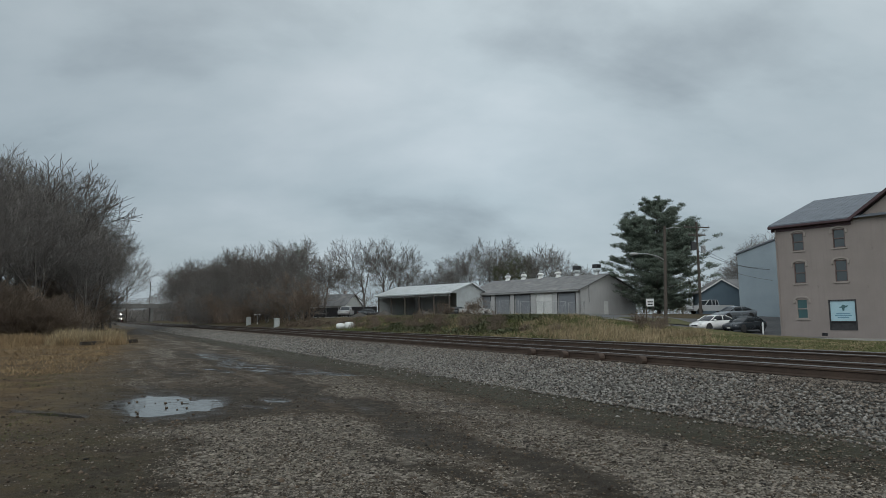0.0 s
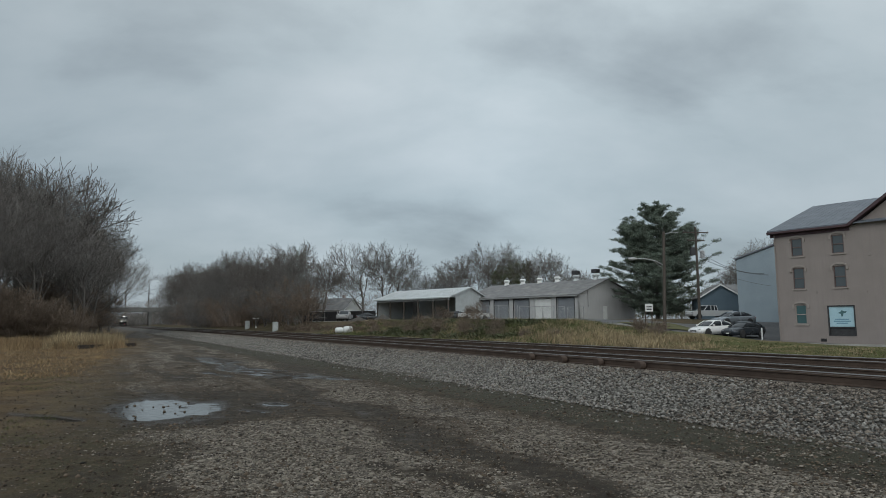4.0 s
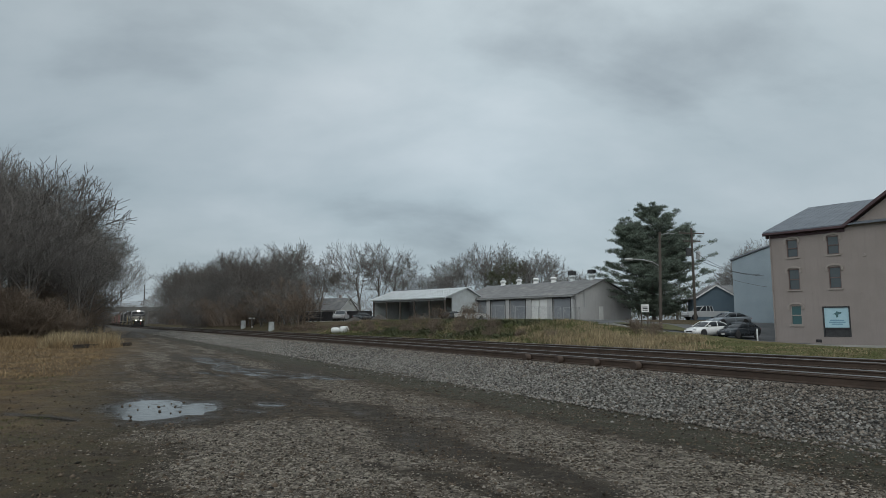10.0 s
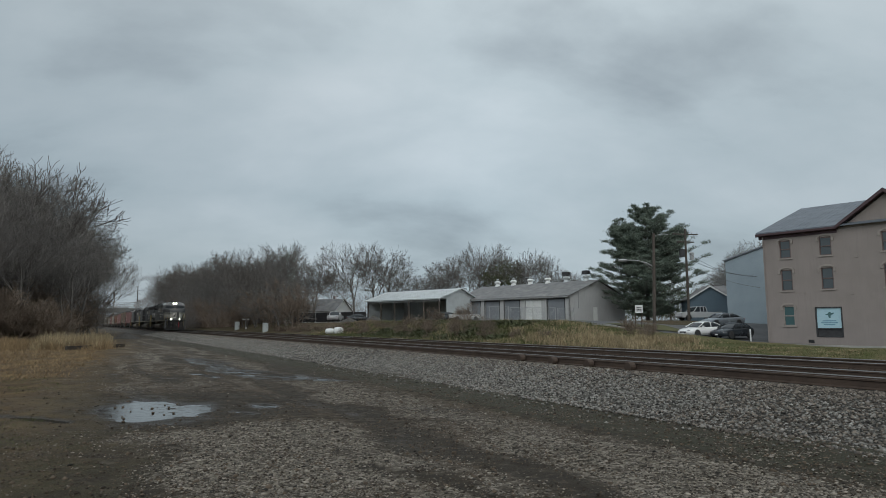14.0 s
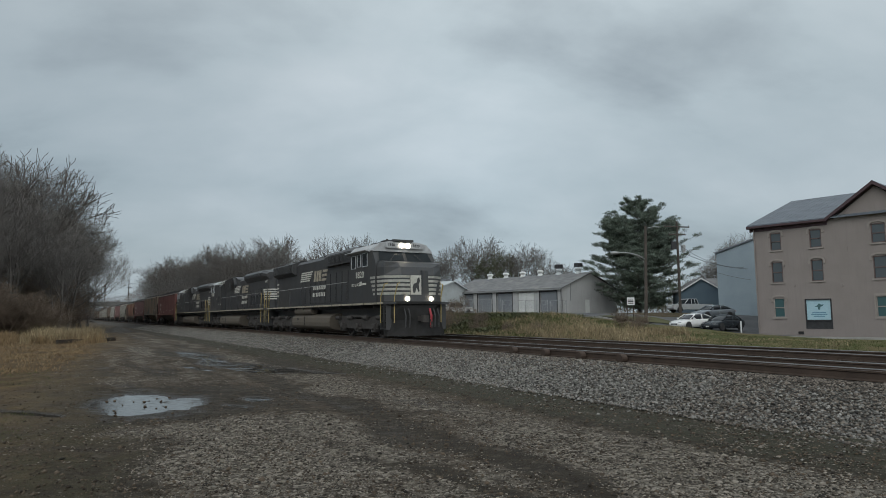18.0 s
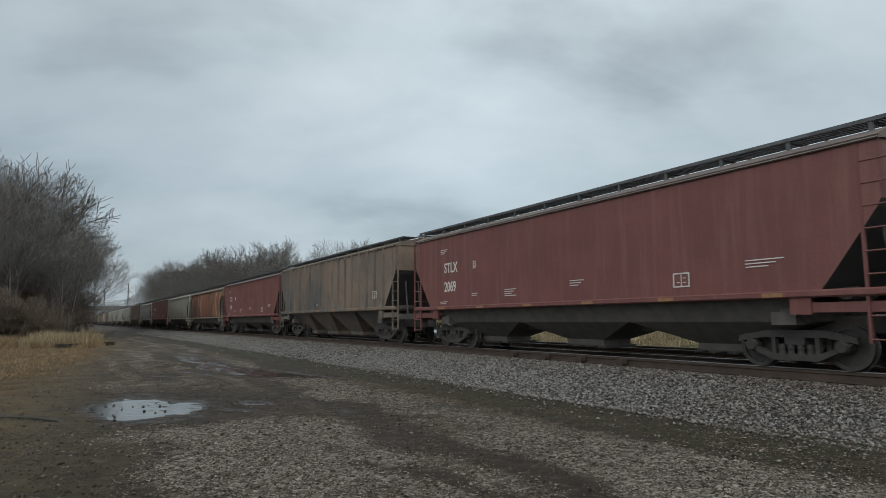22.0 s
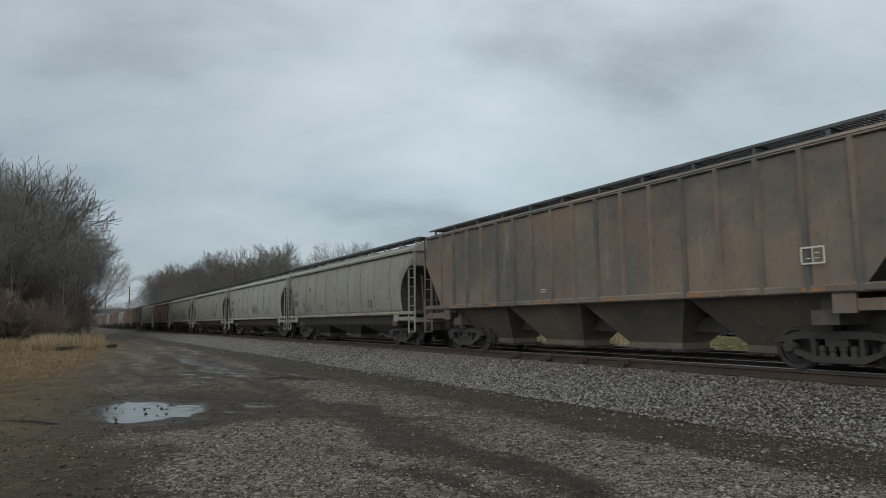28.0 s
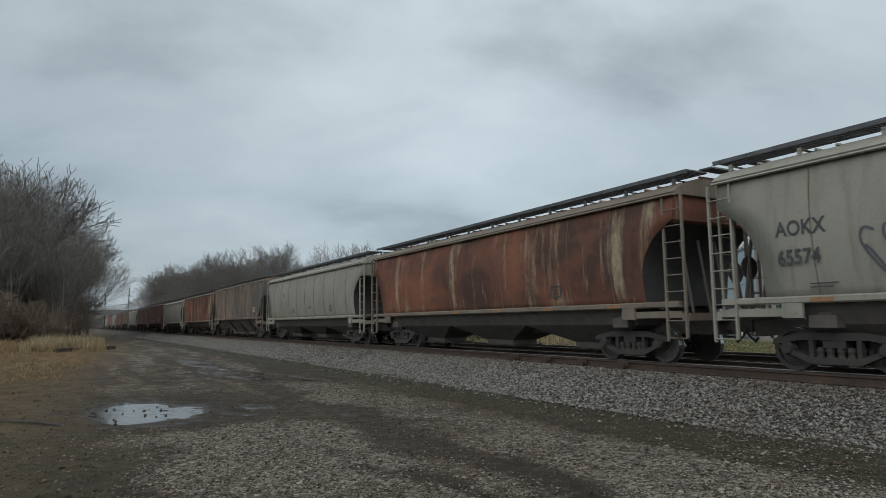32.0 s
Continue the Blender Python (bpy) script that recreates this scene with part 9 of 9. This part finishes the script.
def evergreen_clump(x, y, h, r, seed, label):
    """A dark rounded evergreen, built of leaf sprays."""
    rnd = np.random.default_rng(seed)
    n = 5200
    u = rnd.normal(size=(n, 3))
    u /= np.linalg.norm(u, axis=1)[:, None]
    k = rnd.uniform(0.55, 1.0, n) ** 0.5
    lump = 1 + 0.30 * np.sin(u[:, 0] * 5 + seed) * np.cos(u[:, 1] * 6 + 1) + 0.22 * np.sin(u[:, 2] * 7 + u[:, 0] * 3)
    c = u * (k * lump)[:, None] * np.array([r, r, h / 2]) + np.array([0, 0, h / 2 + 0.3])
    w = rnd.normal(size=(n, 3))
    w /= np.linalg.norm(w, axis=1)[:, None]
    t = empty("evergreen", pose(x, y, base_z(x, y)), label, "tree", "evergreens")
    part("foliage", bars("foliage", c, c + w * rnd.uniform(0.2, 0.45, n)[:, None], np.full(n, 0.05), np.full(n, 0.015), NEEDLE if seed % 2 else VINE, 3), None, t)
    bm = bmesh.new()
    tube(bm, ((0, 0, -0.2), (0, 0, h * 0.6)), 0.25, 7, 0.1)
    part("trunk", bm, BARK, t)


evergreen_clump(14.8, 140, 12.5, 4.6, 4, "dull brown-green rounded tree behind the workshop")
evergreen_clump(-29.4, 128, 13.5, 2.4, 3, "dark evergreen in the belt of bare trees")


# ---- grasses ----
def tufts(name, centres, blades, height, mat, label, lean=0.35, wide=0.012, spread=0.16, seed=1):
    rng = np.random.default_rng(seed)
    n = len(centres)
    c = np.repeat(centres, blades, 0)
    m = len(c)
    base = c + np.concatenate((rng.normal(0, spread, (m, 2)), np.zeros((m, 1))), 1)
    h = np.repeat(height, blades) * rng.uniform(0.45, 1.15, m)
    tip = base + np.stack((rng.normal(0, lean, m) * h, rng.normal(0, lean, m) * h, h), 1)
    mid = base * 0.45 + tip * 0.55 + np.array([0, 0, 0.06]) * h[:, None]
    a = rng.uniform(0, np.pi, m)
    o = np.stack((np.cos(a), np.sin(a), 0 * a), 1) * wide
    v = np.stack((base - o, base + o, mid - o * 0.7, mid + o * 0.7, tip), 1)
    f4 = np.array([(0, 1, 3, 2)])[None] + 5 * np.arange(m)[:, None, None]
    f3 = np.array([(2, 3, 4)])[None] + 5 * np.arange(m)[:, None, None]
    loops = np.concatenate((f4.reshape(-1), f3.reshape(-1)))
    start = np.concatenate((np.arange(m) * 4, 4 * m + np.arange(m) * 3))
    me = bpy.data.meshes.new(name)
    me.vertices.add(m * 5), me.loops.add(len(loops)), me.polygons.add(2 * m)
    me.vertices.foreach_set("co", v.reshape(-1).astype(np.float32))
    me.loops.foreach_set("vertex_index", loops.astype(np.int32))
    me.polygons.foreach_set("loop_start", start.astype(np.int32))
    me.update(calc_edges=True)
    me.materials.append(mat)
    return tagged(new(name, me), label, "grass", kind="stuff")


def spots_on(rng, n, s0, s1, p0, p1, clump=0.0):
    """Random places on the ground beside the line, thinned into drifts."""
    out = []
    while len(out) < n:
        s, p = rng.uniform(s0, s1), rng.uniform(p0, p1)
        q = at(s, p)
        if clump and noise.noise((q.x * 0.35, q.y * 0.35, clump)) < 0.02:
            continue
        out.append((q.x, q.y, ground_height(s, p) - 0.02))
    return np.array(out)


def plant_grass():
    rng = np.random.default_rng(12)
    # dead grass on the near side, tall at the edge of the wood
    c = spots_on(rng, 3800, 23, 72, -22, 0.6)
    c = c[c[:, 0] * V.x + c[:, 1] * V.y < -2.6 + 0.085 * (c[:, 0] * U.x + c[:, 1] * U.y) + 0.2]
    tufts("dead_grass", c, 16, rng.uniform(0.05, 0.20, len(c)), STRAW, "dead straw-coloured grass at the edge of the lot", 0.9, 0.012, 0.28, 2)
    c = spots_on(rng, 520, 47, 68, -12, 1.4, 2.0)
    tufts("tall_dead_grass", c, 36, rng.uniform(0.25, 0.85, len(c)), STRAW, "tall dead straw grass beside the wood", 0.38, 0.014, 0.35, 3)
    c = spots_on(rng, 70, 50, 61, -2.4, 1.6)
    tufts("pale_grass", c, 60, rng.uniform(0.55, 1.25, len(c)), PALE_STRAW, "pale seed heads of tall dead grass", 0.3, 0.016, 0.35, 13)
    c = spots_on(rng, 1500, 5, 26, -9, -0.6, 3.0)
    tufts("lot_grass", c, 12, rng.uniform(0.02, 0.06, len(c)), GREENBLADE, "thin mossy grass creeping over the lot", 0.8, 0.006, 0.15, 4)
    # dead leaves and bramble stems that fill the undergrowth
    c = np.array([(*at(s, p)[:2], ground_height(s, p)) for s, p in ((62 + 30 * a, -30 + 27.5 * min(1.0, a * 1.15 + 0.12) - 9 * b) for a, b in rng.random((900, 2)))])
    tufts("wood_undergrowth", c, 34, rng.uniform(0.8, 3.6, len(c)), LEAFMOULD, "brown dead leaves and bramble stems under the trees", 0.45, 0.035, 0.6, 31)
    c = np.array([(*at(s, p)[:2], ground_height(s, p)) for s, p in ((118 + 165 * a, 25.5 + 6 * b + (5.5 if a > 0.40 else 0)) for a, b in rng.random((900, 2)))])
    c = c[c[:, 0] < -0.20 * c[:, 1]]
    tufts("belt_undergrowth", c, 30, rng.uniform(0.8, 4.2, len(c)), LEAFMOULD, "brown dead leaves and stems below the tree belt", 0.45, 0.05, 0.8, 32)
    # the strip and bank beyond the tracks: short before the street, ranker towards the yard
    c = spots_on(rng, 2600, 8, 36, 20.8, 31)
    tufts("verge_grass", c, 14, rng.uniform(0.03, 0.12, len(c)), GREENBLADE, "short dull green grass beside the street", 0.6, 0.012, 0.25, 5)
    c = spots_on(rng, 1100, 8, 36, 20.8, 30, 5.0)
    tufts("verge_straw", c, 14, rng.uniform(0.03, 0.12, len(c)), PALE_STRAW, "short dry grass beside the tracks", 0.6, 0.012, 0.25, 6)
    c = spots_on(rng, 3400, 31, 72, 21.5, 31)
    tufts("bank_grass", c, 18, rng.uniform(0.08, 0.32, len(c)), GREENBLADE, "dull green weeds on the bank beyond the tracks", 0.6, 0.016, 0.3, 15)
    c = spots_on(rng, 900, 30, 72, 21.5, 31, 5.0)
    tufts("bank_straw", c, 22, rng.uniform(0.10, 0.40, len(c)), PALE_STRAW, "dry straw grass on the bank beyond the tracks", 0.55, 0.015, 0.25, 16)
    c = spots_on(rng, 170, 21, 36, 23.5, 28.5, 7.0)
    tufts("plume_grass", c, 40, rng.uniform(0.2, 0.55, len(c)), PALE_STRAW, "tall pale plume grass beside the street", 0.4, 0.015, 0.25, 7)
    c = spots_on(rng, 1500, 36, 58, 23.5, 30, 9.0)
    tufts("ivy", c, 20, rng.uniform(0.08, 0.28, len(c)), VINE, "dark green ivy on the bank", 1.2, 0.05, 0.35, 8)


plant_grass()


# ---- loose stone on the lot ----
PEBBLE = material("lot_pebbles", (0.190, 0.169, 0.142), (0.075, 0.062, 0.048), rough=0.85, scale=12, fine=60, bump=0.3, island=0.9)


def scatter_pebbles():
    rng = np.random.default_rng(21)
    n = 420000
    y = 4.6 + 25 * rng.random(n) ** 1.35
    x = rng.uniform(-0.78, 0.78, n) * y
    p, s = x * V.x + y * V.y, x * U.x + y * U.y
    keep = (p < 9.0) & (p > -7)
    x, y, p, s = x[keep], y[keep], p[keep], s[keep]
    k = np.array([lot_masks(c, d, a, b)[0] for a, b, c, d in zip(x, y, s, p)])
    keep = (k - 0.05 > rng.uniform(0.0, 1.05, len(k)) ** 1.2) & np.array([hollow(a, b) < 0.45 for a, b in zip(x, y)])
    pts, k = np.stack((x[keep], y[keep]), 1)[:95000], k[keep][:95000]
    z = np.maximum([base_z(a, b) for a, b in pts], -0.055)
    size = np.minimum(rng.exponential(0.0052, len(pts)) + 0.0050 + 0.003 * k, 0.045)
    ob = stones("lot_stones", np.concatenate((pts, z[:, None] + 0.004), 1), size, PEBBLE, rng, 0.5)
    tagged(ob, "loose pale stones scattered over the muddy lot", "gravel", kind="stuff")


scatter_pebbles()

CLOD = material("brown_dirt_clods", (0.090, 0.068, 0.049), (0.045, 0.034, 0.025), rough=0.95, scale=9, fine=50, bump=0.3, island=0.7)


def scatter_clods():
    """Crumbs of mud over the whole lot, and stones lying in the puddle."""
    rng = np.random.default_rng(33)
    n = 70000
    y = 4.6 + 21 * rng.random(n) ** 1.25
    x = rng.uniform(-0.8, 0.75, n) * y
    keep = (x * V.x + y * V.y < 8.7) & (x * V.x + y * V.y > -7)
    x, y = x[keep], y[keep]
    k = np.array([noise.noise((a * 0.8, b * 0.8, 3.0)) + 0.6 * noise.noise((a * 2.6, b * 2.6, 8.0)) - 2 * (hollow(a, b) > 0.4) for a, b in zip(x, y)])
    k = np.where(x * V.x + y * V.y > 6.6, k + 0.5, k)
    keep = k > rng.uniform(-0.7, 0.5, len(k))
    pts = np.stack((x[keep], y[keep]), 1)
    z = np.array([base_z(a, b) for a, b in pts])
    size = np.minimum(rng.exponential(0.006, len(pts)) + 0.006, 0.045)
    tagged(stones("dirt_clods", np.concatenate((pts, z[:, None] + 0.003), 1), size, CLOD, rng), "loose brown crumbs of mud over the lot", "dirt", kind="stuff")
    for i in range(26):
        a, b = rng.uniform(-6.9, -4.6), rng.uniform(11.9, 14.7)
        ob = stones("puddle_stone", np.array([(a, b, -0.045)]), rng.uniform(0.018, 0.05, 1), CLOD, rng, 0.6)
        tagged(ob, "wet brown stone lying in the rain puddle", "stone", "stones in the puddle")


scatter_clods()


# ---- distant woods that close the horizon ----
def far_woods(name, arc, dist, height, n, seed):
    rng = np.random.default_rng(seed)
    a = np.radians(rng.uniform(*arc, n))
    d = dist * rng.uniform(0.9, 1.15, n)
    x, y = -np.sin(a) * d, np.cos(a) * d
    crest = height * (0.75 + 0.2 * np.sin(a * 23) + 0.12 * np.sin(a * 61 + 1) + 0.08 * np.sin(a * 140))
    z = 0.5 + crest * rng.random(n) ** 0.75
    p0 = np.stack((x, y, z - 0.5), 1)
    w = np.stack((rng.normal(0, 0.6, n), rng.normal(0, 0.6, n), rng.uniform(0.4, 1.3, n)), 1)
    p1 = p0 + w * rng.uniform(0.8, 2.2, n)[:, None]
    k = dist / 300
    me = bars(name, p0, p1, np.full(n, 0.11 * k), np.full(n, 0.03 * k), TWIG, 3)
    tagged(new(name, me), "hazy band of distant leafless woods", "woods", kind="stuff")


far_woods("far_woods", (8, 40), 430, 20, 14000, 5)
far_woods("far_woods", (21, 31), 480, 12, 12000, 9)
far_woods("far_woods", (-60, 10), 260, 12, 14000, 6)
evergreen_clump(36.0, 128, 6.0, 9.0, 2, "dark hedge beyond the pine")
evergreen_clump(47.0, 126, 6.5, 8.0, 6, "dark hedge behind the blue house")
# ---- the train, from head to tail: the mark s of each vehicle's trailing end at 26 s ----
H9 = 8.95
STOCK = []


def join_train():
    d = "smooth-sided grey covered hopper car"
    add = lambda ob, rear, half: STOCK.append((ob, rear, half))
    add(lead_locomotive(), -122.56, 10.4)
    add(trailing_locomotive("9942", False), -100.20, 10.9)
    add(trailing_locomotive("4112", True), -78.6, 10.9)
    red = "faded red covered hopper car with white lettering"
    grey = "weathered light grey covered hopper car with dark weld seams"
    rust = "heavily rusted covered hopper car, grey paint in streaks"
    brown = "brown ribbed covered hopper car, dusty side posts"
    cars = (
        (-61.0, "flat", "red", red, ("STLX", "2069"), ()),
        (-42.30, "ribbed", "brown", brown, (), ()),
        (-24.75, "flat", "red", red, ("STLX", "2149"), ()),
        (-7.00, "smooth", "rust", rust, (), ()),
        (11.05, "smooth", "grey", grey, ("AOKX", "65706"), ()),
        (28.75, "flat", "red", red, ("STLX", "2008"), ()),
        (46.45, "smooth", "pale", grey, (), ()),
        (64.35, "ribbed", "brown", brown, (), ()),
        (82.40, "smooth", "grey", "weathered light grey covered hopper car with a sprayed scrawl", ("STLX", "6239"), ((-5.5, -4.1, 1.48, 2.2, 5),)),
        (100.0, "smooth", "pale", grey, ("CAIX", "520146"), ((0.0, 1.7, 1.6, 2.3, 9),)),
        (118.3, "smooth", "grey", grey, ("MCEX", "350006"), ((2.5, 4.6, 1.75, 2.3, 14),)),
        (136.6, "smooth", "grey", "light grey covered hopper car covered in black sprayed scrawls", ("AOKX", "65574"), ((-5.4, -1.0, 1.5, 2.6, 21), (-0.6, 5.2, 1.5, 3.0, 33))),
        (154.5, "smooth", "rust", rust, (), ()),
        (172.6, "smooth", "grey", grey, (), ()),
        (190.9, "ribbed", "brown", brown, (), ()),
        (209.1, "flat", "rust", rust, (), ()),
        (227.4, "smooth", "pale", grey, (), ()),
        (245.7, "flat", "oxide", "dark oxide red covered hopper car", (), ()),
        (263.9, "flat", "rust", rust, (), ()),
        (282.1, "smooth", "grey", grey, (), ()),
        (300.3, "ribbed", "brown", brown, (), ()),
        (318.5, "flat", "oxide", "dark oxide red covered hopper car", (), ()),
        (336.7, "smooth", "grey", grey, (), ()),
        (354.9, "flat", "red", red, (), ()),
        (373.1, "smooth", "pale", grey, (), ()),
    )
    for rear, kind, paint, label, rows, extras in cars:
        add(hopper(kind, paint, label, rows, None, extras), rear, H9)


join_train()


def run(t):
    """How far the train still has to come at t seconds, against its place at 26 s."""
    d = t - 26.0
    return -21.07 * d - 0.5 * 0.0523 * d * d


def motions():
    for ob, rear, half in STOCK:
        walk(ob, [(t, on_line(rear - half + run(t), CENTRE, RAIL_TOP)) for t in range(0, 33)])


motions()
